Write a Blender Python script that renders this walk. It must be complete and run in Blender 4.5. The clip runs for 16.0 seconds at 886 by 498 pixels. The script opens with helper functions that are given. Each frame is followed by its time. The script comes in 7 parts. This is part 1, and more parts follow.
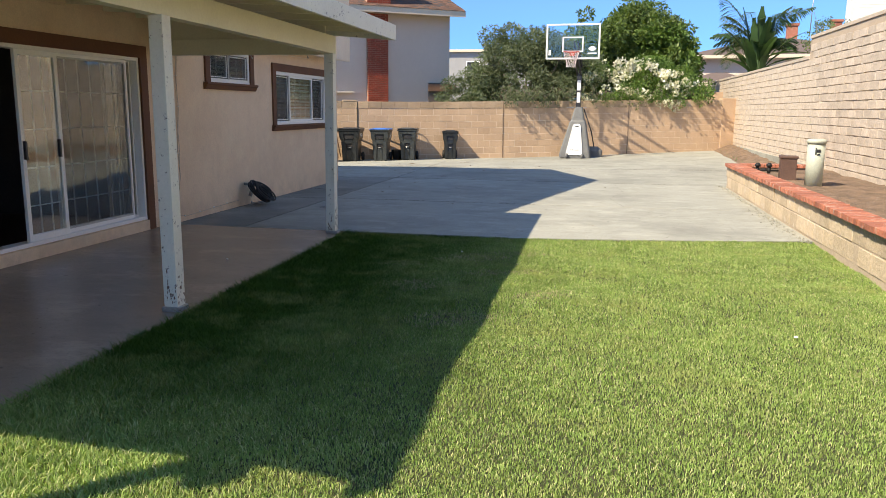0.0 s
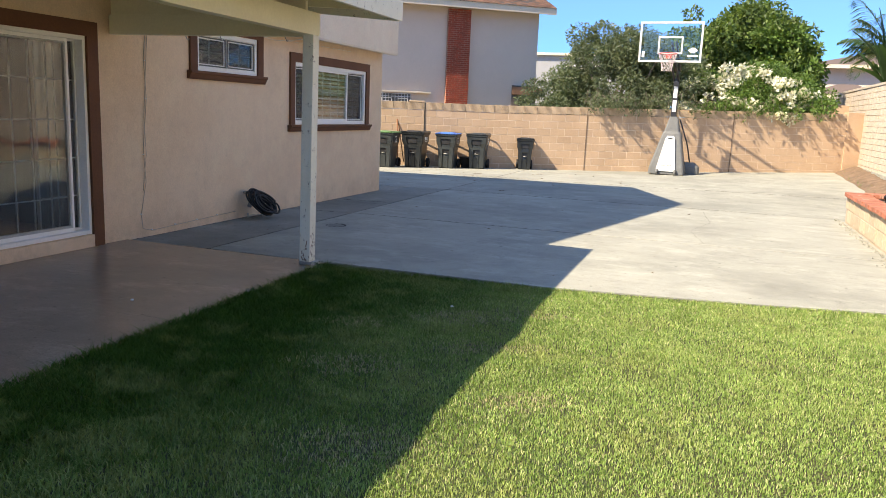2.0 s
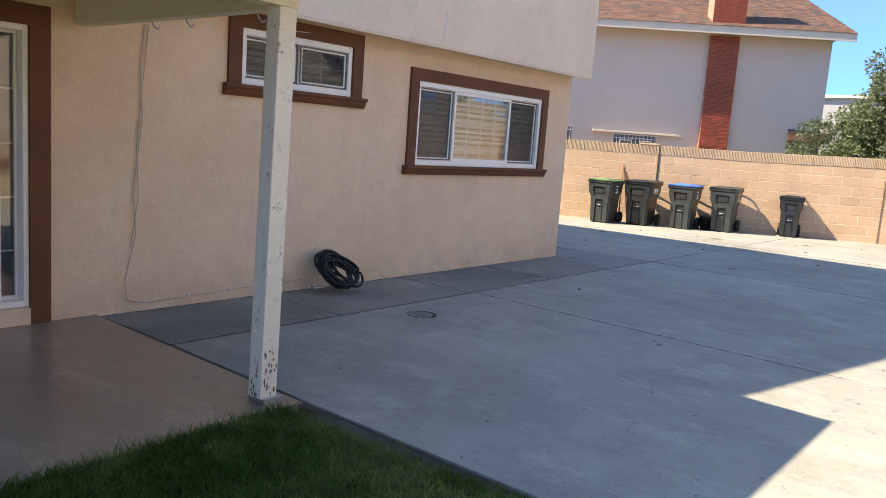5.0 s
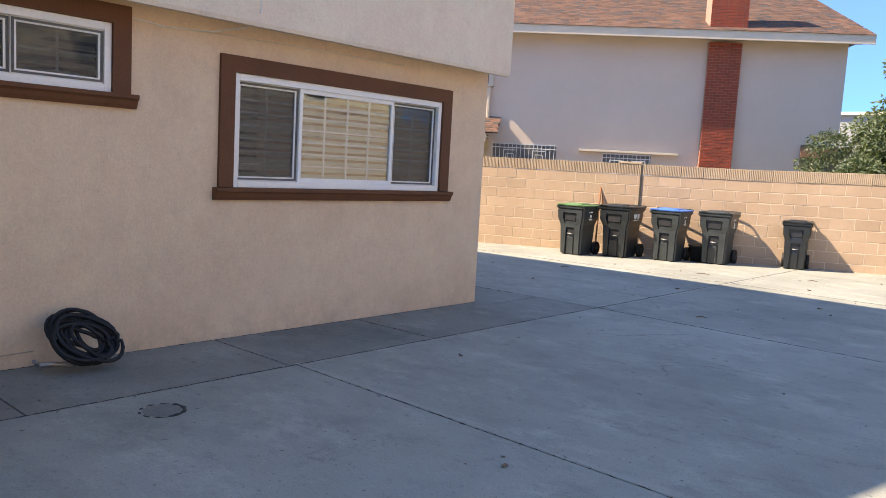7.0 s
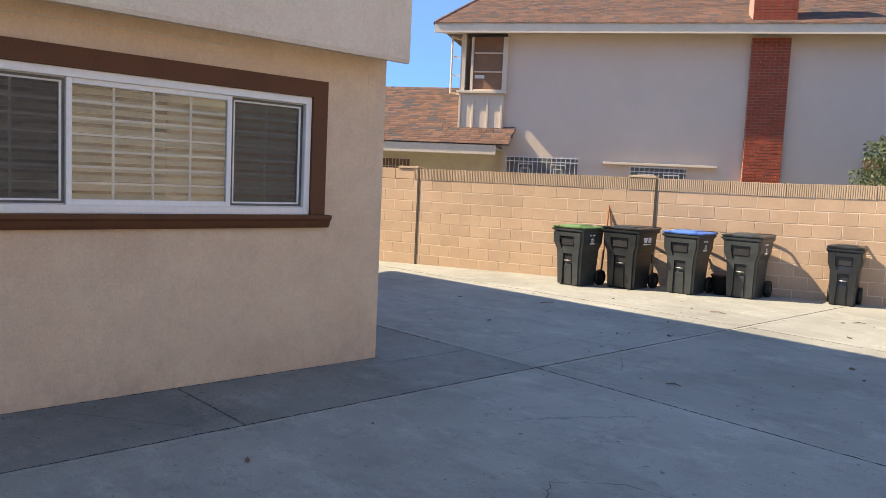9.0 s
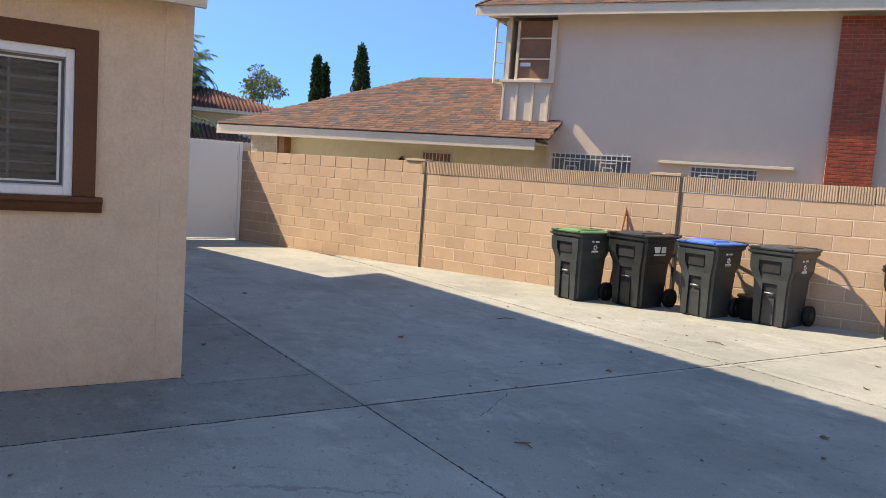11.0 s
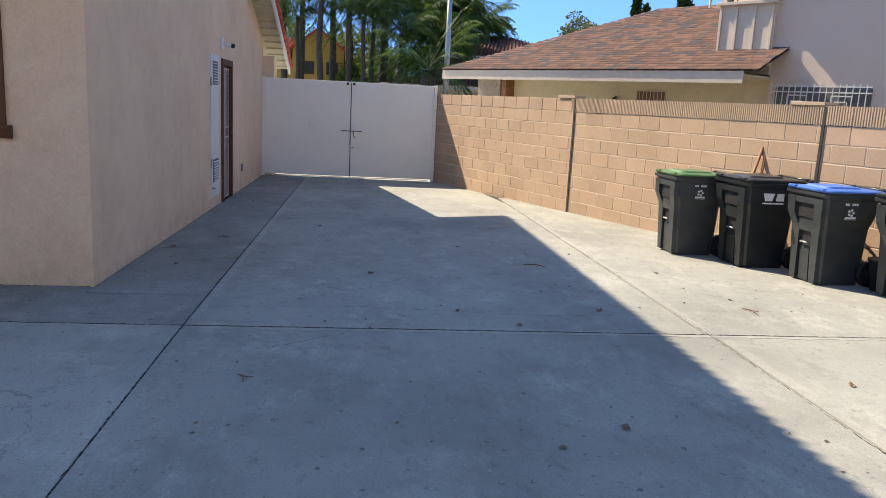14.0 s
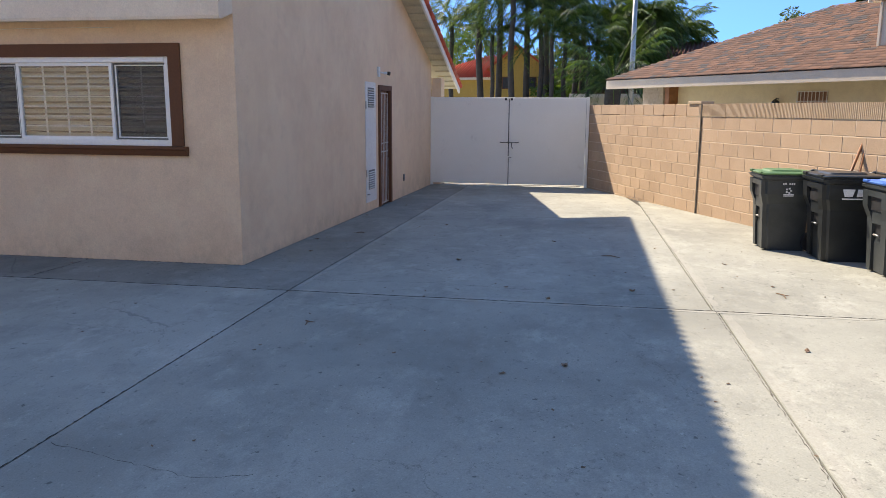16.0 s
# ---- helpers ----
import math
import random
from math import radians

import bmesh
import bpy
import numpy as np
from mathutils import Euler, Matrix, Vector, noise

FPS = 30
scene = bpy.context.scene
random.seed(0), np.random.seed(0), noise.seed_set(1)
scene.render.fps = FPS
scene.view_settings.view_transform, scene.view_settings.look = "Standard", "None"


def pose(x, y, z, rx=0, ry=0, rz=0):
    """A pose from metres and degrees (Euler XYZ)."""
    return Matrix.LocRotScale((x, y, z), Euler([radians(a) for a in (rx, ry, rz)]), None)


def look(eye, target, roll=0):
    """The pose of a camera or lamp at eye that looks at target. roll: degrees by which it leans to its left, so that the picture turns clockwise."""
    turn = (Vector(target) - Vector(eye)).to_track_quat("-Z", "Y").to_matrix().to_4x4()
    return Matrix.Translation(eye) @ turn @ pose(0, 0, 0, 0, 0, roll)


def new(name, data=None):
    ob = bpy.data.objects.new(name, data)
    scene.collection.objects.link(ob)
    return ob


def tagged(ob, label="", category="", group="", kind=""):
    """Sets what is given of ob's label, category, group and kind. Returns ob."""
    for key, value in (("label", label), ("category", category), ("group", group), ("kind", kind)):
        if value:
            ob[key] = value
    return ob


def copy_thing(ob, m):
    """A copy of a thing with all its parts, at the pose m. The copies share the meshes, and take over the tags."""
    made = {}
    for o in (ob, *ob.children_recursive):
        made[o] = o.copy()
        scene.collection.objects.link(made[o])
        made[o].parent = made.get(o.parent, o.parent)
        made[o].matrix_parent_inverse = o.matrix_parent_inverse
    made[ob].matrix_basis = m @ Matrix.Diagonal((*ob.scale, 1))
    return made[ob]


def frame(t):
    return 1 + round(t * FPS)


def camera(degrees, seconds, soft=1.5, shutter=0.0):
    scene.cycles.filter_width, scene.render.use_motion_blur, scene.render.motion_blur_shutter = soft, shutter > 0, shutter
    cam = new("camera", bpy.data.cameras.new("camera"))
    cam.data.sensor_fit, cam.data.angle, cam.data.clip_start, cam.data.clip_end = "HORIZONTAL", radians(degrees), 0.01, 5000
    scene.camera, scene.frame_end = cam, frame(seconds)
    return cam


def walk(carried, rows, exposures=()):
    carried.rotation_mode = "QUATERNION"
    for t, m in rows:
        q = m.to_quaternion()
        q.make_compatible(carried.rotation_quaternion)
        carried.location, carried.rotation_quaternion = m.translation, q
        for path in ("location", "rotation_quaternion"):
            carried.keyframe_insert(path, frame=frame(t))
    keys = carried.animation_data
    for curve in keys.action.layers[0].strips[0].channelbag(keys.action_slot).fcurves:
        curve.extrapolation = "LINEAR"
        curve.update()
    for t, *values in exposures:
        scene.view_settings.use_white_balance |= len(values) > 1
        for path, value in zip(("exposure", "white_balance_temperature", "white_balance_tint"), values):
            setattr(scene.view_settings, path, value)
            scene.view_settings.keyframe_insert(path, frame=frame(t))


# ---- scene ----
cam = camera(60.2, 16.0, soft=0.85)
METRES, EYE, TILT, LEAN, TURN = 19.7, 1.5, 0.0, 0.0, 11.5
ROWS = [
    (0.0, 0.0, 0.0, 0.0, 0.09, -10.37, -0.5),
    (0.5, 0.0161, 0.0252, -0.0009, 0.62, -10.32, 1.54),
    (1.0, 0.0234, 0.0533, -0.0011, 6.84, -10.86, -1.58),
    (1.5, 0.0342, 0.0844, 0.0004, 3.04, -9.83, -2.1),
    (2.0, 0.0448, 0.1151, 0.0003, 8.05, -10.27, -2.41),
    (2.5, 0.0521, 0.1498, 0.0005, 15.2, -9.9, -3.0),
    (3.0, 0.0642, 0.182, 0.0007, 18.99, -10.12, -4.25),
    (3.5, 0.0677, 0.2131, 0.0004, 22.25, -9.47, -4.66),
    (6.0, 0.0792, 0.3766, 0.0013, 29.92, -8.11, -3.84),
    (6.5, 0.086, 0.4132, -0.001, 27.88, -8.14, -3.55),
    (7.0, 0.0868, 0.449, -0.0012, 31.01, -6.24, -3.2),
    (7.5, 0.091, 0.4819, 0.0022, 33.07, -3.96, -2.63),
    (8.0, 0.0922, 0.5135, 0.0026, 34.78, -2.9, -2.78),
    (8.5, 0.096, 0.5475, 0.0028, 35.81, -3.54, -2.81),
    (9.0, 0.1007, 0.5788, 0.0017, 36.46, -5.22, -2.68),
    (11.5, 0.1493, 0.7386, 0.0002, 49.9, -5.77, -4.29),
    (12.0, 0.1644, 0.7672, 0.0004, 53.65, -6.58, -4.36),
    (12.5, 0.1747, 0.7922, -0.0003, 57.31, -7.67, -4.32),
    (13.0, 0.185, 0.8206, -0.0003, 61.49, -8.89, -4.01),
    (13.5, 0.197, 0.8441, 0.0001, 66.54, -10.03, -3.56),
    (14.0, 0.2074, 0.8662, 0.0016, 72.57, -10.81, -2.91),
    (14.5, 0.2239, 0.8857, 0.0034, 79.93, -11.48, -1.99),
    (15.0, 0.2434, 0.8987, 0.005, 82.3, -11.42, -1.24),
    (15.5, 0.2639, 0.9114, 0.0048, 84.58, -10.79, -0.42),
    (16.0, 0.2854, 0.922, 0.0053, 88.6, -10.39, -0.33),
]
walk(cam, [(t, pose(0, 0, EYE, TILT, LEAN, TURN) @ pose(METRES * x, METRES * y, METRES * z, 90 + pitch, roll, yaw)) for t, x, y, z, yaw, pitch, roll in ROWS], exposures=[(0.0, 1.2, 7800, 9), (2.0, 1.5, 8000, 10), (3.5, 1.78, 8200, 11), (6, 1.68, 8000, 13), (7.5, 1.66, 8000, 13), (9.0, 1.42, 8200, 13), (12.5, 1.28, 7700, 12), (16.0, 1.33, 7550, 12)])

SUN_A, SUN_B = 0.69, 0.71            # metres a shadow moves in x and y for each metre of height

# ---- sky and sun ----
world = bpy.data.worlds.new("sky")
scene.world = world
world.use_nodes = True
wn, wl = world.node_tree.nodes, world.node_tree.links
sky = wn.new("ShaderNodeTexSky")
sky.sky_type, sky.sun_disc = "NISHITA", False
ELEV = math.atan(1 / math.hypot(SUN_A, SUN_B))
sky.sun_elevation = ELEV
sky.sun_rotation = math.atan2(-SUN_A, -SUN_B)
sky.altitude, sky.air_density, sky.dust_density, sky.ozone_density = 2500, 1.0, 0.0, 6.0
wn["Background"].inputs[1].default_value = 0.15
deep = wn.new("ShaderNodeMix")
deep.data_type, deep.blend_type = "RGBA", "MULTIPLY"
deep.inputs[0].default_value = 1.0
# a tint dims and blues the low sky; overhead stays bright as fill
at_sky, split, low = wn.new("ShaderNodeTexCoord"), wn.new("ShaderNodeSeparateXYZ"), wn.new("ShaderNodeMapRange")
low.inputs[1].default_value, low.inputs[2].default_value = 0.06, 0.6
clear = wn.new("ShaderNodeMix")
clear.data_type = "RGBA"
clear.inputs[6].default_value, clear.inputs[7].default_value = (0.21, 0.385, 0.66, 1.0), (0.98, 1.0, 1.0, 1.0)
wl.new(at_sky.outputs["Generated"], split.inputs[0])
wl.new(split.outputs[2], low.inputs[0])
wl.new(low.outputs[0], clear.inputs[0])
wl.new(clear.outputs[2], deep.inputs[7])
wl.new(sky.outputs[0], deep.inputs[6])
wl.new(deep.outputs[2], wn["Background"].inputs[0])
lamp = bpy.data.lights.new("sun", "SUN")
lamp.energy, lamp.angle, lamp.color = 3.5, radians(0.53), (1.0, 0.93, 0.82)
sun = new("sun", lamp)
sun.matrix_world = look((-20 * SUN_A, -20 * SUN_B, 20), (0, 0, 0))
scene.view_settings.exposure = 0.0


# ---- materials ----
def rgb(c):
    return (*c, 1.0)


class Nodes:
    """A small helper that adds and joins shader nodes."""

    def __init__(self, name):
        self.m = bpy.data.materials.new(name)
        self.m.use_nodes = True
        self.n, self.l = self.m.node_tree.nodes, self.m.node_tree.links
        self.b = self.n["Principled BSDF"]
        self.co = self.n.new("ShaderNodeTexCoord").outputs["Object"]

    def put(self, socket, value):
        if hasattr(value, "is_output"):
            self.l.new(value, socket)
        else:
            socket.default_value = value

    def noise(self, scale, detail=4, rough=0.6, vec=None):
        k = self.n.new("ShaderNodeTexNoise")
        k.inputs["Scale"].default_value, k.inputs["Detail"].default_value = scale, detail
        k.inputs["Roughness"].default_value = rough
        self.l.new(vec or self.co, k.inputs["Vector"])
        return k.outputs["Fac"]

    def ramp(self, fac, lo, hi, a=0.0, b=1.0):
        k = self.n.new("ShaderNodeMapRange")
        self.l.new(fac, k.inputs["Value"])
        for i, v in zip((1, 2, 3, 4), (lo, hi, a, b)):
            k.inputs[i].default_value = v
        return k.outputs[0]

    def math(self, op, a, b=0.0):
        k = self.n.new("ShaderNodeMath")
        k.operation = op
        self.put(k.inputs[0], a), self.put(k.inputs[1], b)
        return k.outputs[0]

    def mix(self, fac, a, b, mode="MIX"):
        k = self.n.new("ShaderNodeMix")
        k.data_type, k.blend_type = "RGBA", mode
        self.put(k.inputs[0], fac)
        self.put(k.inputs[6], rgb(a) if isinstance(a, tuple) else a)
        self.put(k.inputs[7], rgb(b) if isinstance(b, tuple) else b)
        return k.outputs[2]

    def stretch(self, sx, sy, sz, vec=None):
        k = self.n.new("ShaderNodeMapping")
        k.inputs["Scale"].default_value = (sx, sy, sz)
        self.l.new(vec or self.co, k.inputs["Vector"])
        return k.outputs[0]

    def place(self):
        return self.n.new("ShaderNodeNewGeometry").outputs["Position"]

    def island(self):
        return self.n.new("ShaderNodeNewGeometry").outputs["Random Per Island"]

    def each(self):
        return self.n.new("ShaderNodeObjectInfo").outputs["Random"]

    def bump(self, height, strength=0.3, dist=0.01, normal=None):
        k = self.n.new("ShaderNodeBump")
        k.inputs["Strength"].default_value, k.inputs["Distance"].default_value = strength, dist
        self.l.new(height, k.inputs["Height"])
        if normal is not None:
            self.l.new(normal, k.inputs["Normal"])
        return k.outputs[0]

    def done(self, colour, rough=0.8, normal=None, metal=0.0, spec=None):
        self.put(self.b.inputs["Base Color"], rgb(colour) if isinstance(colour, tuple) else colour)
        self.put(self.b.inputs["Roughness"], rough)
        self.b.inputs["Metallic"].default_value = metal
        if normal is not None:
            self.l.new(normal, self.b.inputs["Normal"])
        if spec is not None:
            self.b.inputs["Specular IOR Level"].default_value = spec
        return self.m


def grained(name, a, b, rough=0.8, big=1.2, fine=60, bump=0.2, dist=0.005, metal=0.0, vary=0.0, spec=None, amount=1.0, world=False, spots=None):
    """Two colours mixed by a broad noise, a finer grain in value, and a relief of the grain."""
    k = Nodes(name)
    at = k.place() if world else k.co
    c = k.mix(k.ramp(k.noise(big, 5, 0.65, at), 0.35, 0.68), a, b)
    g = k.noise(fine, 3, 0.6, at)
    c = k.mix(1.0, c, k.mix(k.ramp(g, 0.3, 0.7), (1 - 0.14 * amount,) * 3, (1 + 0.1 * amount,) * 3), "MULTIPLY")
    if vary:
        c = k.mix(1.0, c, k.mix(k.each(), (1 - vary,) * 3, (1 + vary * 0.6,) * 3), "MULTIPLY")
    if spots:
        c = k.mix(k.math("MULTIPLY", k.ramp(k.noise(spots[0], 6, 0.75, at), spots[2], spots[2] + 0.08), spots[3]), c, spots[1])
    return k.done(c, rough, k.bump(g, bump, dist), metal, spec)


def stucco(name, a, b, calm=0.0):
    """Trowelled stucco; calm from 0 to 1 takes its stains back."""
    k = Nodes(name)
    at = k.place()
    c = k.mix(k.ramp(k.noise(0.7, 7, 0.75, at), 0.40, 0.60), a, b)
    c = k.mix(k.ramp(k.noise(2.6, 7, 0.75, at), 0.48, 0.62, 0, 0.4 * (1 - calm)), c, tuple(min(v * 1.1, 0.85) for v in a))
    c = k.mix(k.ramp(k.noise(5, 6, 0.75, at), 0.52, 0.72, 0, 0.45 * (1 - calm)), c, tuple(v * 0.78 for v in a))
    c = k.mix(k.ramp(k.noise(1.1, 5, 0.6, k.stretch(3.0, 3.0, 0.35, at)), 0.55, 0.75, 0, 0.3 * (1 - calm)), c, tuple(v * 0.82 for v in a))
    foot = k.n.new("ShaderNodeSeparateXYZ")
    k.l.new(at, foot.inputs[0])
    low = k.math("MULTIPLY", k.ramp(foot.outputs[2], 0.0, 0.35, 1, 0), k.ramp(k.noise(4, 6, 0.7, at), 0.42, 0.6))
    c = k.mix(k.math("MULTIPLY", low, 0.55), c, tuple(v * 0.68 for v in a))
    g = k.noise(70, 4, 0.7, at)
    c = k.mix(1.0, c, k.mix(k.ramp(g, 0.3, 0.7), (0.90,) * 3, (1.06,) * 3), "MULTIPLY")
    c = k.mix(k.ramp(k.noise(22, 5, 0.7, at), 0.60, 0.70, 0, 0.35 * (1 - calm)), c, tuple(v * 0.8 for v in a))
    n = k.bump(g, 0.5, 0.008)
    n = k.bump(k.noise(9, 4, 0.6, at), 0.25, 0.02, n)
    return k.done(c, 0.93, n, spec=0.2)


def concrete(name, a, b, stain, rough=0.85):
    k = Nodes(name)
    at = k.place()
    c = k.mix(k.ramp(k.noise(0.45, 7, 0.72, at), 0.38, 0.62), a, b)
    swirl = k.noise(0.9, 9, 0.78, k.stretch(1.0, 1.3, 1, at))
    c = k.mix(k.ramp(swirl, 0.49, 0.66, 0, 0.36), c, stain)
    pale = k.noise(1.5, 9, 0.8, k.stretch(0.9, 1.4, 1, at))
    c = k.mix(k.ramp(pale, 0.52, 0.66, 0, 0.55), c, tuple(min(v * 1.4, 0.7) for v in a))
    blot = k.noise(5.5, 8, 0.8, k.stretch(1, 1.6, 1, at))
    c = k.mix(k.ramp(blot, 0.57, 0.68, 0, 0.5), c, tuple(v * 0.72 for v in stain))
    c = k.mix(1.0, c, k.mix(k.each(), (0.93,) * 3, (1.05,) * 3), "MULTIPLY")
    broad = k.noise(0.28, 5, 0.62, at)
    c = k.mix(k.ramp(broad, 0.50, 0.62, 0, 0.45), c, tuple(v * 1.15 for v in stain))
    drag = k.noise(1.3, 7, 0.7, k.stretch(0.9, 1.7, 1, at))
    c = k.mix(k.ramp(drag, 0.56, 0.66, 0, 0.22), c, tuple(v * 0.95 for v in stain))
    scour = k.noise(2.1, 9, 0.85, k.stretch(1.5, 0.8, 1, at))
    c = k.mix(k.ramp(scour, 0.60, 0.68, 0, 0.35), c, tuple(min(v * 1.5, 0.7) for v in a))
    g = k.noise(90, 4, 0.7, at)
    c = k.mix(1.0, c, k.mix(k.ramp(g, 0.3, 0.7), (0.84,) * 3, (1.1,) * 3), "MULTIPLY")
    spots = k.noise(16, 3, 0.5, at)
    c = k.mix(k.ramp(spots, 0.69, 0.73, 0, 0.65), c, tuple(v * 0.35 for v in stain))
    c = k.mix(k.ramp(k.noise(38, 3, 0.6, at), 0.64, 0.70, 0, 0.5), c, tuple(v * 0.5 for v in stain))
    c = k.mix(k.ramp(k.noise(27, 4, 0.65, k.stretch(1, 1.1, 1, at)), 0.64, 0.70, 0, 0.4), c, tuple(min(v * 1.5, 0.7) for v in a))
    crack = k.n.new("ShaderNodeTexVoronoi")
    crack.feature = "DISTANCE_TO_EDGE"
    crack.inputs["Scale"].default_value = 0.42
    warp = k.n.new("ShaderNodeVectorMath")
    warp.operation = "ADD"
    k.l.new(at, warp.inputs[0])
    k.l.new(k.mix(1.0, k.mix(k.noise(2.2, 6, 0.7, at), (0, 0, 0), (1, 1, 1)), (0.9, 0.9, 0.0), "MULTIPLY"), warp.inputs[1])
    k.l.new(warp.outputs[0], crack.inputs["Vector"])
    line = k.math("MULTIPLY", k.ramp(crack.outputs["Distance"], 0.0012, 0.003, 1, 0), k.ramp(k.noise(0.5, 2, 0.5, at), 0.52, 0.58))
    c = k.mix(k.math("MULTIPLY", line, 0.35), c, tuple(v * 0.4 for v in stain))
    n = k.bump(g, 0.3, 0.003)
    n = k.bump(k.noise(3, 6, 0.75, at), 0.3, 0.012, n)
    return k.done(c, rough, n)


M = {}
M["stucco"] = stucco("tan_stucco", (0.83, 0.625, 0.43), (0.75, 0.55, 0.375))
M["stucco_up"] = stucco("grey_stucco", (0.84, 0.69, 0.53), (0.78, 0.635, 0.485))
M["stucco_far"] = stucco("pale_stucco", (0.73, 0.60, 0.49), (0.70, 0.575, 0.465), 0.75)
# darker grey puts the far wall's shade into its colour
M["stucco_shaded"] = stucco("shaded_grey_stucco", (0.36, 0.36, 0.36), (0.33, 0.33, 0.33), 0.6)
M["stucco_cream"] = stucco("cream_stucco", (0.74, 0.65, 0.46), (0.68, 0.58, 0.41))
M["concrete"] = concrete("old_concrete", (0.365, 0.365, 0.315), (0.305, 0.308, 0.265), (0.145, 0.145, 0.125))
M["concrete_strip"] = concrete("darker_path_concrete", (0.295, 0.29, 0.25), (0.225, 0.225, 0.195), (0.10, 0.10, 0.087))
M["patio"] = concrete("sealed_patio_concrete", (0.38, 0.285, 0.205), (0.31, 0.235, 0.17), (0.27, 0.19, 0.13), 0.27)
M["concrete_patch"] = concrete("pale_joint_mortar", (0.395, 0.39, 0.335), (0.335, 0.33, 0.285), (0.22, 0.215, 0.19))
M["joint"] = grained("joint_dirt", (0.045, 0.04, 0.034), (0.08, 0.07, 0.058), 0.95, 3, 80, 0.5, 0.004, world=True)
M["soil"] = grained("dry_soil", (0.25, 0.165, 0.11), (0.13, 0.09, 0.06), 0.95, 3.5, 40, 1.0, 0.03, world=True, spots=(18, (0.36, 0.3, 0.22), 0.58, 0.7))
M["dry_grass"] = grained("dead_grass", (0.46, 0.42, 0.23), (0.35, 0.33, 0.16), 0.9, 6, 60, 0.1, 0.001, world=True)
M["turf"] = grained("turf_floor", (0.045, 0.062, 0.018), (0.075, 0.072, 0.03), 0.95, 1.5, 50, 0.9, 0.02, world=True)
M["terrain"] = grained("far_ground", (0.24, 0.22, 0.19), (0.18, 0.17, 0.13), 0.95, 0.2, 3, 0.3, 0.01, world=True)
M["block"] = grained("tan_block", (0.55, 0.39, 0.265), (0.475, 0.33, 0.22), 0.92, 1.3, 70, 0.6, 0.005, vary=0.09, world=True)
M["block_cap"] = grained("fluted_tan_block", (0.54, 0.41, 0.285), (0.47, 0.35, 0.24), 0.92, 3, 70, 0.5, 0.004, vary=0.08, world=True)
M["mortar"] = grained("block_mortar", (0.72, 0.60, 0.45), (0.62, 0.49, 0.36), 0.95, 3, 70, 0.4, 0.003, world=True)
M["slump"] = grained("slump_block", (0.58, 0.495, 0.405), (0.48, 0.405, 0.325), 0.92, 3.5, 24, 1.0, 0.014, vary=0.12, world=True)
M["slump_mortar"] = grained("slump_mortar", (0.42, 0.34, 0.26), (0.48, 0.39, 0.3), 0.95, 2.5, 60, 0.5, 0.004, world=True)
M["planter"] = grained("planter_block", (0.54, 0.44, 0.32), (0.44, 0.35, 0.25), 0.92, 5, 26, 0.9, 0.012, vary=0.2, world=True, spots=(5, (0.66, 0.6, 0.5), 0.56, 0.6))
M["cap_brick"] = grained("red_cap_brick", (0.46, 0.165, 0.10), (0.34, 0.125, 0.08), 0.88, 5, 50, 0.6, 0.006, vary=0.32, world=True, spots=(7, (0.55, 0.40, 0.32), 0.54, 0.55))
M["red_brick"] = grained("red_chimney_brick", (0.42, 0.078, 0.035), (0.27, 0.055, 0.028), 0.85, 5, 60, 0.3, 0.003, vary=0.2, world=True)
M["red_mortar"] = grained("red_brick_mortar", (0.46, 0.27, 0.19), (0.40, 0.23, 0.16), 0.9, 5, 60, 0.3, 0.003, world=True)
M["cream_paint"] = grained("yellowed_cream_paint", (0.80, 0.75, 0.53), (0.74, 0.69, 0.48), 0.55, 2, 40, 0.1, 0.001, amount=0.3, spots=(5, (0.42, 0.36, 0.25), 0.66, 0.6))
M["post_paint"] = grained("worn_white_post_paint", (0.80, 0.77, 0.64), (0.74, 0.71, 0.58), 0.55, 2, 40, 0.1, 0.001, amount=0.3, spots=(16, (0.12, 0.09, 0.07), 0.595, 0.95))
M["white_paint"] = grained("white_paint", (0.78, 0.77, 0.74), (0.72, 0.71, 0.68), 0.5, 2, 50, 0.1, 0.002, spots=(9, (0.35, 0.3, 0.25), 0.74, 0.5))
M["gate_paint"] = grained("white_gate_paint", (0.90, 0.88, 0.80), (0.87, 0.85, 0.77), 0.5, 1.5, 50, 0.05, 0.001, amount=0.3, spots=(2.2, (0.60, 0.57, 0.5), 0.62, 0.4))
M["vinyl"] = grained("white_vinyl", (0.90, 0.88, 0.82), (0.88, 0.86, 0.80), 0.35, 2, 40, 0.03, 0.001, amount=0.3)
M["alu"] = grained("satin_aluminium", (0.66, 0.66, 0.64), (0.6, 0.6, 0.58), 0.4, 3, 60, 0.05, 0.001, metal=0.3)
M["brown_trim"] = grained("brown_trim_paint", (0.155, 0.058, 0.020), (0.125, 0.046, 0.016), 0.75, 3, 60, 0.3, 0.003)
M["deck"] = grained("worn_soffit_board", (0.60, 0.57, 0.44), (0.5, 0.47, 0.37), 0.75, 3, 40, 0.2, 0.002, world=True)
M["eave_paint"] = grained("grey_white_eave_paint", (0.72, 0.61, 0.47), (0.66, 0.555, 0.42), 0.75, 2, 30, 0.1, 0.002, amount=0.4, spots=(3, (0.42, 0.36, 0.29), 0.66, 0.5))
M["dark_wood"] = grained("brown_stained_wood", (0.34, 0.15, 0.065), (0.2, 0.08, 0.035), 0.5, 5, 60, 0.2, 0.002)
M["black_rubber"] = grained("black_rubber", (0.006, 0.006, 0.007), (0.012, 0.012, 0.013), 0.65, 5, 60, 0.1, 0.002)
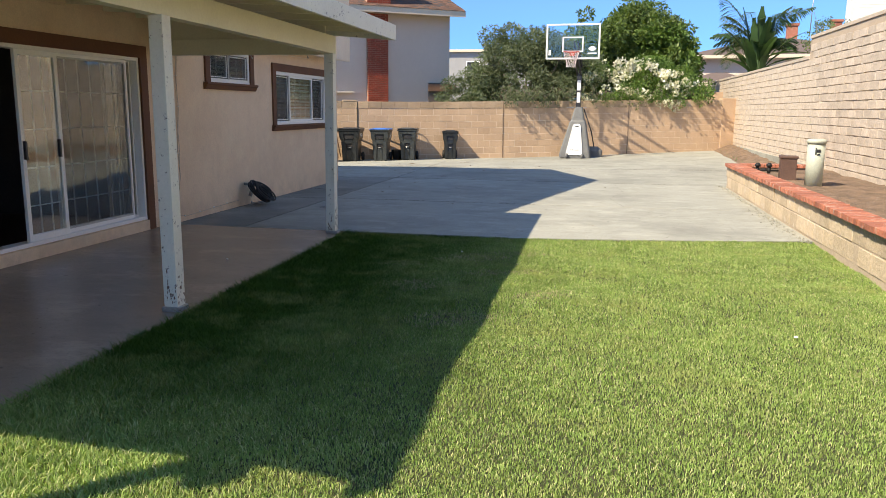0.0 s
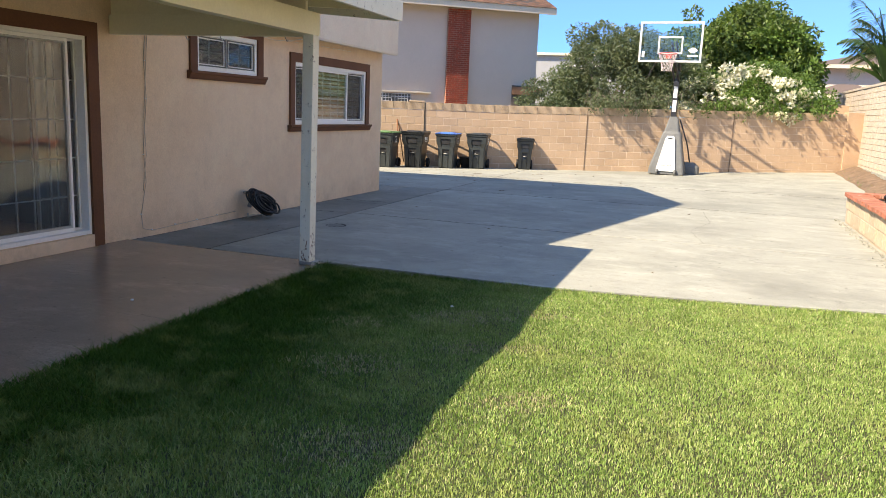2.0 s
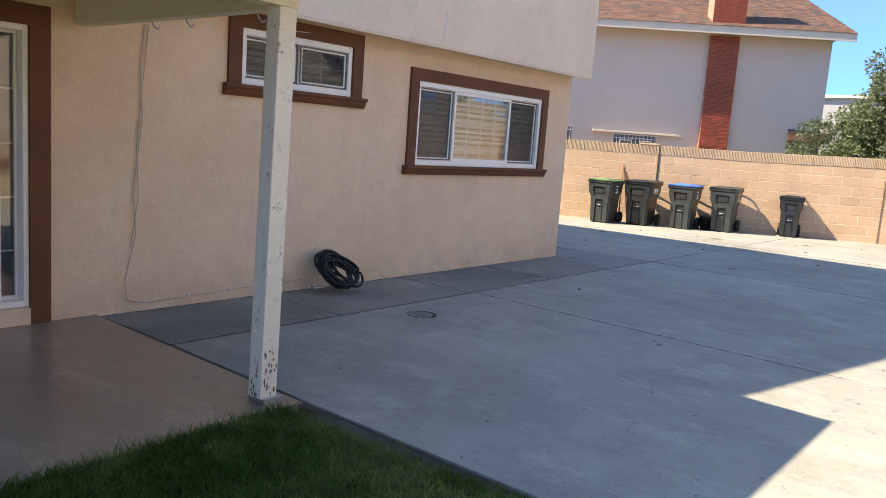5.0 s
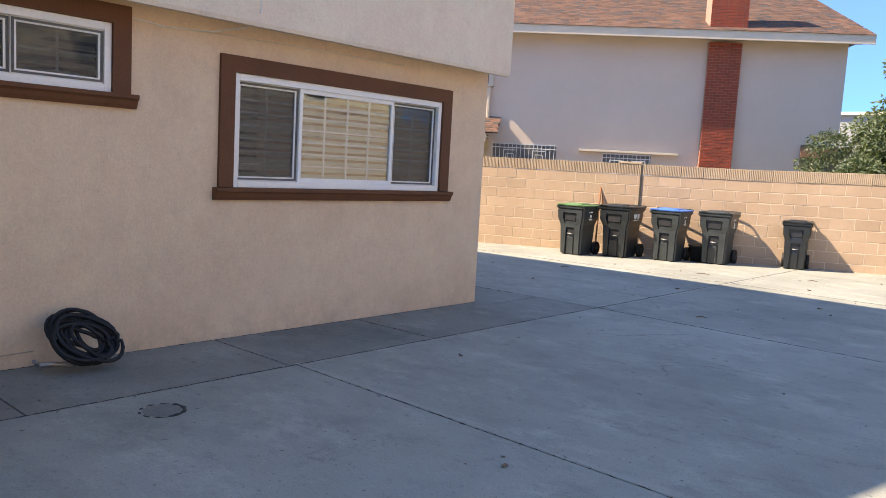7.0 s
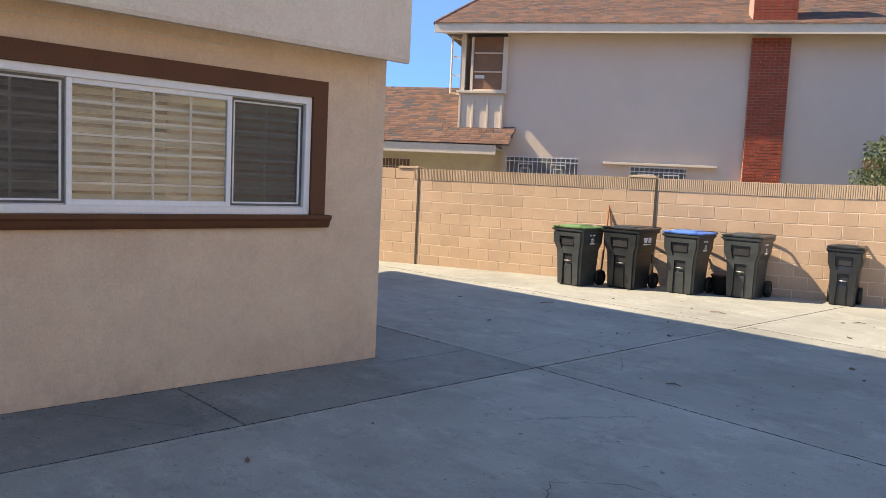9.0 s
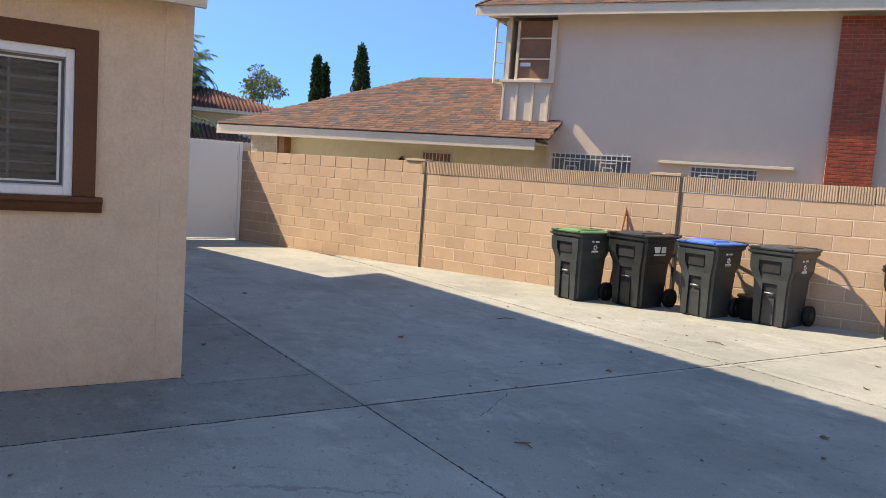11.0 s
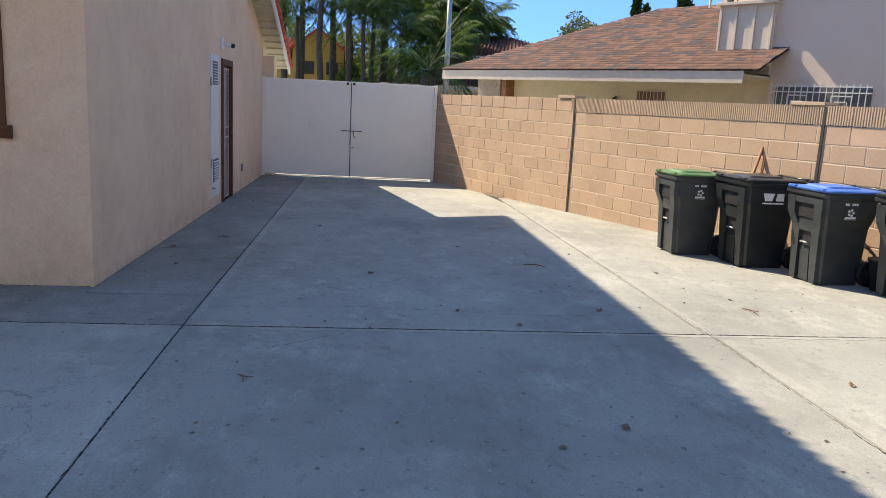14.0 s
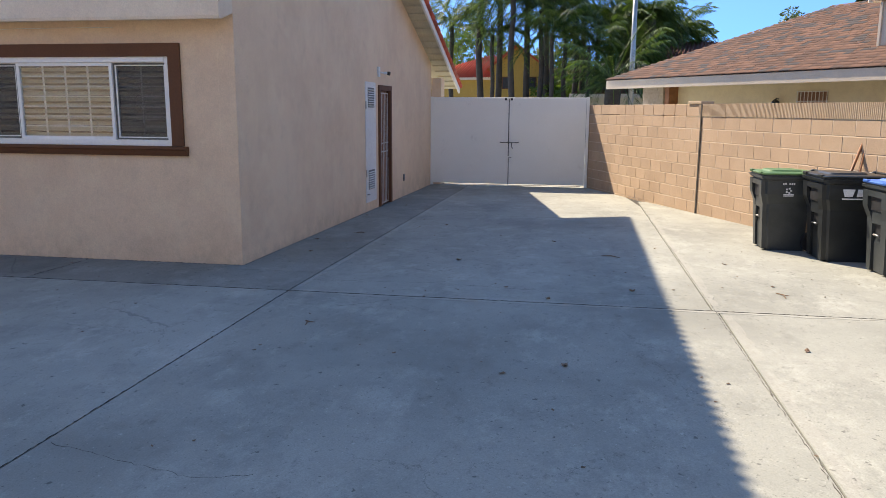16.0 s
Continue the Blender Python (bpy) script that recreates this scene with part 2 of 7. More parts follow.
M["steel"] = grained("galvanised_steel", (0.45, 0.45, 0.44), (0.36, 0.36, 0.35), 0.45, 6, 60, 0.1, 0.001, metal=0.8)
M["iron_dark"] = grained("weathered_grey_steel", (0.16, 0.155, 0.145), (0.10, 0.095, 0.09), 0.6, 6, 60, 0.1, 0.001, metal=0.5)
M["iron"] = grained("white_iron_bars", (0.74, 0.73, 0.70), (0.64, 0.62, 0.58), 0.5, 6, 60, 0.1, 0.001)
M["bin_dark"] = grained("charcoal_plastic", (0.028, 0.034, 0.036), (0.048, 0.056, 0.058), 0.38, 4, 90, 0.12, 0.001, spots=(6, (0.14, 0.14, 0.13), 0.66, 0.4))
M["bin_black"] = grained("black_plastic", (0.015, 0.018, 0.020), (0.025, 0.029, 0.031), 0.34, 4, 90, 0.12, 0.001, spots=(6, (0.12, 0.12, 0.11), 0.67, 0.5))
M["lid_green"] = grained("green_lid_plastic", (0.075, 0.17, 0.055), (0.11, 0.21, 0.08), 0.5, 4, 60, 0.1, 0.001)
M["lid_blue"] = grained("blue_lid_plastic", (0.045, 0.15, 0.50), (0.06, 0.18, 0.54), 0.45, 4, 60, 0.1, 0.001)
M["decal"] = grained("white_decal", (0.82, 0.82, 0.80), (0.72, 0.72, 0.70), 0.6, 20, 90, 0.0, 0.001)
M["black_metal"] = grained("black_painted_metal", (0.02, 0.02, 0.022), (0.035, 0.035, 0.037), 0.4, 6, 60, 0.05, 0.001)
M["grey_plastic"] = grained("grey_plastic", (0.13, 0.135, 0.135), (0.17, 0.175, 0.17), 0.55, 6, 60, 0.1, 0.001)
M["white_plastic"] = grained("white_plastic", (0.66, 0.66, 0.64), (0.72, 0.72, 0.7), 0.5, 4, 60, 0.05, 0.001)
M["rim_red"] = grained("red_rim_paint", (0.55, 0.07, 0.045), (0.45, 0.06, 0.04), 0.4, 6, 60, 0.05, 0.001)
M["net"] = grained("white_net_cord", (0.75, 0.7, 0.66), (0.68, 0.5, 0.48), 0.8, 9, 60, 0.1, 0.001)
M["pale_green"] = grained("pale_green_plastic", (0.44, 0.47, 0.38), (0.49, 0.52, 0.43), 0.5, 4, 60, 0.05, 0.001)
M["brown_box"] = grained("brown_plastic_box", (0.10, 0.055, 0.04), (0.13, 0.075, 0.055), 0.6, 4, 60, 0.1, 0.001)
M["dark_room"] = grained("dim_interior_and_recess_shade", (0.16, 0.13, 0.11), (0.12, 0.10, 0.08), 0.9, 1, 20, 0.1, 0.002)
M["room_floor"] = grained("brown_interior_floor", (0.16, 0.07, 0.035), (0.12, 0.05, 0.025), 0.35, 3, 30, 0.1, 0.002)
M["blind"] = grained("cream_blind_slat", (0.82, 0.80, 0.66), (0.78, 0.75, 0.61), 0.6, 4, 60, 0.05, 0.001)
M["card"] = grained("brown_cardboard", (0.28, 0.15, 0.09), (0.22, 0.12, 0.07), 0.85, 4, 60, 0.05, 0.001)
M["palm_bark"] = grained("dark_palm_bark", (0.08, 0.066, 0.052), (0.05, 0.042, 0.034), 0.9, 5, 30, 0.8, 0.02)
M["yellow_stucco"] = stucco("ochre_stucco", (0.55, 0.36, 0.10), (0.49, 0.32, 0.09))
M["bark"] = grained("grey_bark", (0.24, 0.20, 0.16), (0.16, 0.13, 0.10), 0.9, 5, 30, 0.8, 0.02)
M["copper_dirt"] = grained("dry_leaf", (0.16, 0.09, 0.05), (0.24, 0.15, 0.09), 0.8, 4, 60, 0.2, 0.002, world=True)


def shingle(name, a, b, c3):
    k = Nodes(name)
    r = k.island()
    at = k.place()
    c = k.mix(k.ramp(r, 0.1, 0.75), a, b)
    c = k.mix(k.ramp(r, 0.78, 0.86), c, c3)
    g = k.noise(35, 4, 0.7, at)
    c = k.mix(1.0, c, k.mix(k.ramp(g, 0.3, 0.7), (0.82,) * 3, (1.12,) * 3), "MULTIPLY")
    return k.done(c, 0.92, k.bump(g, 0.4, 0.004), spec=0.2)


M["shingle"] = shingle("brown_asphalt_shingle", (0.215, 0.122, 0.088), (0.135, 0.085, 0.066), (0.10, 0.088, 0.085))
M["shingle_grey"] = shingle("grey_brown_shingle", (0.17, 0.13, 0.115), (0.13, 0.1, 0.09), (0.1, 0.09, 0.085))
M["clay"] = shingle("red_clay_tile", (0.175, 0.08, 0.06), (0.145, 0.068, 0.052), (0.1, 0.06, 0.05))
M["clay_red"] = shingle("bright_red_clay_tile", (0.50, 0.10, 0.06), (0.44, 0.09, 0.055), (0.36, 0.1, 0.07))


def leafy(name, a, b, c3=None, rough=0.5, trans=0.3, clump=0.9):
    k = Nodes(name)
    r = k.island()
    c = k.mix(k.ramp(r, 0.1, 0.9), a, b)
    if c3:
        c = k.mix(k.ramp(r, 0.86, 0.9), c, c3)
    c = k.mix(1.0, c, k.mix(k.ramp(k.noise(clump, 3, 0.6, k.place()), 0.35, 0.65), (0.78,) * 3, (1.15,) * 3), "MULTIPLY")
    m = k.done(c, rough, spec=0.35)
    t = k.n.new("ShaderNodeBsdfTranslucent")
    k.put(t.inputs[0], k.mix(1.0, c, (1.3, 1.35, 0.6), "MULTIPLY"))
    mixer = k.n.new("ShaderNodeMixShader")
    mixer.inputs[0].default_value = trans
    k.l.new(k.b.outputs[0], mixer.inputs[1]), k.l.new(t.outputs[0], mixer.inputs[2])
    k.l.new(mixer.outputs[0], k.n["Material Output"].inputs[0])
    return m


M["leaf_dark"] = leafy("dark_green_leaf", (0.06, 0.105, 0.026), (0.15, 0.21, 0.055))
M["leaf_grey"] = leafy("grey_green_leaf", (0.085, 0.12, 0.062), (0.175, 0.205, 0.12))
M["leaf_light"] = leafy("fresh_green_leaf", (0.08, 0.15, 0.03), (0.13, 0.21, 0.05))
M["palm_leaf"] = leafy("palm_leaf", (0.022, 0.055, 0.016), (0.13, 0.20, 0.055), trans=0.3, clump=0.6)
M["paddle_leaf"] = leafy("paddle_leaf", (0.04, 0.085, 0.03), (0.08, 0.145, 0.05), (0.17, 0.17, 0.06), rough=0.4)
M["banana_leaf"] = leafy("broad_leaf", (0.09, 0.15, 0.065), (0.16, 0.23, 0.11), (0.25, 0.24, 0.09))
M["petal"] = leafy("white_petal", (0.78, 0.75, 0.58), (0.82, 0.8, 0.72), trans=0.2)
M["cypress_leaf"] = leafy("cypress_leaf", (0.018, 0.04, 0.014), (0.035, 0.06, 0.02))


def grass_mat():
    k = Nodes("grass_blade")
    r, at = k.island(), k.place()
    c = k.mix(r, (0.20, 0.32, 0.075), (0.39, 0.50, 0.18))
    c = k.mix(k.ramp(r, 0.80, 0.9, 0, 1), c, (0.58, 0.58, 0.30))
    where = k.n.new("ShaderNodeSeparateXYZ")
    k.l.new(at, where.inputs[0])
    # deeper green by the patio, darkened to put its shadow into the blade colour
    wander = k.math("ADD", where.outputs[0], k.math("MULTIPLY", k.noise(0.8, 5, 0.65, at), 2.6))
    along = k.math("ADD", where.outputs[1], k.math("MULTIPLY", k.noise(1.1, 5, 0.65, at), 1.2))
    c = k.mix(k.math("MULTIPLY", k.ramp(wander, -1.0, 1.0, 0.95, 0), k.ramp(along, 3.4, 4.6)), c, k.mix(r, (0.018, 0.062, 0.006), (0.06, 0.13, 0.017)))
    patch = k.noise(1.3, 6, 0.7, at)
    c = k.mix(k.ramp(patch, 0.5, 0.68, 0, 0.5), c, (0.42, 0.44, 0.17))
    c = k.mix(1.0, c, k.mix(k.ramp(k.noise(5, 4, 0.6, at), 0.3, 0.7), (0.8,) * 3, (1.15,) * 3), "MULTIPLY")
    m = k.done(c, 0.75, spec=0.08)
    t = k.n.new("ShaderNodeBsdfTranslucent")
    k.put(t.inputs[0], k.mix(1.0, c, (1.2, 1.3, 0.6), "MULTIPLY"))
    mixer = k.n.new("ShaderNodeMixShader")
    mixer.inputs[0].default_value = 0.2
    k.l.new(k.b.outputs[0], mixer.inputs[1]), k.l.new(t.outputs[0], mixer.inputs[2])
    k.l.new(mixer.outputs[0], k.n["Material Output"].inputs[0])
    return m


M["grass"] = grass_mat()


def wavy(k, tint, rough, ior, wave):
    """A pane that is not quite flat, so that what it mirrors bends."""
    k.b.inputs["Transmission Weight"].default_value = 1.0
    k.b.inputs["IOR"].default_value = ior
    return k.done(tint, rough, k.bump(k.noise(2.2, 2, 0.4, k.place()), 0.25, wave))


def glass_mat(name, tint=(0.9, 0.95, 0.93), rough=0.0, ior=1.5, wave=0.0):
    k = Nodes(name)
    if wave:
        return wavy(k, tint, rough, ior, wave)
    k.b.inputs["Transmission Weight"].default_value = 1.0
    k.b.inputs["IOR"].default_value = ior
    return k.done(tint, rough)


M["glass"] = glass_mat("coated_window_glass", ior=1.9, wave=0.02)
M["board_glass"] = glass_mat("clear_acrylic")


def screen_mat(name, cover):
    k = Nodes(name)
    tr = k.n.new("ShaderNodeBsdfTransparent")
    mixer = k.n.new("ShaderNodeMixShader")
    mixer.inputs[0].default_value = cover
    k.done((0.05, 0.05, 0.052), 0.7)
    k.l.new(tr.outputs[0], mixer.inputs[1]), k.l.new(k.b.outputs[0], mixer.inputs[2])
    k.l.new(mixer.outputs[0], k.n["Material Output"].inputs[0])
    return k.m


M["screen"] = screen_mat("insect_screen", 0.34)
M["door_screen"] = screen_mat("fine_door_screen", 0.18)


# ---- mesh helpers ----
def mesh_of(name, bm, material):
    me = bpy.data.meshes.new(name)
    bm.normal_update()
    bm.to_mesh(me)
    bm.free()
    for m in material if isinstance(material, (list, tuple)) else (material,):
        me.materials.append(m)
    return me


def part(name, bm, material, parent=None, label="", smooth=False):
    """Links a bmesh as one mesh object under a thing or a part."""
    me = bm if isinstance(bm, bpy.types.Mesh) else mesh_of(name, bm, material)
    if smooth:
        me.polygons.foreach_set("use_smooth", [True] * len(me.polygons))
    ob = new(name, me)
    ob.parent = parent
    return tagged(ob, label)


def thing(name, label, category, group="", m=None, kind=""):
    ob = new(name)
    ob.matrix_basis = m or Matrix()
    return tagged(ob, label, category, group, kind)


def setting(name, bm, material, parent=None, label=""):
    return tagged(part(name, bm, material, parent, label), kind="structure")


def box(bm, x0, y0, z0, x1, y1, z1, bevel=0.0):
    r = bmesh.ops.create_cube(bm, size=1, matrix=Matrix.LocRotScale(((x0 + x1) / 2, (y0 + y1) / 2, (z0 + z1) / 2), None, (abs(x1 - x0), abs(y1 - y0), abs(z1 - z0))))
    if bevel:
        edges = list({e for v in r["verts"] for e in v.link_edges})
        bmesh.ops.bevel(bm, geom=edges, offset=bevel, segments=1 if bevel < 0.006 else 2, affect="EDGES", profile=0.6)
    return bm


def boxed(*a, **k):
    return box(bmesh.new(), *a, **k)


def tube(bm, points, r, n=8, caps=True):
    """A round bar along a line of points; r is one radius or one for each point."""
    pts = [Vector(p) for p in points]
    rs = r if isinstance(r, (list, tuple)) else [r] * len(pts)
    rings, side = [], None
    for i, p in enumerate(pts):
        d = (pts[min(i + 1, len(pts) - 1)] - pts[max(i - 1, 0)]).normalized()
        if side is None:
            side = d.orthogonal().normalized()
        side = (side - d * side.dot(d)).normalized()
        up = d.cross(side)
        rings.append([bm.verts.new(p + rs[i] * (math.cos(2 * math.pi * j / n) * side + math.sin(2 * math.pi * j / n) * up)) for j in range(n)])
    for a, b in zip(rings, rings[1:]):
        for j in range(n):
            f = bm.faces.new((a[j], a[(j + 1) % n], b[(j + 1) % n], b[j]))
            f.smooth = n > 5
    if caps:
        bm.faces.new(rings[0][::-1]), bm.faces.new(rings[-1])
    return bm


def prism(bm, outline, lo, hi, axis="y"):
    """A closed outline of 2D points pushed out along an axis from lo to hi."""
    def at(p, h):
        return {"x": (h, p[0], p[1]), "y": (p[0], h, p[1]), "z": (p[0], p[1], h)}[axis]
    a = [bm.verts.new(at(p, lo)) for p in outline]
    b = [bm.verts.new(at(p, hi)) for p in outline]
    bm.faces.new(a[::-1]), bm.faces.new(b)
    for i in range(len(a)):
        j = (i + 1) % len(a)
        bm.faces.new((a[i], a[j], b[j], b[i]))
    bmesh.ops.recalc_face_normals(bm, faces=bm.faces)
    return bm


def lofted(bm, rings, close=True):
    """Joins rings of equal numbers of points into a skin, with caps."""
    vs = [[bm.verts.new(p) for p in ring] for ring in rings]
    n = len(vs[0])
    for a, b in zip(vs, vs[1:]):
        for j in range(n):
            bm.faces.new((a[j], a[(j + 1) % n], b[(j + 1) % n], b[j]))
    if close:
        bm.faces.new(vs[0][::-1]), bm.faces.new(vs[-1])
    bmesh.ops.recalc_face_normals(bm, faces=bm.faces)
    return bm


def roundrect(x0, y0, x1, y1, z, r, n=3):
    out = []
    for cx, cy, a0 in ((x1 - r, y1 - r, 0), (x0 + r, y1 - r, 90), (x0 + r, y0 + r, 180), (x1 - r, y0 + r, 270)):
        for i in range(n + 1):
            a = radians(a0 + 90 * i / n)
            out.append((cx + r * math.cos(a), cy + r * math.sin(a), z))
    return out


def arrays_mesh(name, verts, faces, mats, index=None):
    """A mesh from numpy arrays: verts (n, 3), faces (m, k)."""
    me = bpy.data.meshes.new(name)
    k = faces.shape[1]
    me.vertices.add(len(verts)), me.loops.add(faces.size), me.polygons.add(len(faces))
    me.vertices.foreach_set("co", verts.astype(np.float32).ravel())
    me.loops.foreach_set("vertex_index", faces.astype(np.int32).ravel())
    me.polygons.foreach_set("loop_start", np.arange(0, faces.size, k, dtype=np.int32))
    for m in mats:
        me.materials.append(m)
    if index is not None:
        me.polygons.foreach_set("material_index", index.astype(np.int32))
    me.update(calc_edges=True)
    return me


def lie(x, y):
    """Height of the yard's concrete: it falls a little to the gate and rises to the far corner."""
    left = min(max((-4.5 - x) / 11.0, 0), 1)
    right = min(max((x + 3.0) / 7.0, 0), 1) * min(max((y - 18.0) / 9.0, 0), 1)
    return -0.14 * left + 0.25 * right


BX, BY, BS = -7.24, 22.48, 0.398     # a point of the rear block wall, and its slope in plan
BANG = math.degrees(math.atan(BS))


def wall_y(x):
    return BY + BS * (x - BX)


# ---- ground ----
def terrain():
    bm = bmesh.new()
    vs = [bm.verts.new(p) for p in ((-600, -600, -0.32), (600, -600, -0.32), (600, 900, -0.32), (-600, 900, -0.32))]
    bm.faces.new(vs)
    return setting("ground", bm, M["terrain"], label="plain earth ground reaching the horizon")


terrain()


def lawn_edge(x):
    """The yard's concrete starts where the lawn ends, on a slight slant."""
    return max(8.95, 8.76 + 0.10 * (x + 3) + 0.11 * max(0, x))


def slab(x0, x1, y0, y1, mat="concrete", clip=None, name="concrete_slab", parent=None):
    """One poured panel between its joints; it follows the yard's fall and stops at the rear wall."""
    g = 0.006
    xs = np.linspace(x0 + g, x1 - g, max(2, int((x1 - x0) / 1.5) + 1))
    ny = max(2, int((y1 - y0) / 1.5) + 1)
    bm, top, low = bmesh.new(), [], []
    for x in xs:
        yb = min(y1 - g, wall_y(x) + 0.05) if clip else y1 - g
        ys = np.linspace(max(y0, lawn_edge(x)) + g, yb, ny)
        top.append([bm.verts.new((x, y, lie(x, y))) for y in ys])
        low.append([bm.verts.new((x, y, -0.30)) for y in ys])
    for i in range(len(xs) - 1):
        for j in range(ny - 1):
            bm.faces.new((top[i][j], top[i + 1][j], top[i + 1][j + 1], top[i][j + 1]))
        bm.faces.new((top[i + 1][0], top[i][0], low[i][0], low[i + 1][0]))
        bm.faces.new((top[i][-1], top[i + 1][-1], low[i + 1][-1], low[i][-1]))
    for j in range(ny - 1):
        bm.faces.new((top[0][j], top[0][j + 1], low[0][j + 1], low[0][j]))
        bm.faces.new((top[-1][j + 1], top[-1][j], low[-1][j], low[-1][j + 1]))
    return part(name, bm, M[mat], parent)


yard = thing("pavement", "weathered light grey concrete yard in poured slabs with dark joints", "pavement", kind="structure")
bed = bmesh.new()
for x0, x1, y0, y1 in ((-16.2, -4.5, 15.5, 24.0), (-5.5, 4.4, 8.70, 28.5)):
    nx, ny = 12, 16
    gv = [[bed.verts.new((x, min(y, wall_y(x) + 0.05), lie(x, min(y, wall_y(x))) - 0.012)) for y in np.linspace(max(y0, lawn_edge(x) - 0.01) if x > -3.2 else y0, y1, ny)] for x in np.linspace(x0, x1, nx)]
    for i in range(nx - 1):
        for j in range(ny - 1):
            bed.faces.new((gv[i][j], gv[i + 1][j], gv[i + 1][j + 1], gv[i][j + 1]))
part("joint_filler", bed, M["joint"], yard, "dark dirt in the joints")
for a, b in ((8.93, 10.5), (10.5, 12.25), (12.25, 13.75), (13.75, 15.506)):
    slab(-5.45, -4.42, a, b, "concrete_strip", parent=yard)
slab(-5.25, -4.42, 15.494, 16.4, "concrete_strip", parent=yard)
for a, b in ((-15.9, -12.5), (-12.5, -9.5), (-9.5, -7.2), (-7.2, -5.25)):
    slab(a, b, 15.5, 16.4, "concrete_strip", parent=yard)
for a, b in ((8.95, 12.3), (12.3, 16.4), (16.4, 20.07)):
    slab(-4.42, 4.3, a, b, parent=yard)
slab(-4.42, 4.3, 20.07, 29, clip=True, parent=yard)
for a, b in ((-15.9, -10.2), (-10.2, -4.42)):
    slab(a, b, 16.4, 20.03, clip=True, parent=yard)
slab(-13.0, -4.42, 20.03, 24.5, clip=True, parent=yard)


def band(p, q, w0, w1, seed):
    """A pale trowelled strip of mortar beside a joint, with uneven edges."""
    r = random.Random(seed)
    p, q = Vector((*p, 0)), Vector((*q, 0))
    d = (q - p).normalized()
    side = Vector((-d.y, d.x, 0))
    n = int((q - p).length / 0.12)
    bm, rows = bmesh.new(), []
    for i in range(n + 1):
        c = p.lerp(q, i / n)
        row = []
        for w in (w0 + r.uniform(-0.006, 0.006), w1 + r.uniform(-0.025, 0.02)):
            v = c + side * w
            row.append((v.x, v.y, lie(v.x, v.y)))
        rows.append([bm.verts.new((x, y, z - 0.004)) for x, y, z in (row[0],)] + [bm.verts.new((x, y, z + 0.002)) for x, y, z in row] + [bm.verts.new((x, y, z - 0.004)) for x, y, z in (row[1],)])
    for a, b in zip(rows, rows[1:]):
        for j in range(3):
            bm.faces.new((a[j], a[j + 1], b[j + 1], b[j]))
    bmesh.ops.recalc_face_normals(bm, faces=bm.faces)
    return part("joint_band", bm, M["concrete_patch"], yard, "pale trowelled mortar strip")


band((-4.42, 16.5), (-4.42, 21.5), -0.012, -0.06, 1)
band((-4.42, 12.4), (-4.42, 16.3), -0.012, -0.05, 11)
band((-4.45, 12.3), (2.4, 12.3), 0.012, 0.07, 3)
band((-15, 16.4), (-4.6, 16.4), 0.02, 0.075, 4)
band((-4.42, 16.45), (-4.42, 19.5), 0.012, 0.06, 5)
band((-10.5, 20.03), (-4.6, 20.03), 0.012, 0.09, 6)
band((-4.3, 20.07), (2.5, 20.07), 0.014, 0.10, 7)


def joint_dirt(p, q, n, seed):
    """Crumbs of dirt and moss that lie unevenly in and beside a joint."""
    rr = random.Random(seed)
    bm = bmesh.new()
    for i in range(n):
        u = (i + rr.random()) / n
        thick = 0.5 + 0.5 * math.sin(u * 23 + seed) * math.sin(u * 7.3 + 2 * seed)
        l, w = rr.uniform(0.012, 0.05), rr.uniform(0.0015, 0.003 + 0.0055 * thick ** 2)
        x, y = p[0] + (q[0] - p[0]) * u + rr.gauss(0, 0.0025), p[1] + (q[1] - p[1]) * u + rr.gauss(0, 0.0025)
        a = math.atan2(q[1] - p[1], q[0] - p[0]) + rr.uniform(-0.15, 0.15)
        m = pose(x, y, lie(x, y) + 0.001, 0, 0, math.degrees(a))
        ring = [m @ Vector(c) for c in ((-l, 0, 0), (-l * 0.4, -w, 0), (l * 0.5, -w * 0.8, 0), (l, 0, 0), (l * 0.3, w, 0), (-l * 0.6, w * 0.7, 0))]
        vs, top = [bm.verts.new(c) for c in ring], bm.verts.new(m @ Vector((0, 0, 0.003 + w * 0.3)))
        for j in range(6):
            bm.faces.new((vs[j], vs[(j + 1) % 6], top))
    tagged(part("joint_dirt", bm, M["joint"], yard, "crumbs of dark dirt along the joint"), kind="stuff")


for k, (p, q, n) in enumerate((((-4.42, 8.95), (-4.42, 23.0), 420), ((-15.5, 16.4), (-5.5, 16.4), 130), ((-4.42, 16.4), (1.5, 16.4), 110), ((-15.6, 15.52), (-5.5, 15.52), 90), ((-5.43, 9.0), (-5.43, 15.5), 90), ((-13, 20.04), (4.2, 20.06), 320), ((-4.4, 12.3), (-1.0, 12.3), 40), ((-5.4, 12.25), (-4.55, 12.25), 14), ((-5.4, 13.75), (-4.55, 13.75), 14))):
    joint_dirt(p, q, n, k + 1)


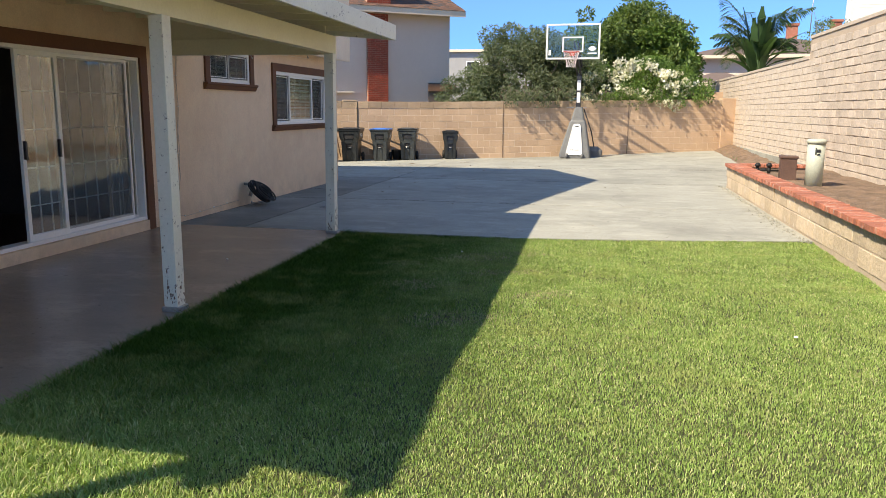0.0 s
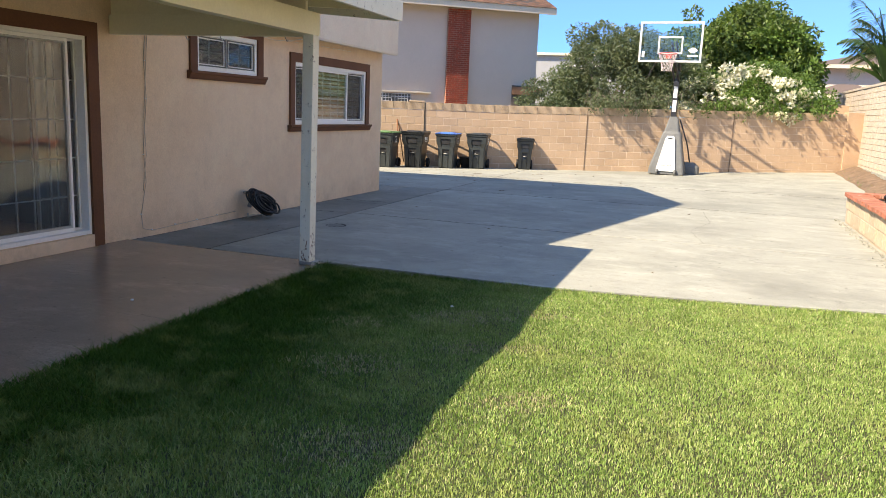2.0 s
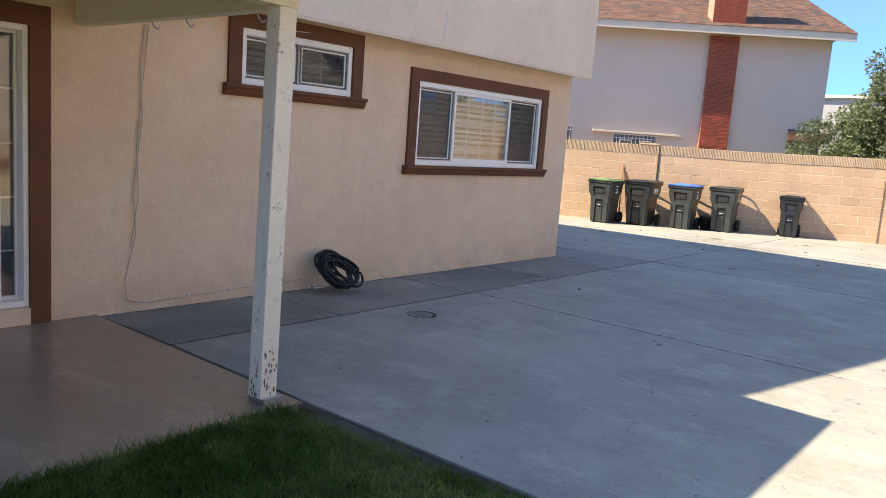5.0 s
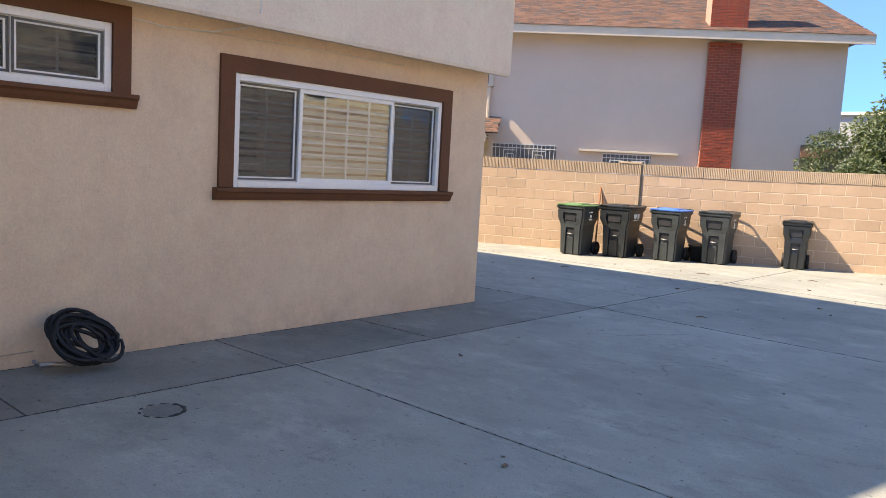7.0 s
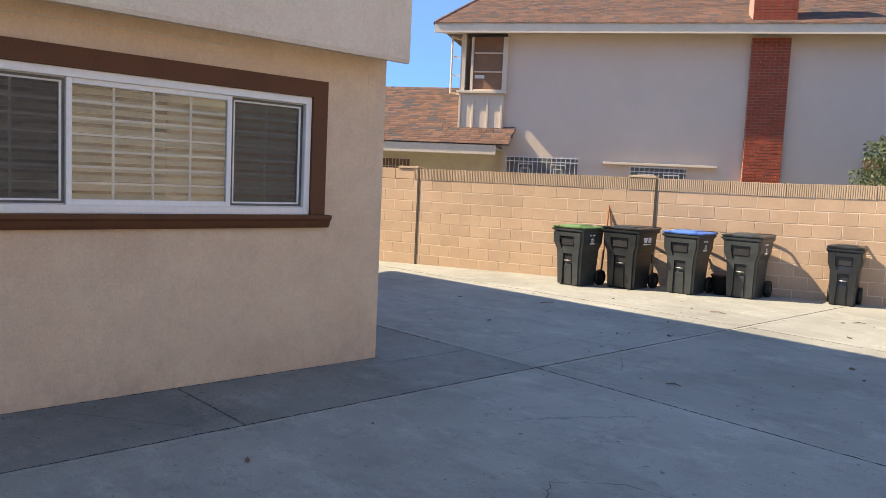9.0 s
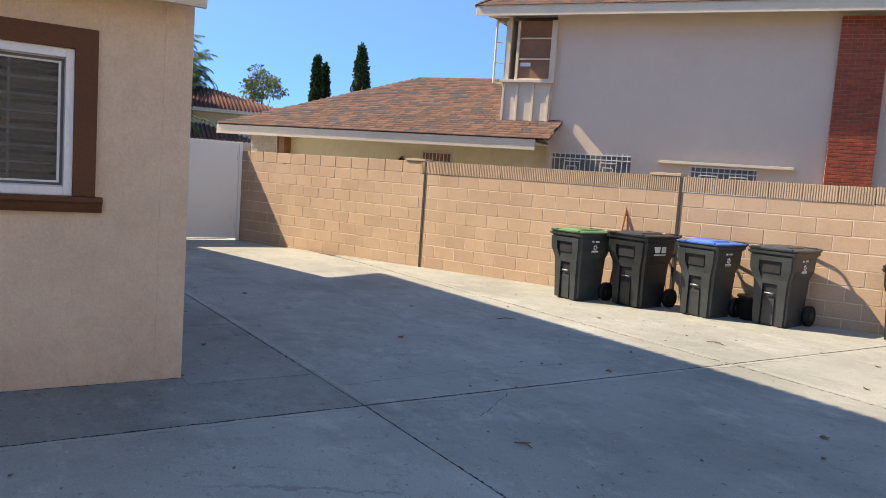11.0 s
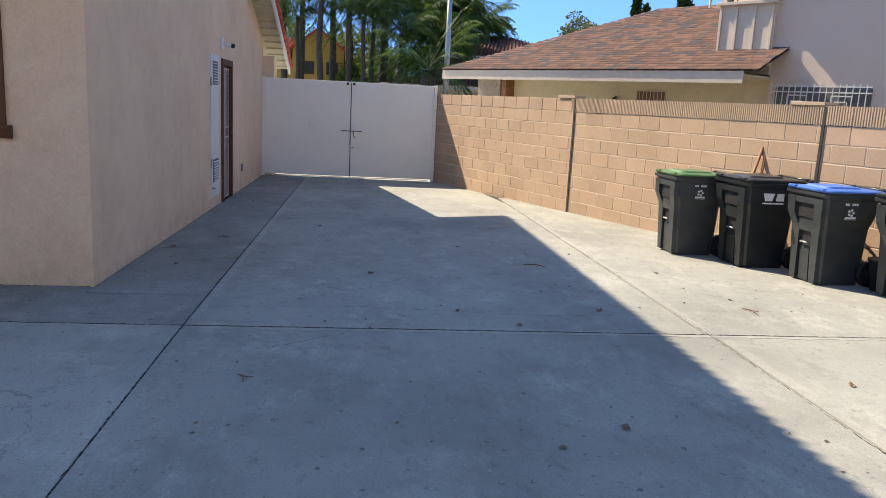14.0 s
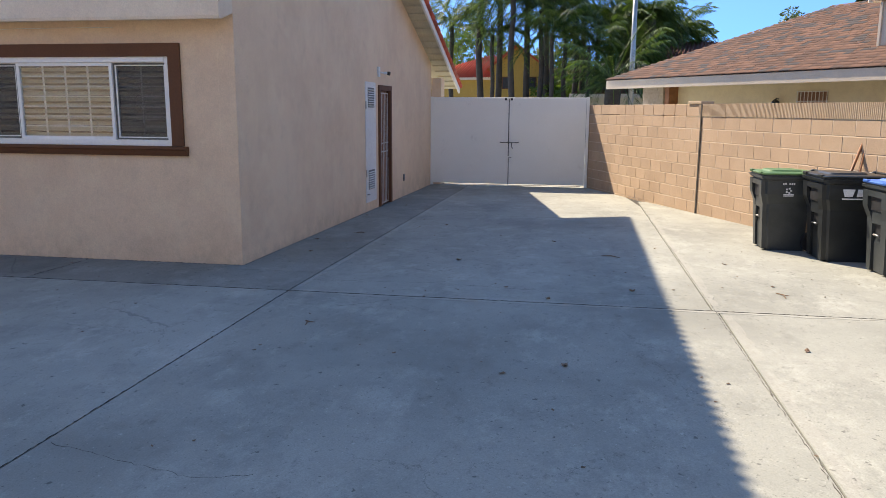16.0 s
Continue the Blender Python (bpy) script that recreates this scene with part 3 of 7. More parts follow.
def crack(points, seed, width=0.004):
    """A thin ragged crack along a few points."""
    rr, bm, prev = random.Random(seed), bmesh.new(), None
    for p, q in zip(points, points[1:]):
        n = max(2, int(math.dist(p, q) / 0.04))
        for i in range(n):
            x, y = p[0] + (q[0] - p[0]) * i / n + rr.gauss(0, 0.006), p[1] + (q[1] - p[1]) * i / n + rr.gauss(0, 0.006)
            w = width * rr.uniform(0.3, 1.0)
            d = Vector((-(q[1] - p[1]), q[0] - p[0], 0)).normalized() * w
            z = lie(x, y) + 0.0012
            row = (bm.verts.new((x - d.x, y - d.y, z)), bm.verts.new((x + d.x, y + d.y, z)))
            if prev:
                bm.faces.new((prev[0], prev[1], row[1], row[0]))
            prev = row
    bmesh.ops.recalc_face_normals(bm, faces=bm.faces)
    part("crack", bm, M["joint"], yard, "thin ragged crack")


crack([(-3.0, 6.52), (-3.12, 6.61), (-3.25, 6.62), (-3.35, 6.58), (-3.54, 6.61)], 1, 0.003)
crack([(-4.42, 17.6), (-4.05, 17.1), (-3.95, 16.95)], 2, 0.003)
crack([(-2.55, 14.3), (-2.75, 14.6), (-2.5, 14.9), (-1.9, 15.0)], 3, 0.003)
crack([(-4.9, 16.45), (-5.0, 17.6), (-4.85, 18.9), (-4.95, 19.9)], 4, 0.003)
crack([(-1.2, 16.45), (-1.0, 17.3), (-1.25, 18.1)], 5, 0.0025)
crack([(0.4, 12.4), (0.2, 13.5), (0.45, 14.6), (0.3, 16.3)], 6, 0.0025)
pf = bmesh.new()
prism(pf, [(-5.45, -4), (-2.80, -4), (-2.90, 3.0), (-3.02, 8.925), (-5.45, 8.925)], -0.3, 0.0, "z")
patio = setting("patio_floor", pf, M["patio"], label="sealed glossy brown-grey patio slab under the patio cover")
street = bmesh.new()
box(street, -60, -20, -0.3, -15.9, 60, -0.16)
setting("driveway", street, M["concrete"], label="pale concrete driveway beyond the white gate")

# ---- rear block wall ----
def block_mesh(w, h, d, bevel=0.004, flutes=0):
    bm = bmesh.new()
    if flutes:
        pts = [(0, 0)]
        step = w / flutes
        for i in range(flutes):
            pts += [(i * step + step * 0.1, 0.0), (i * step + step * 0.25, -0.012), (i * step + step * 0.75, -0.012), (i * step + step * 0.9, 0.0)]
        pts += [(w, 0), (w, d), (0, d)]
        prism(bm, pts, 0, h, "z")
        bmesh.ops.remove_doubles(bm, verts=bm.verts, dist=1e-5)
    else:
        box(bm, 0, 0, 0, w, d, h, bevel)
    return bm


def rough_block(w, h, d, seed):
    """A block with slightly worn, uneven arrises."""
    bm, rr = block_mesh(w, h, d, 0.004), random.Random(seed)
    for v in bm.verts:
        v.co += Vector((rr.uniform(-0.003, 0.003), rr.uniform(-0.0012, 0.0006) if v.co.y < d / 2 else 0, rr.uniform(-0.003, 0.003)))
    return bm


# ---- our house ----
HX, HY = -5.45, 15.5      # outer faces of its two walls
house = thing("house", "two-storey tan stucco house with brown-trimmed windows", "house", kind="structure")


def wall_with_holes(bm, axis, face, thick, a0, a1, z0, z1, holes):
    """A wall in the plane axis = face, its thickness going inward (to lower values), with rectangular openings (a, b, low, high)."""
    xs = sorted({a0, a1, *(h[0] for h in holes), *(h[1] for h in holes)})
    for l, r in zip(xs, xs[1:]):
        cut = sorted((h[2], h[3]) for h in holes if h[0] < (l + r) / 2 < h[1])
        z = z0
        for lo, hi in cut + [(z1, z1)]:
            if lo > z:
                if axis == "x":
                    box(bm, face - thick, l, z, face, r, lo)
                else:
                    box(bm, l, face - thick, z, r, face, lo)
            z = hi
    bmesh.ops.remove_doubles(bm, verts=bm.verts, dist=1e-5)
    return bm


SL = (5.0, 8.44, 0.13, 2.07)         # sliding door: from, to, sill, head
W1 = (10.14, 11.41, 1.85, 2.32)
W2 = (12.38, 14.79, 1.21, 2.11)
wall_s = part("wall", wall_with_holes(bmesh.new(), "x", HX, 0.18, -3, HY - 0.181, -0.3, 2.51, (SL, W1, W2)), M["stucco"], house)
DOOR = (-11.86, -10.98, -0.1, 2.0)
CUP = (-10.83, -10.17, 0.07, 2.03)


def gable():
    bm = bmesh.new()
    for x0, x1, z0, z1 in ((-10.17, -5.45, -0.3, 5.3), (-10.83, -10.17, -0.3, 0.07), (-10.83, -10.17, 2.03, 5.3), (-10.98, -10.83, -0.3, 5.3), (-11.86, -10.98, 2.0, 5.3), (-11.86, -10.98, -0.3, -0.1), (-12.3, -11.86, -0.3, 5.3)):
        box(bm, x0, HY - 0.18, z0, x1, HY, z1)
    prism(bm, [(-15.75, -0.3), (-12.3, -0.3), (-12.3, 3.77), (-15.75, 2.62)], HY - 0.18, HY, "y")
    return bm


part("wall", gable(), M["stucco"], house)

# floors, inner walls and the far walls that close the house
part("wall", boxed(-5.63, -3.0, 2.512, HX, 9.45, 2.72), M["stucco"], house)
part("wall", boxed(-16, -3.2, -0.3, HX, -3.0, 2.46), M["stucco"], house)
part("wall", boxed(-15.75, -3.0, -0.3, -15.57, HY - 0.18, 2.6), M["stucco"], house)
part("interior_floor", boxed(-15.5, -2.9, -0.3, HX - 0.18, HY - 0.19, 0.06), M["room_floor"], house)
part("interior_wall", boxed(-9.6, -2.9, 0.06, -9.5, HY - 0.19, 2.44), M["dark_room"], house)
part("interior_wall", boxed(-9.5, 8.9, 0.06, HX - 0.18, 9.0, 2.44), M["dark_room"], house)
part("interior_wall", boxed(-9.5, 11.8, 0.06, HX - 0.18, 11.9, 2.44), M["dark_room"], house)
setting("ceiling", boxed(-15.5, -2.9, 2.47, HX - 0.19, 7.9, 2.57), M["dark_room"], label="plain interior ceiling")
# the upper storey juts out over the garden wall
UPX, UPZ = -5.15, 2.42


def upper():
    bm = bmesh.new()
    prism(bm, [(UPX, UPZ + 0.05), (UPX, 5.3), (HX + 0.002, 5.3), (HX + 0.002, UPZ + 0.10), (UPX - 0.05, UPZ + 0.02), (UPX - 0.01, UPZ + 0.02)], 9.45, HY, "y")
    box(bm, HX - 0.15, 7.6, 2.722, HX, 9.449, 5.2)
    return bm


part("upper_wall", upper(), M["stucco_up"], house, "greyer stucco upper wall that juts out")
part("upper_wall", boxed(-12.3, 7.6, 2.6, HX, 7.8, 5.0), M["stucco_up"], house)
part("upper_wall", boxed(-12.3, 7.8, 2.6, -12.1, HY - 0.18, 5.3), M["stucco_up"], house)
bm = bmesh.new()
prism(bm, [(7.15, 4.92), (12.0, 6.98), (15.86, 5.3), (15.86, 5.40), (12.0, 7.1), (7.15, 5.02)], -14.3, -4.92, "x")
roof = part("roof", bm, M["clay"], house, "red-brown tiled gable roof")
bm = bmesh.new()
for x in np.arange(-14.2, -4.95, 0.14):
    tube(bm, [(x, 15.2, 5.64), (x, 15.90, 5.33)], 0.045, 8)
# added unseen board; it straightens the edge of the shadow the eave casts
part("gutter", boxed(-14.3, 15.861, 5.25, -4.92, 15.885, 5.36, 0.004), M["eave_paint"], house, "unseen cream board added to straighten the eave shadow")
tagged(part("eave_tiles", bm, M["clay"], roof, "barrel tiles along the eave"), kind="stuff")
bm = bmesh.new()
prism(bm, [(7.6, 5.0), (15.5, 5.28), (12.0, 6.95)], -12.3, -12.15, "x")
prism(bm, [(7.6, 5.0), (15.5, 5.28), (12.0, 6.95)], UPX - 0.15, UPX, "x")
part("gable_wall", bm, M["stucco_up"], house)

part("low_roof", boxed(-15.8, -3.4, 2.722, -5.38, 7.6, 2.84), M["shingle_grey"], house)

# low roof beside the gate: a raking eave over the side wall
RS = 0.334


def rake_z(x):
    return 2.02 + RS * (x + 17.38)


bm = bmesh.new()
prism(bm, [(-17.38, 2.18), (-12.0, rake_z(-12.0) + 0.16), (-12.0, rake_z(-12.0) + 0.08), (-17.38, 2.10)], -3.2, 15.86, "y")
part("eave_board", bm, M["deck"], house, "cream painted soffit boards")
for j in range(16):
    x = -17.2 + j * 0.32
    bm = bmesh.new()
    prism(bm, [(x, rake_z(x) + 0.05), (x + 0.03, rake_z(x + 0.03) + 0.05), (x + 0.03, rake_z(x) + 0.10), (x, rake_z(x) + 0.09)], 15.5, 15.85, "y")
    part("soffit_batten", bm, M["deck"], house)
bm = bmesh.new()
prism(bm, [(-17.45, 1.99), (-11.8, rake_z(-11.8)), (-11.8, rake_z(-11.8) + 0.19), (-17.45, 2.19)], 15.86, 15.90, "y")
part("rake_board", bm, M["white_paint"], house, "white rake board")
bm = bmesh.new()
for j in range(19):
    x = -17.5 + j * 0.31
    for yy in np.arange(15.90, 14.9, -0.2):
        z = rake_z(x) + 0.165
        tube(bm, [(x, yy, z + 0.025), (x + 0.33, yy, z + 0.33 * RS + 0.012)], [0.062, 0.05], 8)
part("roof_tiles", bm, M["clay_red"], house, "red clay barrel tiles")
part("wall_pier", boxed(-16.25, 15.5, -0.3, -15.78, 15.72, 2.3), M["stucco"], house)

# ---- patio cover ----
cover = thing("patio_cover", "cream painted timber patio cover with open rafters on white posts", "patio cover", kind="structure")
PX0, PX1, PZ1, SLOPE = -5.43, -2.57, 2.36, 0.07


def roof_z(x):
    return PZ1 + SLOPE * (PX1 - x)


bm = bmesh.new()
for y in np.arange(1.06, 9.3, 0.2):
    prism(bm, [(PX0, roof_z(PX0) + 0.11), (PX1, roof_z(PX1) + 0.11), (PX1, roof_z(PX1) + 0.13), (PX0, roof_z(PX0) + 0.13)], y, min(y + 0.194, 9.38), "y")
part("roof_boards", bm, M["deck"], cover, "weathered tongue and groove boards")
bm = bmesh.new()
prism(bm, [(PX0, roof_z(PX0) + 0.134), (PX1 - 0.01, roof_z(PX1) + 0.134), (PX1 - 0.01, roof_z(PX1) + 0.15), (PX0, roof_z(PX0) + 0.15)], 1.02, 9.4, "y")
part("roof_felt", bm, M["shingle_grey"], cover, "grey felt on top")
for y in np.arange(1.1, 9.3, 0.61):
    bm = bmesh.new()
    prism(bm, [(PX0, roof_z(PX0) - 0.03), (PX1 - 0.001, roof_z(PX1) + 0.02), (PX1 - 0.001, roof_z(PX1) + 0.108), (PX0, roof_z(PX0) + 0.108)], y, y + 0.045, "y")
    part("rafter", bm, M["cream_paint"], cover)
part("fascia", boxed(PX1, 1.0, 2.33, PX1 + 0.04, 9.42, 2.51, 0.003), M["post_paint"], cover, "white painted fascia board")
bm = bmesh.new()
prism(bm, [(PX0, roof_z(PX0) - 0.0), (PX1, 2.33), (PX1, 2.5), (PX0, roof_z(PX0) + 0.15)], 9.384, 9.42, "y")
part("end_board", bm, M["post_paint"], cover)
bm = bmesh.new()
prism(bm, [(-2.975, 1.05), (-3.11, 8.852), (-3.215, 8.852), (-3.08, 1.05)], 2.13, 2.33, "z")
part("beam", bm, M["cream_paint"], cover, "cream painted edge beam")
part("cross_beam", boxed(-5.44, 8.755, 2.12, -3.22, 8.845, 2.31, 0.004), M["cream_paint"], cover, "cream painted cross beam")
# added board hides the bright gap where the shaded ceiling belongs
bm = bmesh.new()
prism(bm, [(-5.43, 2.312), (-3.22, 2.312), (-3.22, roof_z(-3.22) + 0.10), (-5.43, roof_z(-5.43) + 0.10)], 8.78, 8.82, "y")
part("blocking", bm, M["cream_paint"], cover, "added cream painted board hiding the bright gap over the cross beam")
for px, y in ((-3.04, 1.3), (-3.075, 5.05), (-3.165, 8.79)):
    bm = bmesh.new()
    box(bm, px - 0.055, y - 0.055, 0.035, px + 0.055, y + 0.055, 2.13, 0.006)
    for v in bm.verts:
        if v.co.z < 1:
            v.co.y -= 0.03 if y > 8 else 0.0
    part("post", bm, M["post_paint"], cover, "square white timber post, paint chipped at the foot")
    part("post_foot", boxed(px - 0.07, y - 0.07, 0, px + 0.07, y + 0.07, 0.035, 0.003), M["steel"], cover, "rusty steel post base")


bm = bmesh.new()
rnd = random.Random(66)
for px, y in ((-3.04, 1.3), (-3.075, 5.05), (-3.165, 8.76)):
    for i in range(54):
        z = 0.05 + abs(rnd.gauss(0, 0.13)) if i < 45 else rnd.uniform(0.1, 2.0)
        u, side, q = rnd.uniform(-0.045, 0.045), i % 2, rnd.uniform(0.003, 0.014) * (1 if z < 0.4 else 0.5)
        ring = [(u + q * 0.6 * rnd.uniform(0.5, 1.2) * math.cos(a), z + q * 1.5 * rnd.uniform(0.5, 1.2) * math.sin(a)) for a in np.linspace(0, 5.2, 6)]
        out = 0.0557 if z < 1 else 0.0555
        if side:
            bm.faces.new([bm.verts.new((px + out, y + a, b)) for a, b in ring])
        else:
            bm.faces.new([bm.verts.new((px + a, y - out + (0 if y < 8 else 0.03 * min(z, 1) / 2.1), b)) for a, b in ring])
tagged(part("chipped_paint", bm, M["soil"], cover, "bare brown wood where the paint has flaked"), kind="stuff")

for y, z in ((9.0, 2.12), (3.4, 2.1), (7.0, 2.1)):
    bm = bmesh.new()
    tube(bm, [(-3.4 - 0.2 * (y - 3), 8.86, 2.13), (-3.4 - 0.2 * (y - 3), 8.88, 2.10), (-3.4 - 0.2 * (y - 3), 8.90, 2.085), (-3.4 - 0.2 * (y - 3), 8.92, 2.10)], 0.005, 6)
    part("cup_hook", bm, M["steel"], cover)


# ---- windows and doors of the house ----
def gridded(bm, x, a, b, lo, hi, na, nz, r=0.007):
    for i in range(1, na + 1):
        y = a + (b - a) * i / (na + 1)
        box(bm, x - r, y - r, lo, x + r, y + r, hi)
    for j in range(1, nz + 1):
        z = lo + (hi - lo) * j / (nz + 1)
        box(bm, x - r * 0.9, a, z - r, x + r * 0.9, b, z + r)
    return bm


def house_window(a, b, lo, hi, splits, name, bars):
    w = thing(name, "white vinyl sliding window with brown trim and a moulded sill", "window", kind="structure")
    fx = HX - 0.005
    bm = bmesh.new()
    for p in ((a, lo, a + 0.05, hi), (b - 0.05, lo, b, hi), (a + 0.05, lo, b - 0.05, lo + 0.055), (a + 0.05, hi - 0.055, b - 0.05, hi)):
        box(bm, fx - 0.09, p[0], p[1], fx + 0.012, p[2], p[3], 0.003)
    part("window_frame", bm, M["vinyl"], w)
    edges = [a + 0.05] + [a + (b - a) * s for s in splits] + [b - 0.05]
    for i, (l, r) in enumerate(zip(edges, edges[1:])):
        back = 0.05 if i % 2 == 0 else 0.025
        bm = bmesh.new()
        t = 0.035
        for p in ((l, lo + 0.055, l + t, hi - 0.055), (r - t, lo + 0.055, r, hi - 0.055), (l + t, lo + 0.055, r - t, lo + 0.055 + t), (l + t, hi - 0.055 - t, r - t, hi - 0.055)):
            box(bm, fx - back - 0.02, p[0], p[1], fx - back + 0.018, p[2], p[3], 0.002)
        sash = part("sash", bm, M["vinyl"], w)
        g = boxed(fx - back - 0.004, l + t, lo + 0.055 + t, fx - back, r - t, hi - 0.055 - t)
        pane = part("pane", g, M["glass"], sash)
        pane.visible_shadow = False
        part("muntins", gridded(bmesh.new(), fx - back - 0.012, l + t, r - t, lo + 0.09, hi - 0.09, *bars[i]), M["vinyl"], sash, "thin white grid")
        if bars[i][0] == 1 or (len(bars) == 2 and i == 1):
            bm = bmesh.new()
            s0, s1, y0, y1 = lo + 0.062, hi - 0.062, l + 0.004, r - 0.004
            for p in ((y0, s0, y0 + 0.016, s1), (y1 - 0.016, s0, y1, s1), (y0 + 0.016, s0, y1 - 0.016, s0 + 0.016), (y0 + 0.016, s1 - 0.016, y1 - 0.016, s1)):
                box(bm, fx - back + 0.0185, p[0], p[1], fx - back + 0.024, p[2], p[3])
            part("screen_frame", bm, M["iron_dark"], sash, "dark grey screen frame")
            part("insect_screen", boxed(fx - back + 0.010, l + t * 0.6, lo + 0.07, fx - back + 0.011, r - t * 0.6, hi - 0.07), M["screen"], sash, "dark insect screen")
    for j, z in enumerate(np.arange(lo + 0.10, hi - 0.06, 0.062)):
        bm = bmesh.new()
        box(bm, -0.028, a + 0.06, -0.0015, 0.028, b - 0.06, 0.0015)
        bmesh.ops.transform(bm, matrix=pose(fx - 0.12, 0, z, 0, 43, 0), verts=bm.verts)
        part("blind_slat", bm, M["blind"], w)
    q = 0.13
    bm = prism(bmesh.new(), [(a - q, lo), (a - q, hi + q), (b + q, hi + q), (b + q, lo), (b + 0.002, lo), (b + 0.002, hi + 0.002), (a - 0.002, hi + 0.002), (a - 0.002, lo)], HX - 0.01, HX + 0.03, "x")
    part("trim", bm, M["brown_trim"], w, "dark brown stucco trim")
    bm = bmesh.new()
    prism(bm, [(HX - 0.01, lo - 0.002), (HX + 0.075, lo - 0.002), (HX + 0.075, lo - 0.03), (HX + 0.055, lo - 0.045), (HX + 0.045, lo - 0.075), (HX + 0.03, lo - 0.10), (HX - 0.01, lo - 0.10)], a - q - 0.04, b + q + 0.04, "y")
    part("window_sill", bm, M["brown_trim"], w, "dark brown moulded sill")
    return w


house_window(*W1, (0.5,), "window_1", ((1, 1), (1, 1)))
house_window(*W2, (0.27, 0.73), "window_2", ((1, 6), (3, 6), (1, 6)))


def sliding_door():
    a, b, lo, hi = SL
    d = thing("door_1", "white aluminium sliding patio door with gridded glass, partly open", "door", kind="structure")
    fx = HX - 0.01
    bm = bmesh.new()
    for p in ((a, lo, a + 0.05, hi), (b - 0.035, lo, b, hi), (a + 0.05, lo, b - 0.035, lo + 0.04), (a + 0.05, hi - 0.04, b - 0.035, hi)):
        box(bm, fx - 0.12, p[0], p[1], fx + 0.015, p[2], p[3], 0.003)
    part("door_frame", bm, M["vinyl"], d)
    for k, (l, r, back) in enumerate(((6.47, 7.06, 0.03), (6.99, 8.28, 0.06), (7.9, 8.404, 0.10))):
        bm = bmesh.new()
        t = 0.018 if k == 2 else 0.05
        z0, z1 = lo + 0.04, hi - 0.04
        for p in ((l, z0, l + t, z1), (r - t, z0, r, z1), (l + t, z0, r - t, z0 + t * 1.3), (l + t, z1 - t, r - t, z1)):
            box(bm, fx - back - 0.02, p[0], p[1], fx - back + 0.015, p[2], p[3], 0.002)
        leaf = part("door_leaf", bm, M["vinyl"], d)
        pane = part("pane", boxed(fx - back - 0.006, l + t, z0 + t * 1.3, fx - back, r - t, z1 - t), M["glass"], leaf)
        pane.visible_shadow = False
        part("muntins", gridded(bmesh.new(), fx - back - 0.014, l + t, r - t, z0 - 0.03, z1 - 0.01, (2, 5, 1)[k], 4, 0.006), M["vinyl"], leaf, "thin white grid")
        if k == 1:
            part("insect_screen", boxed(fx - back + 0.017, l + 0.03, z0 + 0.04, fx - back + 0.018, r - 0.03, z1 - 0.03), M["door_screen"], leaf, "dark insect screen")
        if k == 2:
            continue
        part("door_handle", boxed(fx - back + 0.015, l + 0.012, 0.98, fx - back + 0.05, l + 0.038, 1.16, 0.004), M["black_metal"], leaf, "black pull handle")
    bm = prism(bmesh.new(), [(a - 0.14, 0.0), (a - 0.14, hi + 0.14), (b + 0.14, hi + 0.14), (b + 0.14, 0.0), (b + 0.002, 0.0), (b + 0.002, hi + 0.002), (a - 0.002, hi + 0.002), (a - 0.002, 0.0)], HX - 0.01, HX + 0.03, "x")
    part("trim", bm, M["brown_trim"], d, "dark brown stucco trim")
    part("door_sill", boxed(HX - 0.01, a, 0.0, HX + 0.035, b, 0.125, 0.006), M["stucco"], d, "stucco step below the door")

sliding_door()


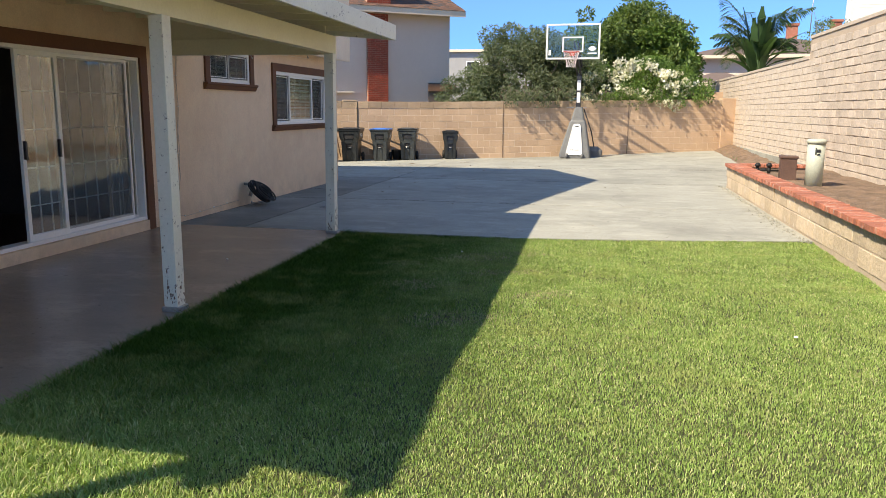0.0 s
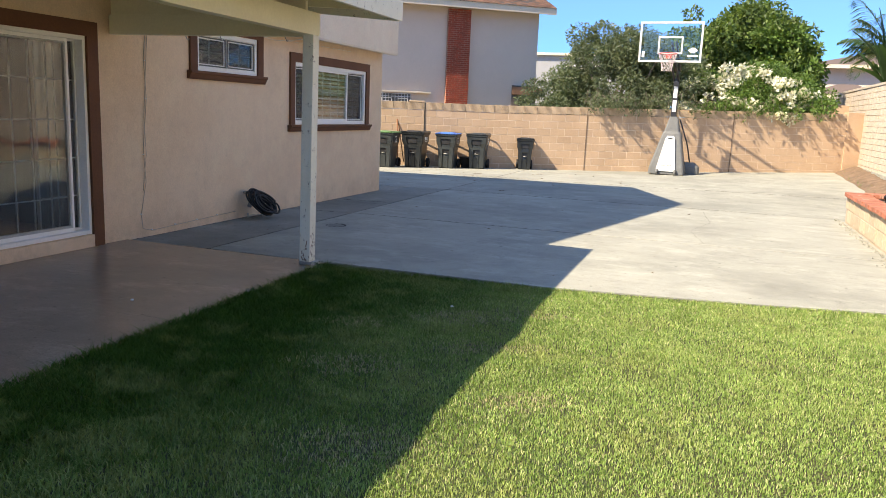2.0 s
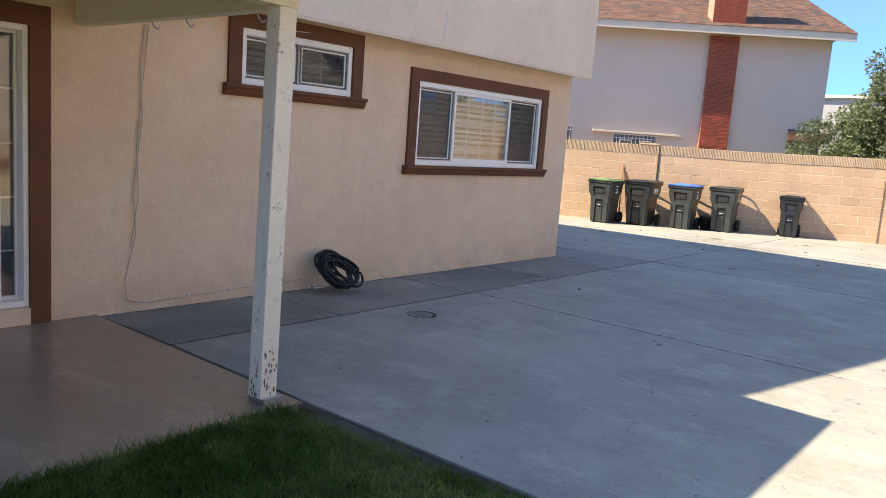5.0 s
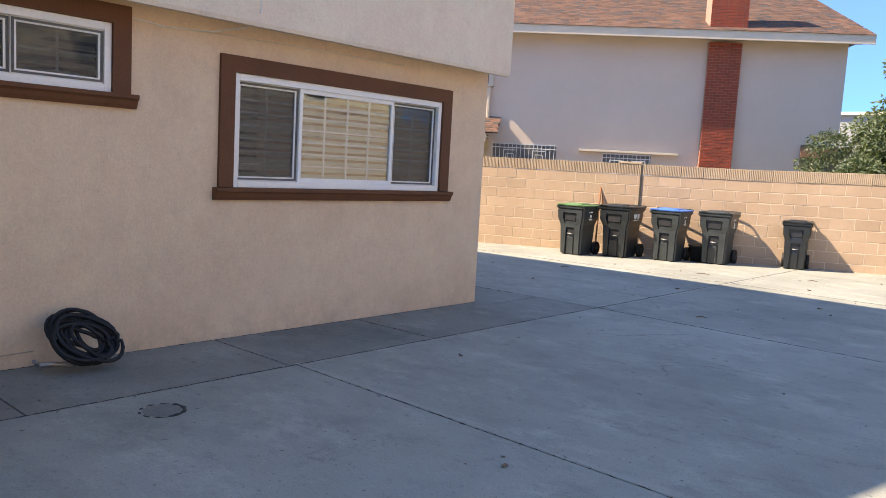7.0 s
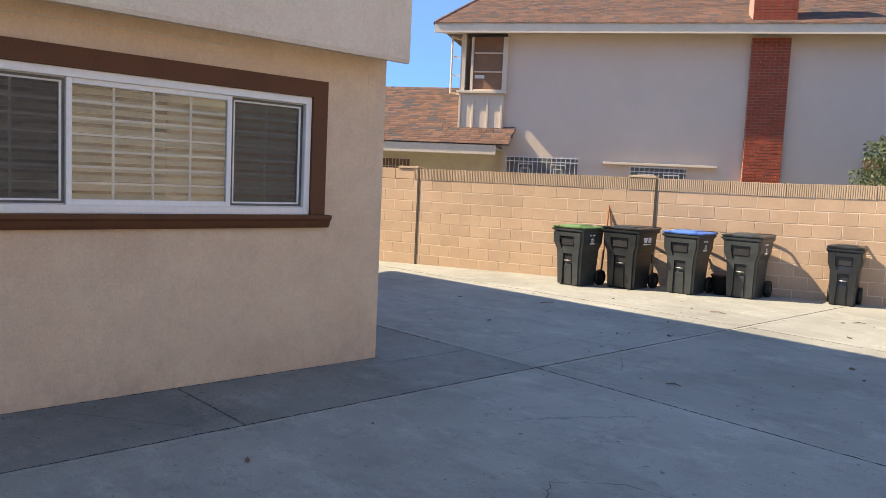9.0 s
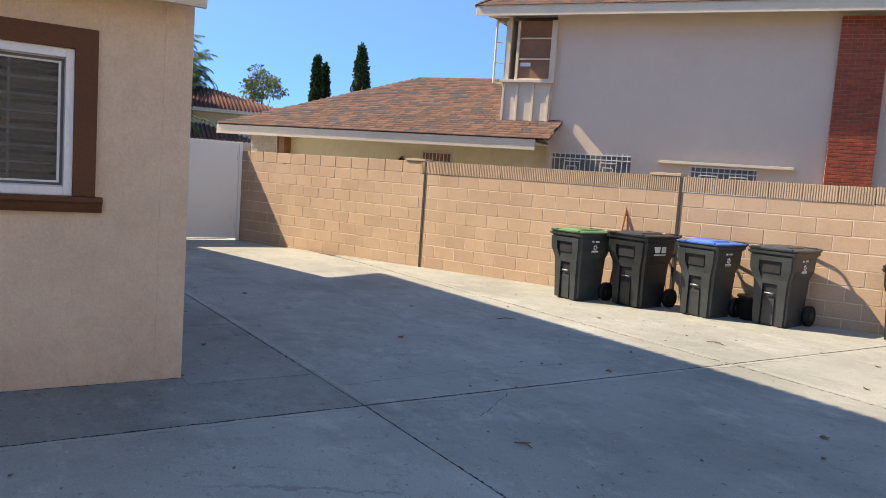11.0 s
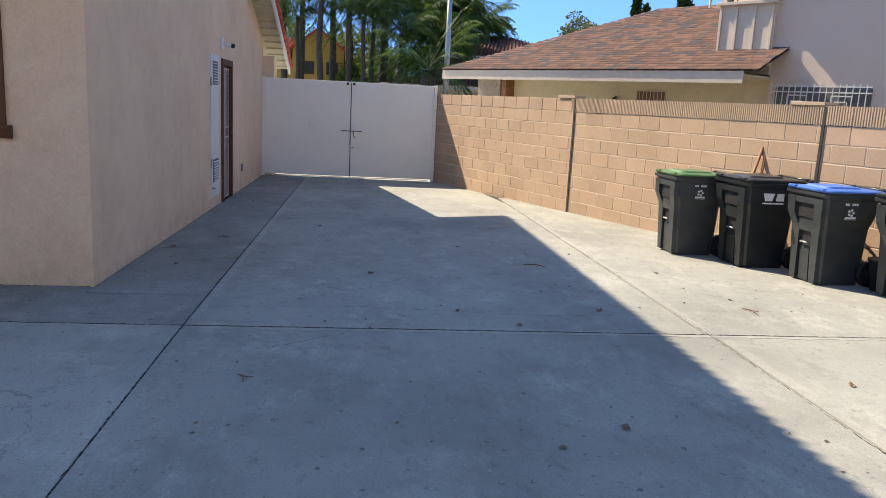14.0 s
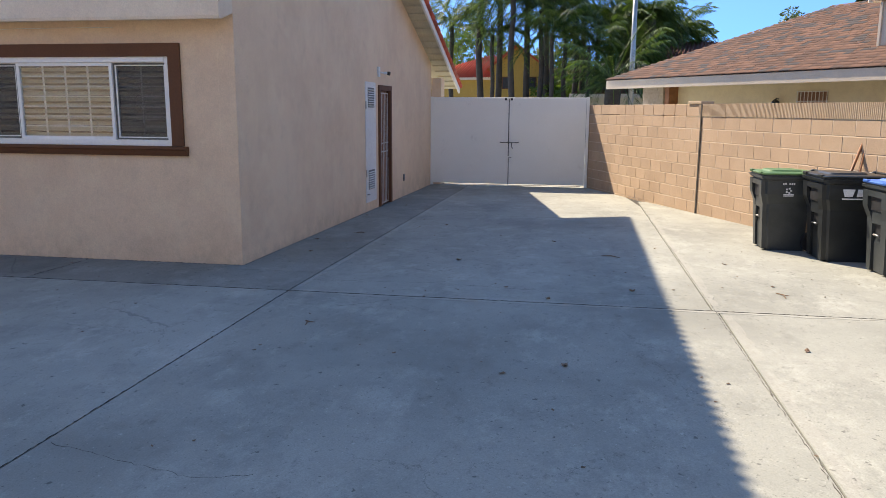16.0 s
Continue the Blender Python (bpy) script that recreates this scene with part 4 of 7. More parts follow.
def side_door():
    x0, x1, z0, z1 = DOOR
    y = HY
    d = thing("door_2", "brown stained timber door behind a white iron security grille", "door", kind="structure")
    bm = bmesh.new()
    for p in ((x0, z0, x0 + 0.09, z1), (x1 - 0.09, z0, x1, z1), (x0 + 0.09, z1 - 0.09, x1 - 0.09, z1)):
        box(bm, p[0], y - 0.1, p[1], p[2], y + 0.03, p[3], 0.004)
    part("door_frame", bm, M["brown_trim"], d, "dark brown door frame")
    leaf = part("door_leaf", boxed(x0 + 0.09, y - 0.09, z0, x1 - 0.09, y - 0.05, z1 - 0.09, 0.003), M["dark_wood"], d)
    for i in range(3):
        for k in (0, 1):
            xx = x0 + 0.15 + k * 0.31
            part("door_panel", boxed(xx, y - 0.051, z0 + 0.12 + i * 0.62, xx + 0.26, y - 0.04, z0 + 0.66 + i * 0.62, 0.006), M["dark_wood"], leaf)
    bm = bmesh.new()
    for i in range(7):
        xx = x0 + 0.12 + i * (x1 - x0 - 0.24) / 6
        box(bm, xx - 0.004, y - 0.03, z0 + 0.04, xx + 0.004, y - 0.022, z1 - 0.13)
    for z in (z0 + 0.04, z0 + 0.95, z0 + 1.1, z1 - 0.13):
        box(bm, x0 + 0.1, y - 0.032, z - 0.008, x1 - 0.1, y - 0.02, z + 0.008)
    part("security_grille", bm, M["iron"], d, "white iron bars")
    part("door_sill", boxed(x0, y - 0.1, z0 - 0.05, x1, y + 0.05, z0, 0.004), M["concrete"], d)
    x0, x1, z0, z1 = CUP
    c = thing("door_3", "tall white metal utility cupboard door with two louvred vents", "door", kind="structure")
    leaf = part("door_leaf", boxed(x0 + 0.02, y - 0.03, z0, x1 - 0.02, y + 0.008, z1, 0.004), M["white_paint"], c)
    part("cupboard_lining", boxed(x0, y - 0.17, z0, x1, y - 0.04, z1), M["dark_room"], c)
    for zz in (0.28, 1.62):
        fr = part("vent", boxed(x0 + 0.14, y + 0.009, zz, x1 - 0.14, y + 0.014, zz + 0.32, 0.002), M["grey_plastic"], leaf, "louvred vent")
        for j in range(8):
            bm = boxed(x0 + 0.15, 0, -0.003, x1 - 0.15, 0.02, 0.003)
            bmesh.ops.transform(bm, matrix=pose(0, y + 0.013, zz + 0.03 + j * 0.037, -35), verts=bm.verts)
            part("slat", bm, M["white_paint"], leaf)
    part("door_handle", boxed(x1 - 0.09, y + 0.008, 0.2, x1 - 0.05, y + 0.05, 0.22, 0.002), M["steel"], c, "steel latch")
    part("hinge", boxed(x1 - 0.03, y + 0.004, 0.5, x1, y + 0.02, 0.62, 0.002), M["steel"], c)
    part("hinge", boxed(x1 - 0.03, y + 0.004, 1.6, x1, y + 0.02, 1.72, 0.002), M["steel"], c)


side_door()

# ---- gate ----
gate = thing("gate", "white painted sheet metal double driveway gate, closed", "gate", kind="structure")
GX = -15.7
for k, (a, b) in enumerate(((15.56, 17.3095), (17.3105, 19.03))):
    bm = bmesh.new()
    box(bm, GX - 0.01, a, -0.08, GX + 0.004, b, 1.86)
    leaf = part("gate_leaf", bm, M["gate_paint"], gate)
    bm = bmesh.new()
    for p in ((a, -0.09, a + 0.04, 1.87), (b - 0.04, -0.09, b, 1.87), (a + 0.04, 1.83, b - 0.04, 1.87), (a + 0.04, -0.09, b - 0.04, -0.05)):
        box(bm, GX - 0.045, p[0], p[1], GX - 0.011, p[2], p[3], 0.003)
    part("leaf_frame", bm, M["gate_paint"], leaf)
    part("hinge", boxed(GX, (a + 0.0) if k == 0 else b - 0.03, 1.5, GX + 0.03, (a + 0.03) if k == 0 else b, 1.64, 0.003), M["gate_paint"], leaf)
    part("hinge", boxed(GX, (a + 0.0) if k == 0 else b - 0.03, 0.1, GX + 0.03, (a + 0.03) if k == 0 else b, 0.24, 0.003), M["gate_paint"], leaf)
bm = bmesh.new()
tube(bm, [(GX + 0.025, 17.12, 0.86), (GX + 0.025, 17.55, 0.86)], 0.009)
tube(bm, [(GX + 0.025, 17.38, 0.86), (GX + 0.03, 17.38, 0.76), (GX + 0.03, 17.42, 0.72)], 0.008)
part("slide_bolt", bm, M["iron_dark"], gate, "steel sliding bolt")
bm = bmesh.new()
tube(bm, [(GX + 0.016, 17.315, -0.1), (GX + 0.016, 17.315, 0.52), (GX + 0.03, 17.38, 0.52)], 0.008)
box(bm, GX + 0.0045, 17.30, 0.55, GX + 0.012, 17.32, 1.84)
part("drop_bolt", bm, M["iron_dark"], gate, "steel drop bolt")
for y in (17.24, 17.37):
    part("gate_stop", boxed(GX + 0.005, y - 0.03, 1.80, GX + 0.02, y + 0.02, 1.85), M["black_metal"], gate, "small black rubber stop")
part("gate_post", boxed(GX - 0.04, 15.50, -0.14, GX + 0.02, 15.555, 1.88, 0.003), M["gate_paint"], gate)
part("gate_post", boxed(GX - 0.04, 19.035, -0.14, GX + 0.02, 19.10, 1.88, 0.003), M["gate_paint"], gate)

# ---- wheeled bins ----
def bin_parts(b, lid, body, w=0.56, d=0.62, h=0.91, mark=1):
    """A wheeled bin, its front toward -y, wheels at the back."""
    rings = []
    for z, k, f in ((0.0, 0.70, 0.70), (0.03, 0.72, 0.72), (0.30 * h, 0.76, 0.77), (0.62 * h, 0.81, 0.83), (0.75 * h, 0.95, 0.95), (0.93 * h, 0.98, 0.98), (0.935 * h, 1.03, 1.03), (h, 1.04, 1.04)):
        q = []
        x, y0, y1, c = w / 2 * k, -d / 2 * f, d / 2 * (0.4 + 0.6 * f) - 0.02, 0.055 * w
        for p in ((-x + c, y0), (x - c, y0), (x, y0 + c), (x, y1 - c), (x - c, y1), (-x + c, y1), (-x, y1 - c), (-x, y0 + c)):
            q.append((p[0], p[1], z))
        rings.append(q)
    part("body", lofted(bmesh.new(), rings), body, b)

    def front(z):
        z = z / h
        f = 0.72 + 0.11 * z / 0.62 if z < 0.62 else (0.83 + 0.12 * (z - 0.62) / 0.13 if z < 0.75 else 0.95 + 0.03 * (z - 0.75) / 0.18)
        return -d / 2 * f

    # a raised frame round two deep front fields; black panels paint their shade
    def slice_at(z, x0, x1, out):
        return [(x0, front(z) - out, z), (x1, front(z) - out, z), (x1, front(z) + 0.05, z), (x0, front(z) + 0.05, z)]
    for s in (-1, 1):
        bm = bmesh.new()
        rows = []
        for z, i, o in ((0.02, 0.19, 0.33), (0.30 * h, 0.17, 0.345), (0.56 * h, 0.16, 0.36), (0.62 * h, 0.20, 0.37), (0.75 * h, 0.25, 0.44), (0.925 * h, 0.26, 0.45)):
            x0, x1 = sorted((s * i * w, s * o * w))
            rows.append(slice_at(z, x0, x1, 0.035))
        lofted(bm, rows)
        part("corner_rib", bm, body, b)
    bm = bmesh.new()
    lofted(bm, [slice_at(z, -0.27 * w, 0.27 * w, 0.033) for z in (0.86 * h, 0.925 * h)])
    part("front_band", bm, body, b)
    bm = bmesh.new()
    lofted(bm, [slice_at(z, -0.21 * w, 0.21 * w, o) for z, o in ((0.56 * h, 0.033), (0.60 * h, 0.033), (0.70 * h, 0.010))])
    part("front_band", bm, body, b)
    bm = bmesh.new()
    lofted(bm, [slice_at(z, -0.145 * w, 0.10 * w, o) for z, o in ((0.02, 0.012), (0.34 * h, 0.016), (0.40 * h, 0.004))])
    part("front_step", bm, body, b)
    # black panels put the shade of the two recesses into the front
    part("front_recess", boxed(-w * 0.155, front(0.56 * h) - 0.004, 0.43 * h, w * 0.155, front(0.5 * h) + 0.04, 0.555 * h, 0.002), M["black_metal"], b, "black panel painted as recess shade behind the bar")
    part("front_recess", boxed(-w * 0.20, front(0.86 * h) - 0.004, 0.705 * h, w * 0.20, front(0.8 * h) + 0.04, 0.855 * h, 0.002), M["black_metal"], b, "black panel painted as recess shade under the rim")
    part("rim", lofted(bmesh.new(), [roundrect(-w * 0.535, -d * 0.55, w * 0.535, d * 0.50, 0.955 * h, 0.03), roundrect(-w * 0.54, -d * 0.555, w * 0.54, d * 0.505, 0.985 * h, 0.03)]), body, b)
    bm = bmesh.new()
    tube(bm, [(-w * 0.10, front(0.5 * h) - 0.03, 0.435 * h), (w * 0.10, front(0.5 * h) - 0.03, 0.435 * h)], 0.010)
    part("lift_bar", bm, M["steel"], b, "pale metal lift bar")
    rings = [roundrect(-w / 2 * 1.06, -d / 2 * 1.09, w / 2 * 1.06, d / 2 * 1.02, h + 0.002, 0.04), roundrect(-w / 2 * 1.08, -d / 2 * 1.11, w / 2 * 1.08, d / 2 * 1.02, h + 0.018, 0.04),
             roundrect(-w / 2 * 1.02, -d / 2 * 1.04, w / 2 * 1.02, d / 2 * 1.0, h + 0.028, 0.05), roundrect(-w / 2 * 0.86, -d / 2 * 0.7, w / 2 * 0.86, d / 2 * 0.86, h + 0.034, 0.07)]
    ld = part("lid", lofted(bmesh.new(), rings), lid, b)
    part("lid_panel", lofted(bmesh.new(), [roundrect(-w * 0.34, -d * 0.40, w * 0.34, d * 0.25, h + 0.028, 0.05), roundrect(-w * 0.30, -d * 0.36, w * 0.30, d * 0.22, h + 0.05, 0.05)]), lid, ld)
    for s in (-1, 1):
        part("lid_grip", boxed(s * w * 0.36 - 0.05, -d / 2 * 1.13, h + 0.012, s * w * 0.36 + 0.05, -d / 2 * 1.0, h + 0.035, 0.006), lid, ld)
    bm = bmesh.new()
    for s in (-1, 1):
        tube(bm, [(s * w * 0.46, d / 2 * 0.96, h - 0.02), (s * w * 0.46, d / 2 + 0.08, h + 0.02), (s * w * 0.40, d / 2 + 0.10, h + 0.025)], 0.018)
    tube(bm, [(-w * 0.42, d / 2 + 0.10, h + 0.025), (w * 0.42, d / 2 + 0.10, h + 0.025)], 0.015)
    part("handle", bm, body, b)
    for s in (-1, 1):
        bm = bmesh.new()
        tube(bm, [(s * (w / 2 - 0.07), d / 2 - 0.02, 0.125), (s * (w / 2 - 0.01), d / 2 - 0.02, 0.125)], 0.125, 20)
        wh = part("wheel", bm, M["black_rubber"], b)
        bm = bmesh.new()
        tube(bm, [(s * (w / 2 - 0.072), d / 2 - 0.02, 0.125), (s * (w / 2 - 0.003), d / 2 - 0.02, 0.125)], 0.05, 12)
        part("hub", bm, M["black_metal"], wh)
    X = w * 0.49 + 0.004
    if mark == 1:
        bm = bmesh.new()
        for i in range(6):
            if i != 2:
                box(bm, X - 0.006, -0.10 + i * 0.024, 0.875 * h, X, -0.10 + i * 0.024 + 0.016, 0.875 * h + 0.022)
        for i in range(5):
            a = 2 * math.pi * i / 5
            box(bm, X - 0.006, -0.03 + 0.026 * math.cos(a) - 0.01, 0.80 * h + 0.026 * math.sin(a) - 0.01, X, -0.03 + 0.026 * math.cos(a) + 0.01, 0.80 * h + 0.026 * math.sin(a) + 0.01)
        box(bm, X - 0.02, -0.085, 0.738 * h, X - 0.004, 0.03, 0.738 * h + 0.016)
        box(bm, X - 0.02, -0.085, 0.725 * h, X - 0.005, 0.03, 0.725 * h + 0.004)
        tagged(part("decal", bm, M["decal"], b, "worn white recycling mark"), kind="stuff")
    if mark == 2:
        bm = bmesh.new()
        prism(bm, [(-0.15, 0.875 * h), (-0.02, 0.875 * h), (-0.045, 0.79 * h), (-0.125, 0.79 * h)], X - 0.006, X, "x")
        prism(bm, [(0.0, 0.79 * h), (0.01, 0.875 * h), (0.09, 0.875 * h), (0.09, 0.79 * h)], X - 0.006, X, "x")
        box(bm, X - 0.006, -0.15, 0.755 * h, X, 0.09, 0.755 * h + 0.014)
        tagged(part("decal", bm, M["decal"], b, "worn white maker's mark"), kind="stuff")


def make_bin(x, y, turn, lid, body, label, **k):
    b = thing("wheeled_bin", label, "wheeled bin", "wheeled bins along the wall", pose(x, y, lie(x, y), 0, 0, turn))
    bin_parts(b, lid, body, **k)
    return b


make_bin(-7.88, 21.36, 3, M["lid_green"], M["bin_dark"], "charcoal wheeled bin with a green lid beside the block wall")
make_bin(-7.24, 21.84, 5, M["bin_black"], M["bin_black"], "black wheeled bin with a flat black lid and white side mark", w=0.62, d=0.66, h=0.93, mark=2)
make_bin(-6.42, 22.18, 6, M["lid_blue"], M["bin_dark"], "charcoal wheeled bin with a blue lid beside the block wall")
make_bin(-5.70, 22.62, 8, M["bin_dark"], M["bin_dark"], "charcoal wheeled bin with a scuffed grey lid beside the block wall")
make_bin(-4.54, 23.26, 14, M["bin_black"], M["bin_black"], "smaller black wheeled bin standing apart by the block wall", w=0.46, d=0.44, h=0.82, mark=0)


# ---- neighbour's house ----
NP = pose(-8.56, 27.5, 0, 0, 0, 35)
nb = thing("neighbour_house", "pale stucco two-storey house with brown shingle roofs and a red brick chimney", "house", m=NP, kind="structure")


def shingle_roof(name, edge, run, rise, length, mat, parent, cut_l=0.0, cut_r=0.0, course=0.14, width=0.24, y0=0.0, x0=0.0, z0=0.0, seed=3):
    """Shingle courses on one slope: from an eave (x0.., y0, z0) up by run and rise; its ends lean inward by cut per metre of run."""
    rnd = random.Random(seed)
    n = int(math.hypot(run, rise) / course)
    v, f = [], []
    sl = math.hypot(run, rise)
    uy, uz = run / sl, rise / sl
    for i in range(n + 1):
        s = i * course
        a, b = x0 + cut_l * s * uy, x0 + length - cut_r * s * uy
        x = a - rnd.random() * width
        while x < b:
            w = width * rnd.uniform(0.5, 1.3)
            xa, xb = max(x, a), min(x + w - 0.012, b)
            if xb - xa > 0.02:
                t = rnd.choice((0.008, 0.010, 0.014))
                s1 = s + course * 1.05 + 0.0
                k = len(v)
                for (ss, h) in ((s, t), (s1, 0.006)):
                    for xx in (xa, xb):
                        v.append((xx, y0 + uy * ss - uz * h, z0 + uz * ss + uy * h))
                for xx in (xa, xb):
                    v.append((xx, y0 + uy * s, z0 + uz * s))
                f += [(k, k + 1, k + 3, k + 2), (k + 4, k + 5, k + 1, k)]
            x += w
    me = arrays_mesh(name, np.array(v), np.array(f), [mat])
    return tagged(part(name, me, None, parent), kind="stuff")


EZ = 4.95
part("wall", boxed(-5.2, 0.6, -0.3, 3.63, 0.8, 5.1), M["stucco_far"], nb)
part("wall", boxed(3.45, 0.8, -0.3, 3.63, 9, 5.1), M["stucco_far"], nb)
part("wall", boxed(-5.2, 0.8, -0.3, -5.0, 9, 5.1), M["stucco_far"], nb)
part("wall", boxed(-5.2, 9, -0.3, 3.63, 9.2, 5.1), M["stucco_far"], nb)
part("eave_board", boxed(-6.85, 0.0, EZ, 4.03, 0.04, EZ + 0.22, 0.003), M["eave_paint"], nb, "grey-white fascia board")
part("soffit", boxed(-6.8, 0.04, EZ + 0.12, 4.0, 0.8, EZ + 0.16), M["deck"], nb)
RUN, RISE = 4.9, 1.9
bm = bmesh.new()
v = [bm.verts.new(p) for p in ((-6.85, 0, EZ + .2), (4.03, 0, EZ + .2), (4.03, 9.8, EZ + .2), (-6.85, 9.8, EZ + .2), (-6.35, 4.9, EZ + .2 + RISE), (4.03, 4.9, EZ + .2 + RISE))]
for q in ((0, 1, 5, 4), (2, 3, 4, 5), (3, 0, 4), (1, 2, 5), (0, 3, 2, 1)):
    bm.faces.new([v[i] for i in q])
part("roof", bm, M["shingle_grey"], nb)
shingle_roof("shingles", 0, RUN, RISE, 10.88, M["shingle"], nb, cut_l=0.1, x0=-6.85, y0=-0.03, z0=EZ + 0.215)
bm = bmesh.new()
rnd = random.Random(31)
for x in np.arange(-6.2, 4.0, 0.2):
    tube(bm, [(x, 4.87, EZ + 0.22 + RISE), (x + 0.22, 4.87, EZ + 0.24 + RISE + rnd.uniform(0, 0.01))], [0.05, 0.062], 6)
for k in range(26):
    u, v = k / 26, (k + 1.15) / 26
    tube(bm, [(-6.85 + 0.5 * u, 4.9 * u, EZ + .21 + RISE * u), (-6.85 + 0.5 * v, 4.9 * v, EZ + .22 + RISE * v)], [0.045, 0.06], 6)
tagged(part("ridge_caps", bm, M["shingle"], nb, "overlapping ridge and hip caps"), kind="stuff")
part("chimney", boxed(0.25, 0.42, -0.3, 1.05, 0.62, EZ - 0.004), M["red_mortar"], nb, "red brick chimney breast")
part("chimney", boxed(0.2, 0.30, EZ + 0.24, 1.1, 1.0, 7.4), M["red_mortar"], nb)
# low wing
LZ = 2.2
part("wall", boxed(-12.6, 0.9, -0.3, -5.2, 1.1, 2.7), M["stucco_cream"], nb)
part("wall", boxed(-12.6, 1.1, -0.3, -12.4, 9, 2.7), M["stucco_cream"], nb)
part("eave_board", boxed(-13.3, -0.4, LZ - 0.06, -5.2, -0.36, LZ + 0.16, 0.003), M["eave_paint"], nb, "grey-white fascia board")
part("soffit", boxed(-13.25, -0.36, LZ + 0.08, -5.2, 1.1, LZ + 0.11), M["deck"], nb)
bm = bmesh.new()
v = [bm.verts.new(p) for p in ((-13.3, -0.4, LZ + .16), (-4.9, -0.4, LZ + .16), (-4.9, 0.6, LZ + .6), (-13.3, 8.0, LZ + .16), (-9.6, 3.4, LZ + 1.85), (-5.2, 3.4, LZ + 1.85), (-5.2, 8.0, LZ + .16))]
for q in ((0, 1, 2, 5, 4), (3, 0, 4), (6, 3, 4, 5)):
    bm.faces.new([v[i] for i in q])
part("roof", bm, M["shingle_grey"], nb)
shingle_roof("shingles", 0, 3.8, 1.69, 8.4, M["shingle"], nb, cut_l=0.97, cut_r=0.0, x0=-13.3, y0=-0.43, z0=LZ + 0.18, seed=5)

# ---- basketball hoop ----
HP = (-0.72, 24.05)
hoop = thing("basketball_hoop", "portable basketball hoop with a clear backboard, grey and white wheeled base", "basketball hoop", m=pose(HP[0], HP[1], lie(*HP), 0, 0, -3))
bm = bmesh.new()
lofted(bm, [roundrect(-0.52, -0.25, 0.42, 0.28, 0.02, 0.05), roundrect(-0.50, -0.24, 0.40, 0.28, 0.2, 0.05), roundrect(-0.24, -0.12, 0.24, 0.24, 1.10, 0.05), roundrect(-0.20, -0.10, 0.2, 0.22, 1.16, 0.05), roundrect(-0.09, -0.05, 0.12, 0.16, 1.55, 0.03)])
part("base_tower", bm, M["grey_plastic"], hoop, "grey moulded plastic tower")
bm = bmesh.new()
lofted(bm, [[(-0.32, -0.275, 0.10), (0.20, -0.275, 0.10), (0.20, -0.22, 0.10), (-0.32, -0.22, 0.10)], [(-0.13, -0.19, 0.98), (0.11, -0.19, 0.98), (0.11, -0.13, 0.98), (-0.13, -0.13, 0.98)], [(-0.09, -0.178, 1.04), (0.07, -0.178, 1.04), (0.07, -0.12, 1.04), (-0.09, -0.12, 1.04)]])
front = part("front_panel", bm, M["white_plastic"], hoop, "white moulded front panel")
for x in (-0.16, -0.1, 0.0, 0.06):
    bm = bmesh.new()
    tube(bm, [(x, -0.28, 0.26), (x, -0.25, 0.26)], 0.012, 8)
    part("bolt", bm, M["black_metal"], front)
part("panel_slot", boxed(-0.07, -0.195, 0.95, 0.05, -0.17, 0.985, 0.004), M["black_metal"], front)
bm = bmesh.new()
lofted(bm, [roundrect(-0.1, 0.28, 0.75, 0.62, 0.02, 0.08), roundrect(-0.1, 0.28, 0.75, 0.62, 0.22, 0.08), roundrect(0.0, 0.32, 0.62, 0.56, 0.34, 0.08)])
part("weight_tank", bm, M["grey_plastic"], hoop, "dark grey water tank")
for x in (-0.31, 0.16):
    bm = bmesh.new()
    tube(bm, [(x, -0.29, 0.075), (x + 0.06, -0.29, 0.075)], 0.075, 14)
    part("wheel", bm, M["grey_plastic"], hoop)
bm = bmesh.new()
tube(bm, [(0.16, 0.12, 1.5), (0.40, 0.34, 0.8), (0.5, 0.4, 0.3)], 0.018)
part("brace", bm, M["black_metal"], hoop, "black steel brace")
bm = bmesh.new()
box(bm, -0.075, -0.01, 1.50, 0.065, 0.12, 2.55, 0.01)
part("pole", bm, M["black_metal"], hoop, "square black steel pole")
part("pole_label", boxed(-0.055, -0.014, 1.68, 0.045, -0.0105, 1.98), M["decal"], hoop, "pale height label")
part("pole_label", boxed(-0.055, -0.014, 2.04, 0.045, -0.0105, 2.34), M["decal"], hoop, "pale height label")
bm = bmesh.new()
for x in (-0.06, 0.05):
    tube(bm, [(x, 0.05, 2.45), (x - 0.1, -0.45, 3.05)], 0.028)
    tube(bm, [(x, 0.08, 2.75), (x - 0.1, -0.43, 3.45)], 0.028)
tube(bm, [(0, 0.07, 2.5), (0, 0.08, 2.8)], 0.035)
part("arms", bm, M["black_metal"], hoop, "black steel lift arms")
BXL, BXR, BZ0, BZ1, BYP = -0.98, 0.60, 2.93, 3.95, -0.5
pane = part("backboard", boxed(BXL + 0.03, BYP, BZ0 + 0.03, BXR - 0.03, BYP + 0.012, BZ1 - 0.03), M["board_glass"], hoop, "clear acrylic backboard")
pane.visible_shadow = False
bm = bmesh.new()
for q in ((BXL, BZ0, BXL + 0.05, BZ1), (BXR - 0.05, BZ0, BXR, BZ1), (BXL + 0.05, BZ0, BXR - 0.05, BZ0 + 0.05), (BXL + 0.05, BZ1 - 0.05, BXR - 0.05, BZ1)):
    box(bm, q[0], BYP - 0.012, q[1], q[2], BYP + 0.03, q[3], 0.003)
part("board_frame", bm, M["white_plastic"], pane, "white frame")
bm = bmesh.new()
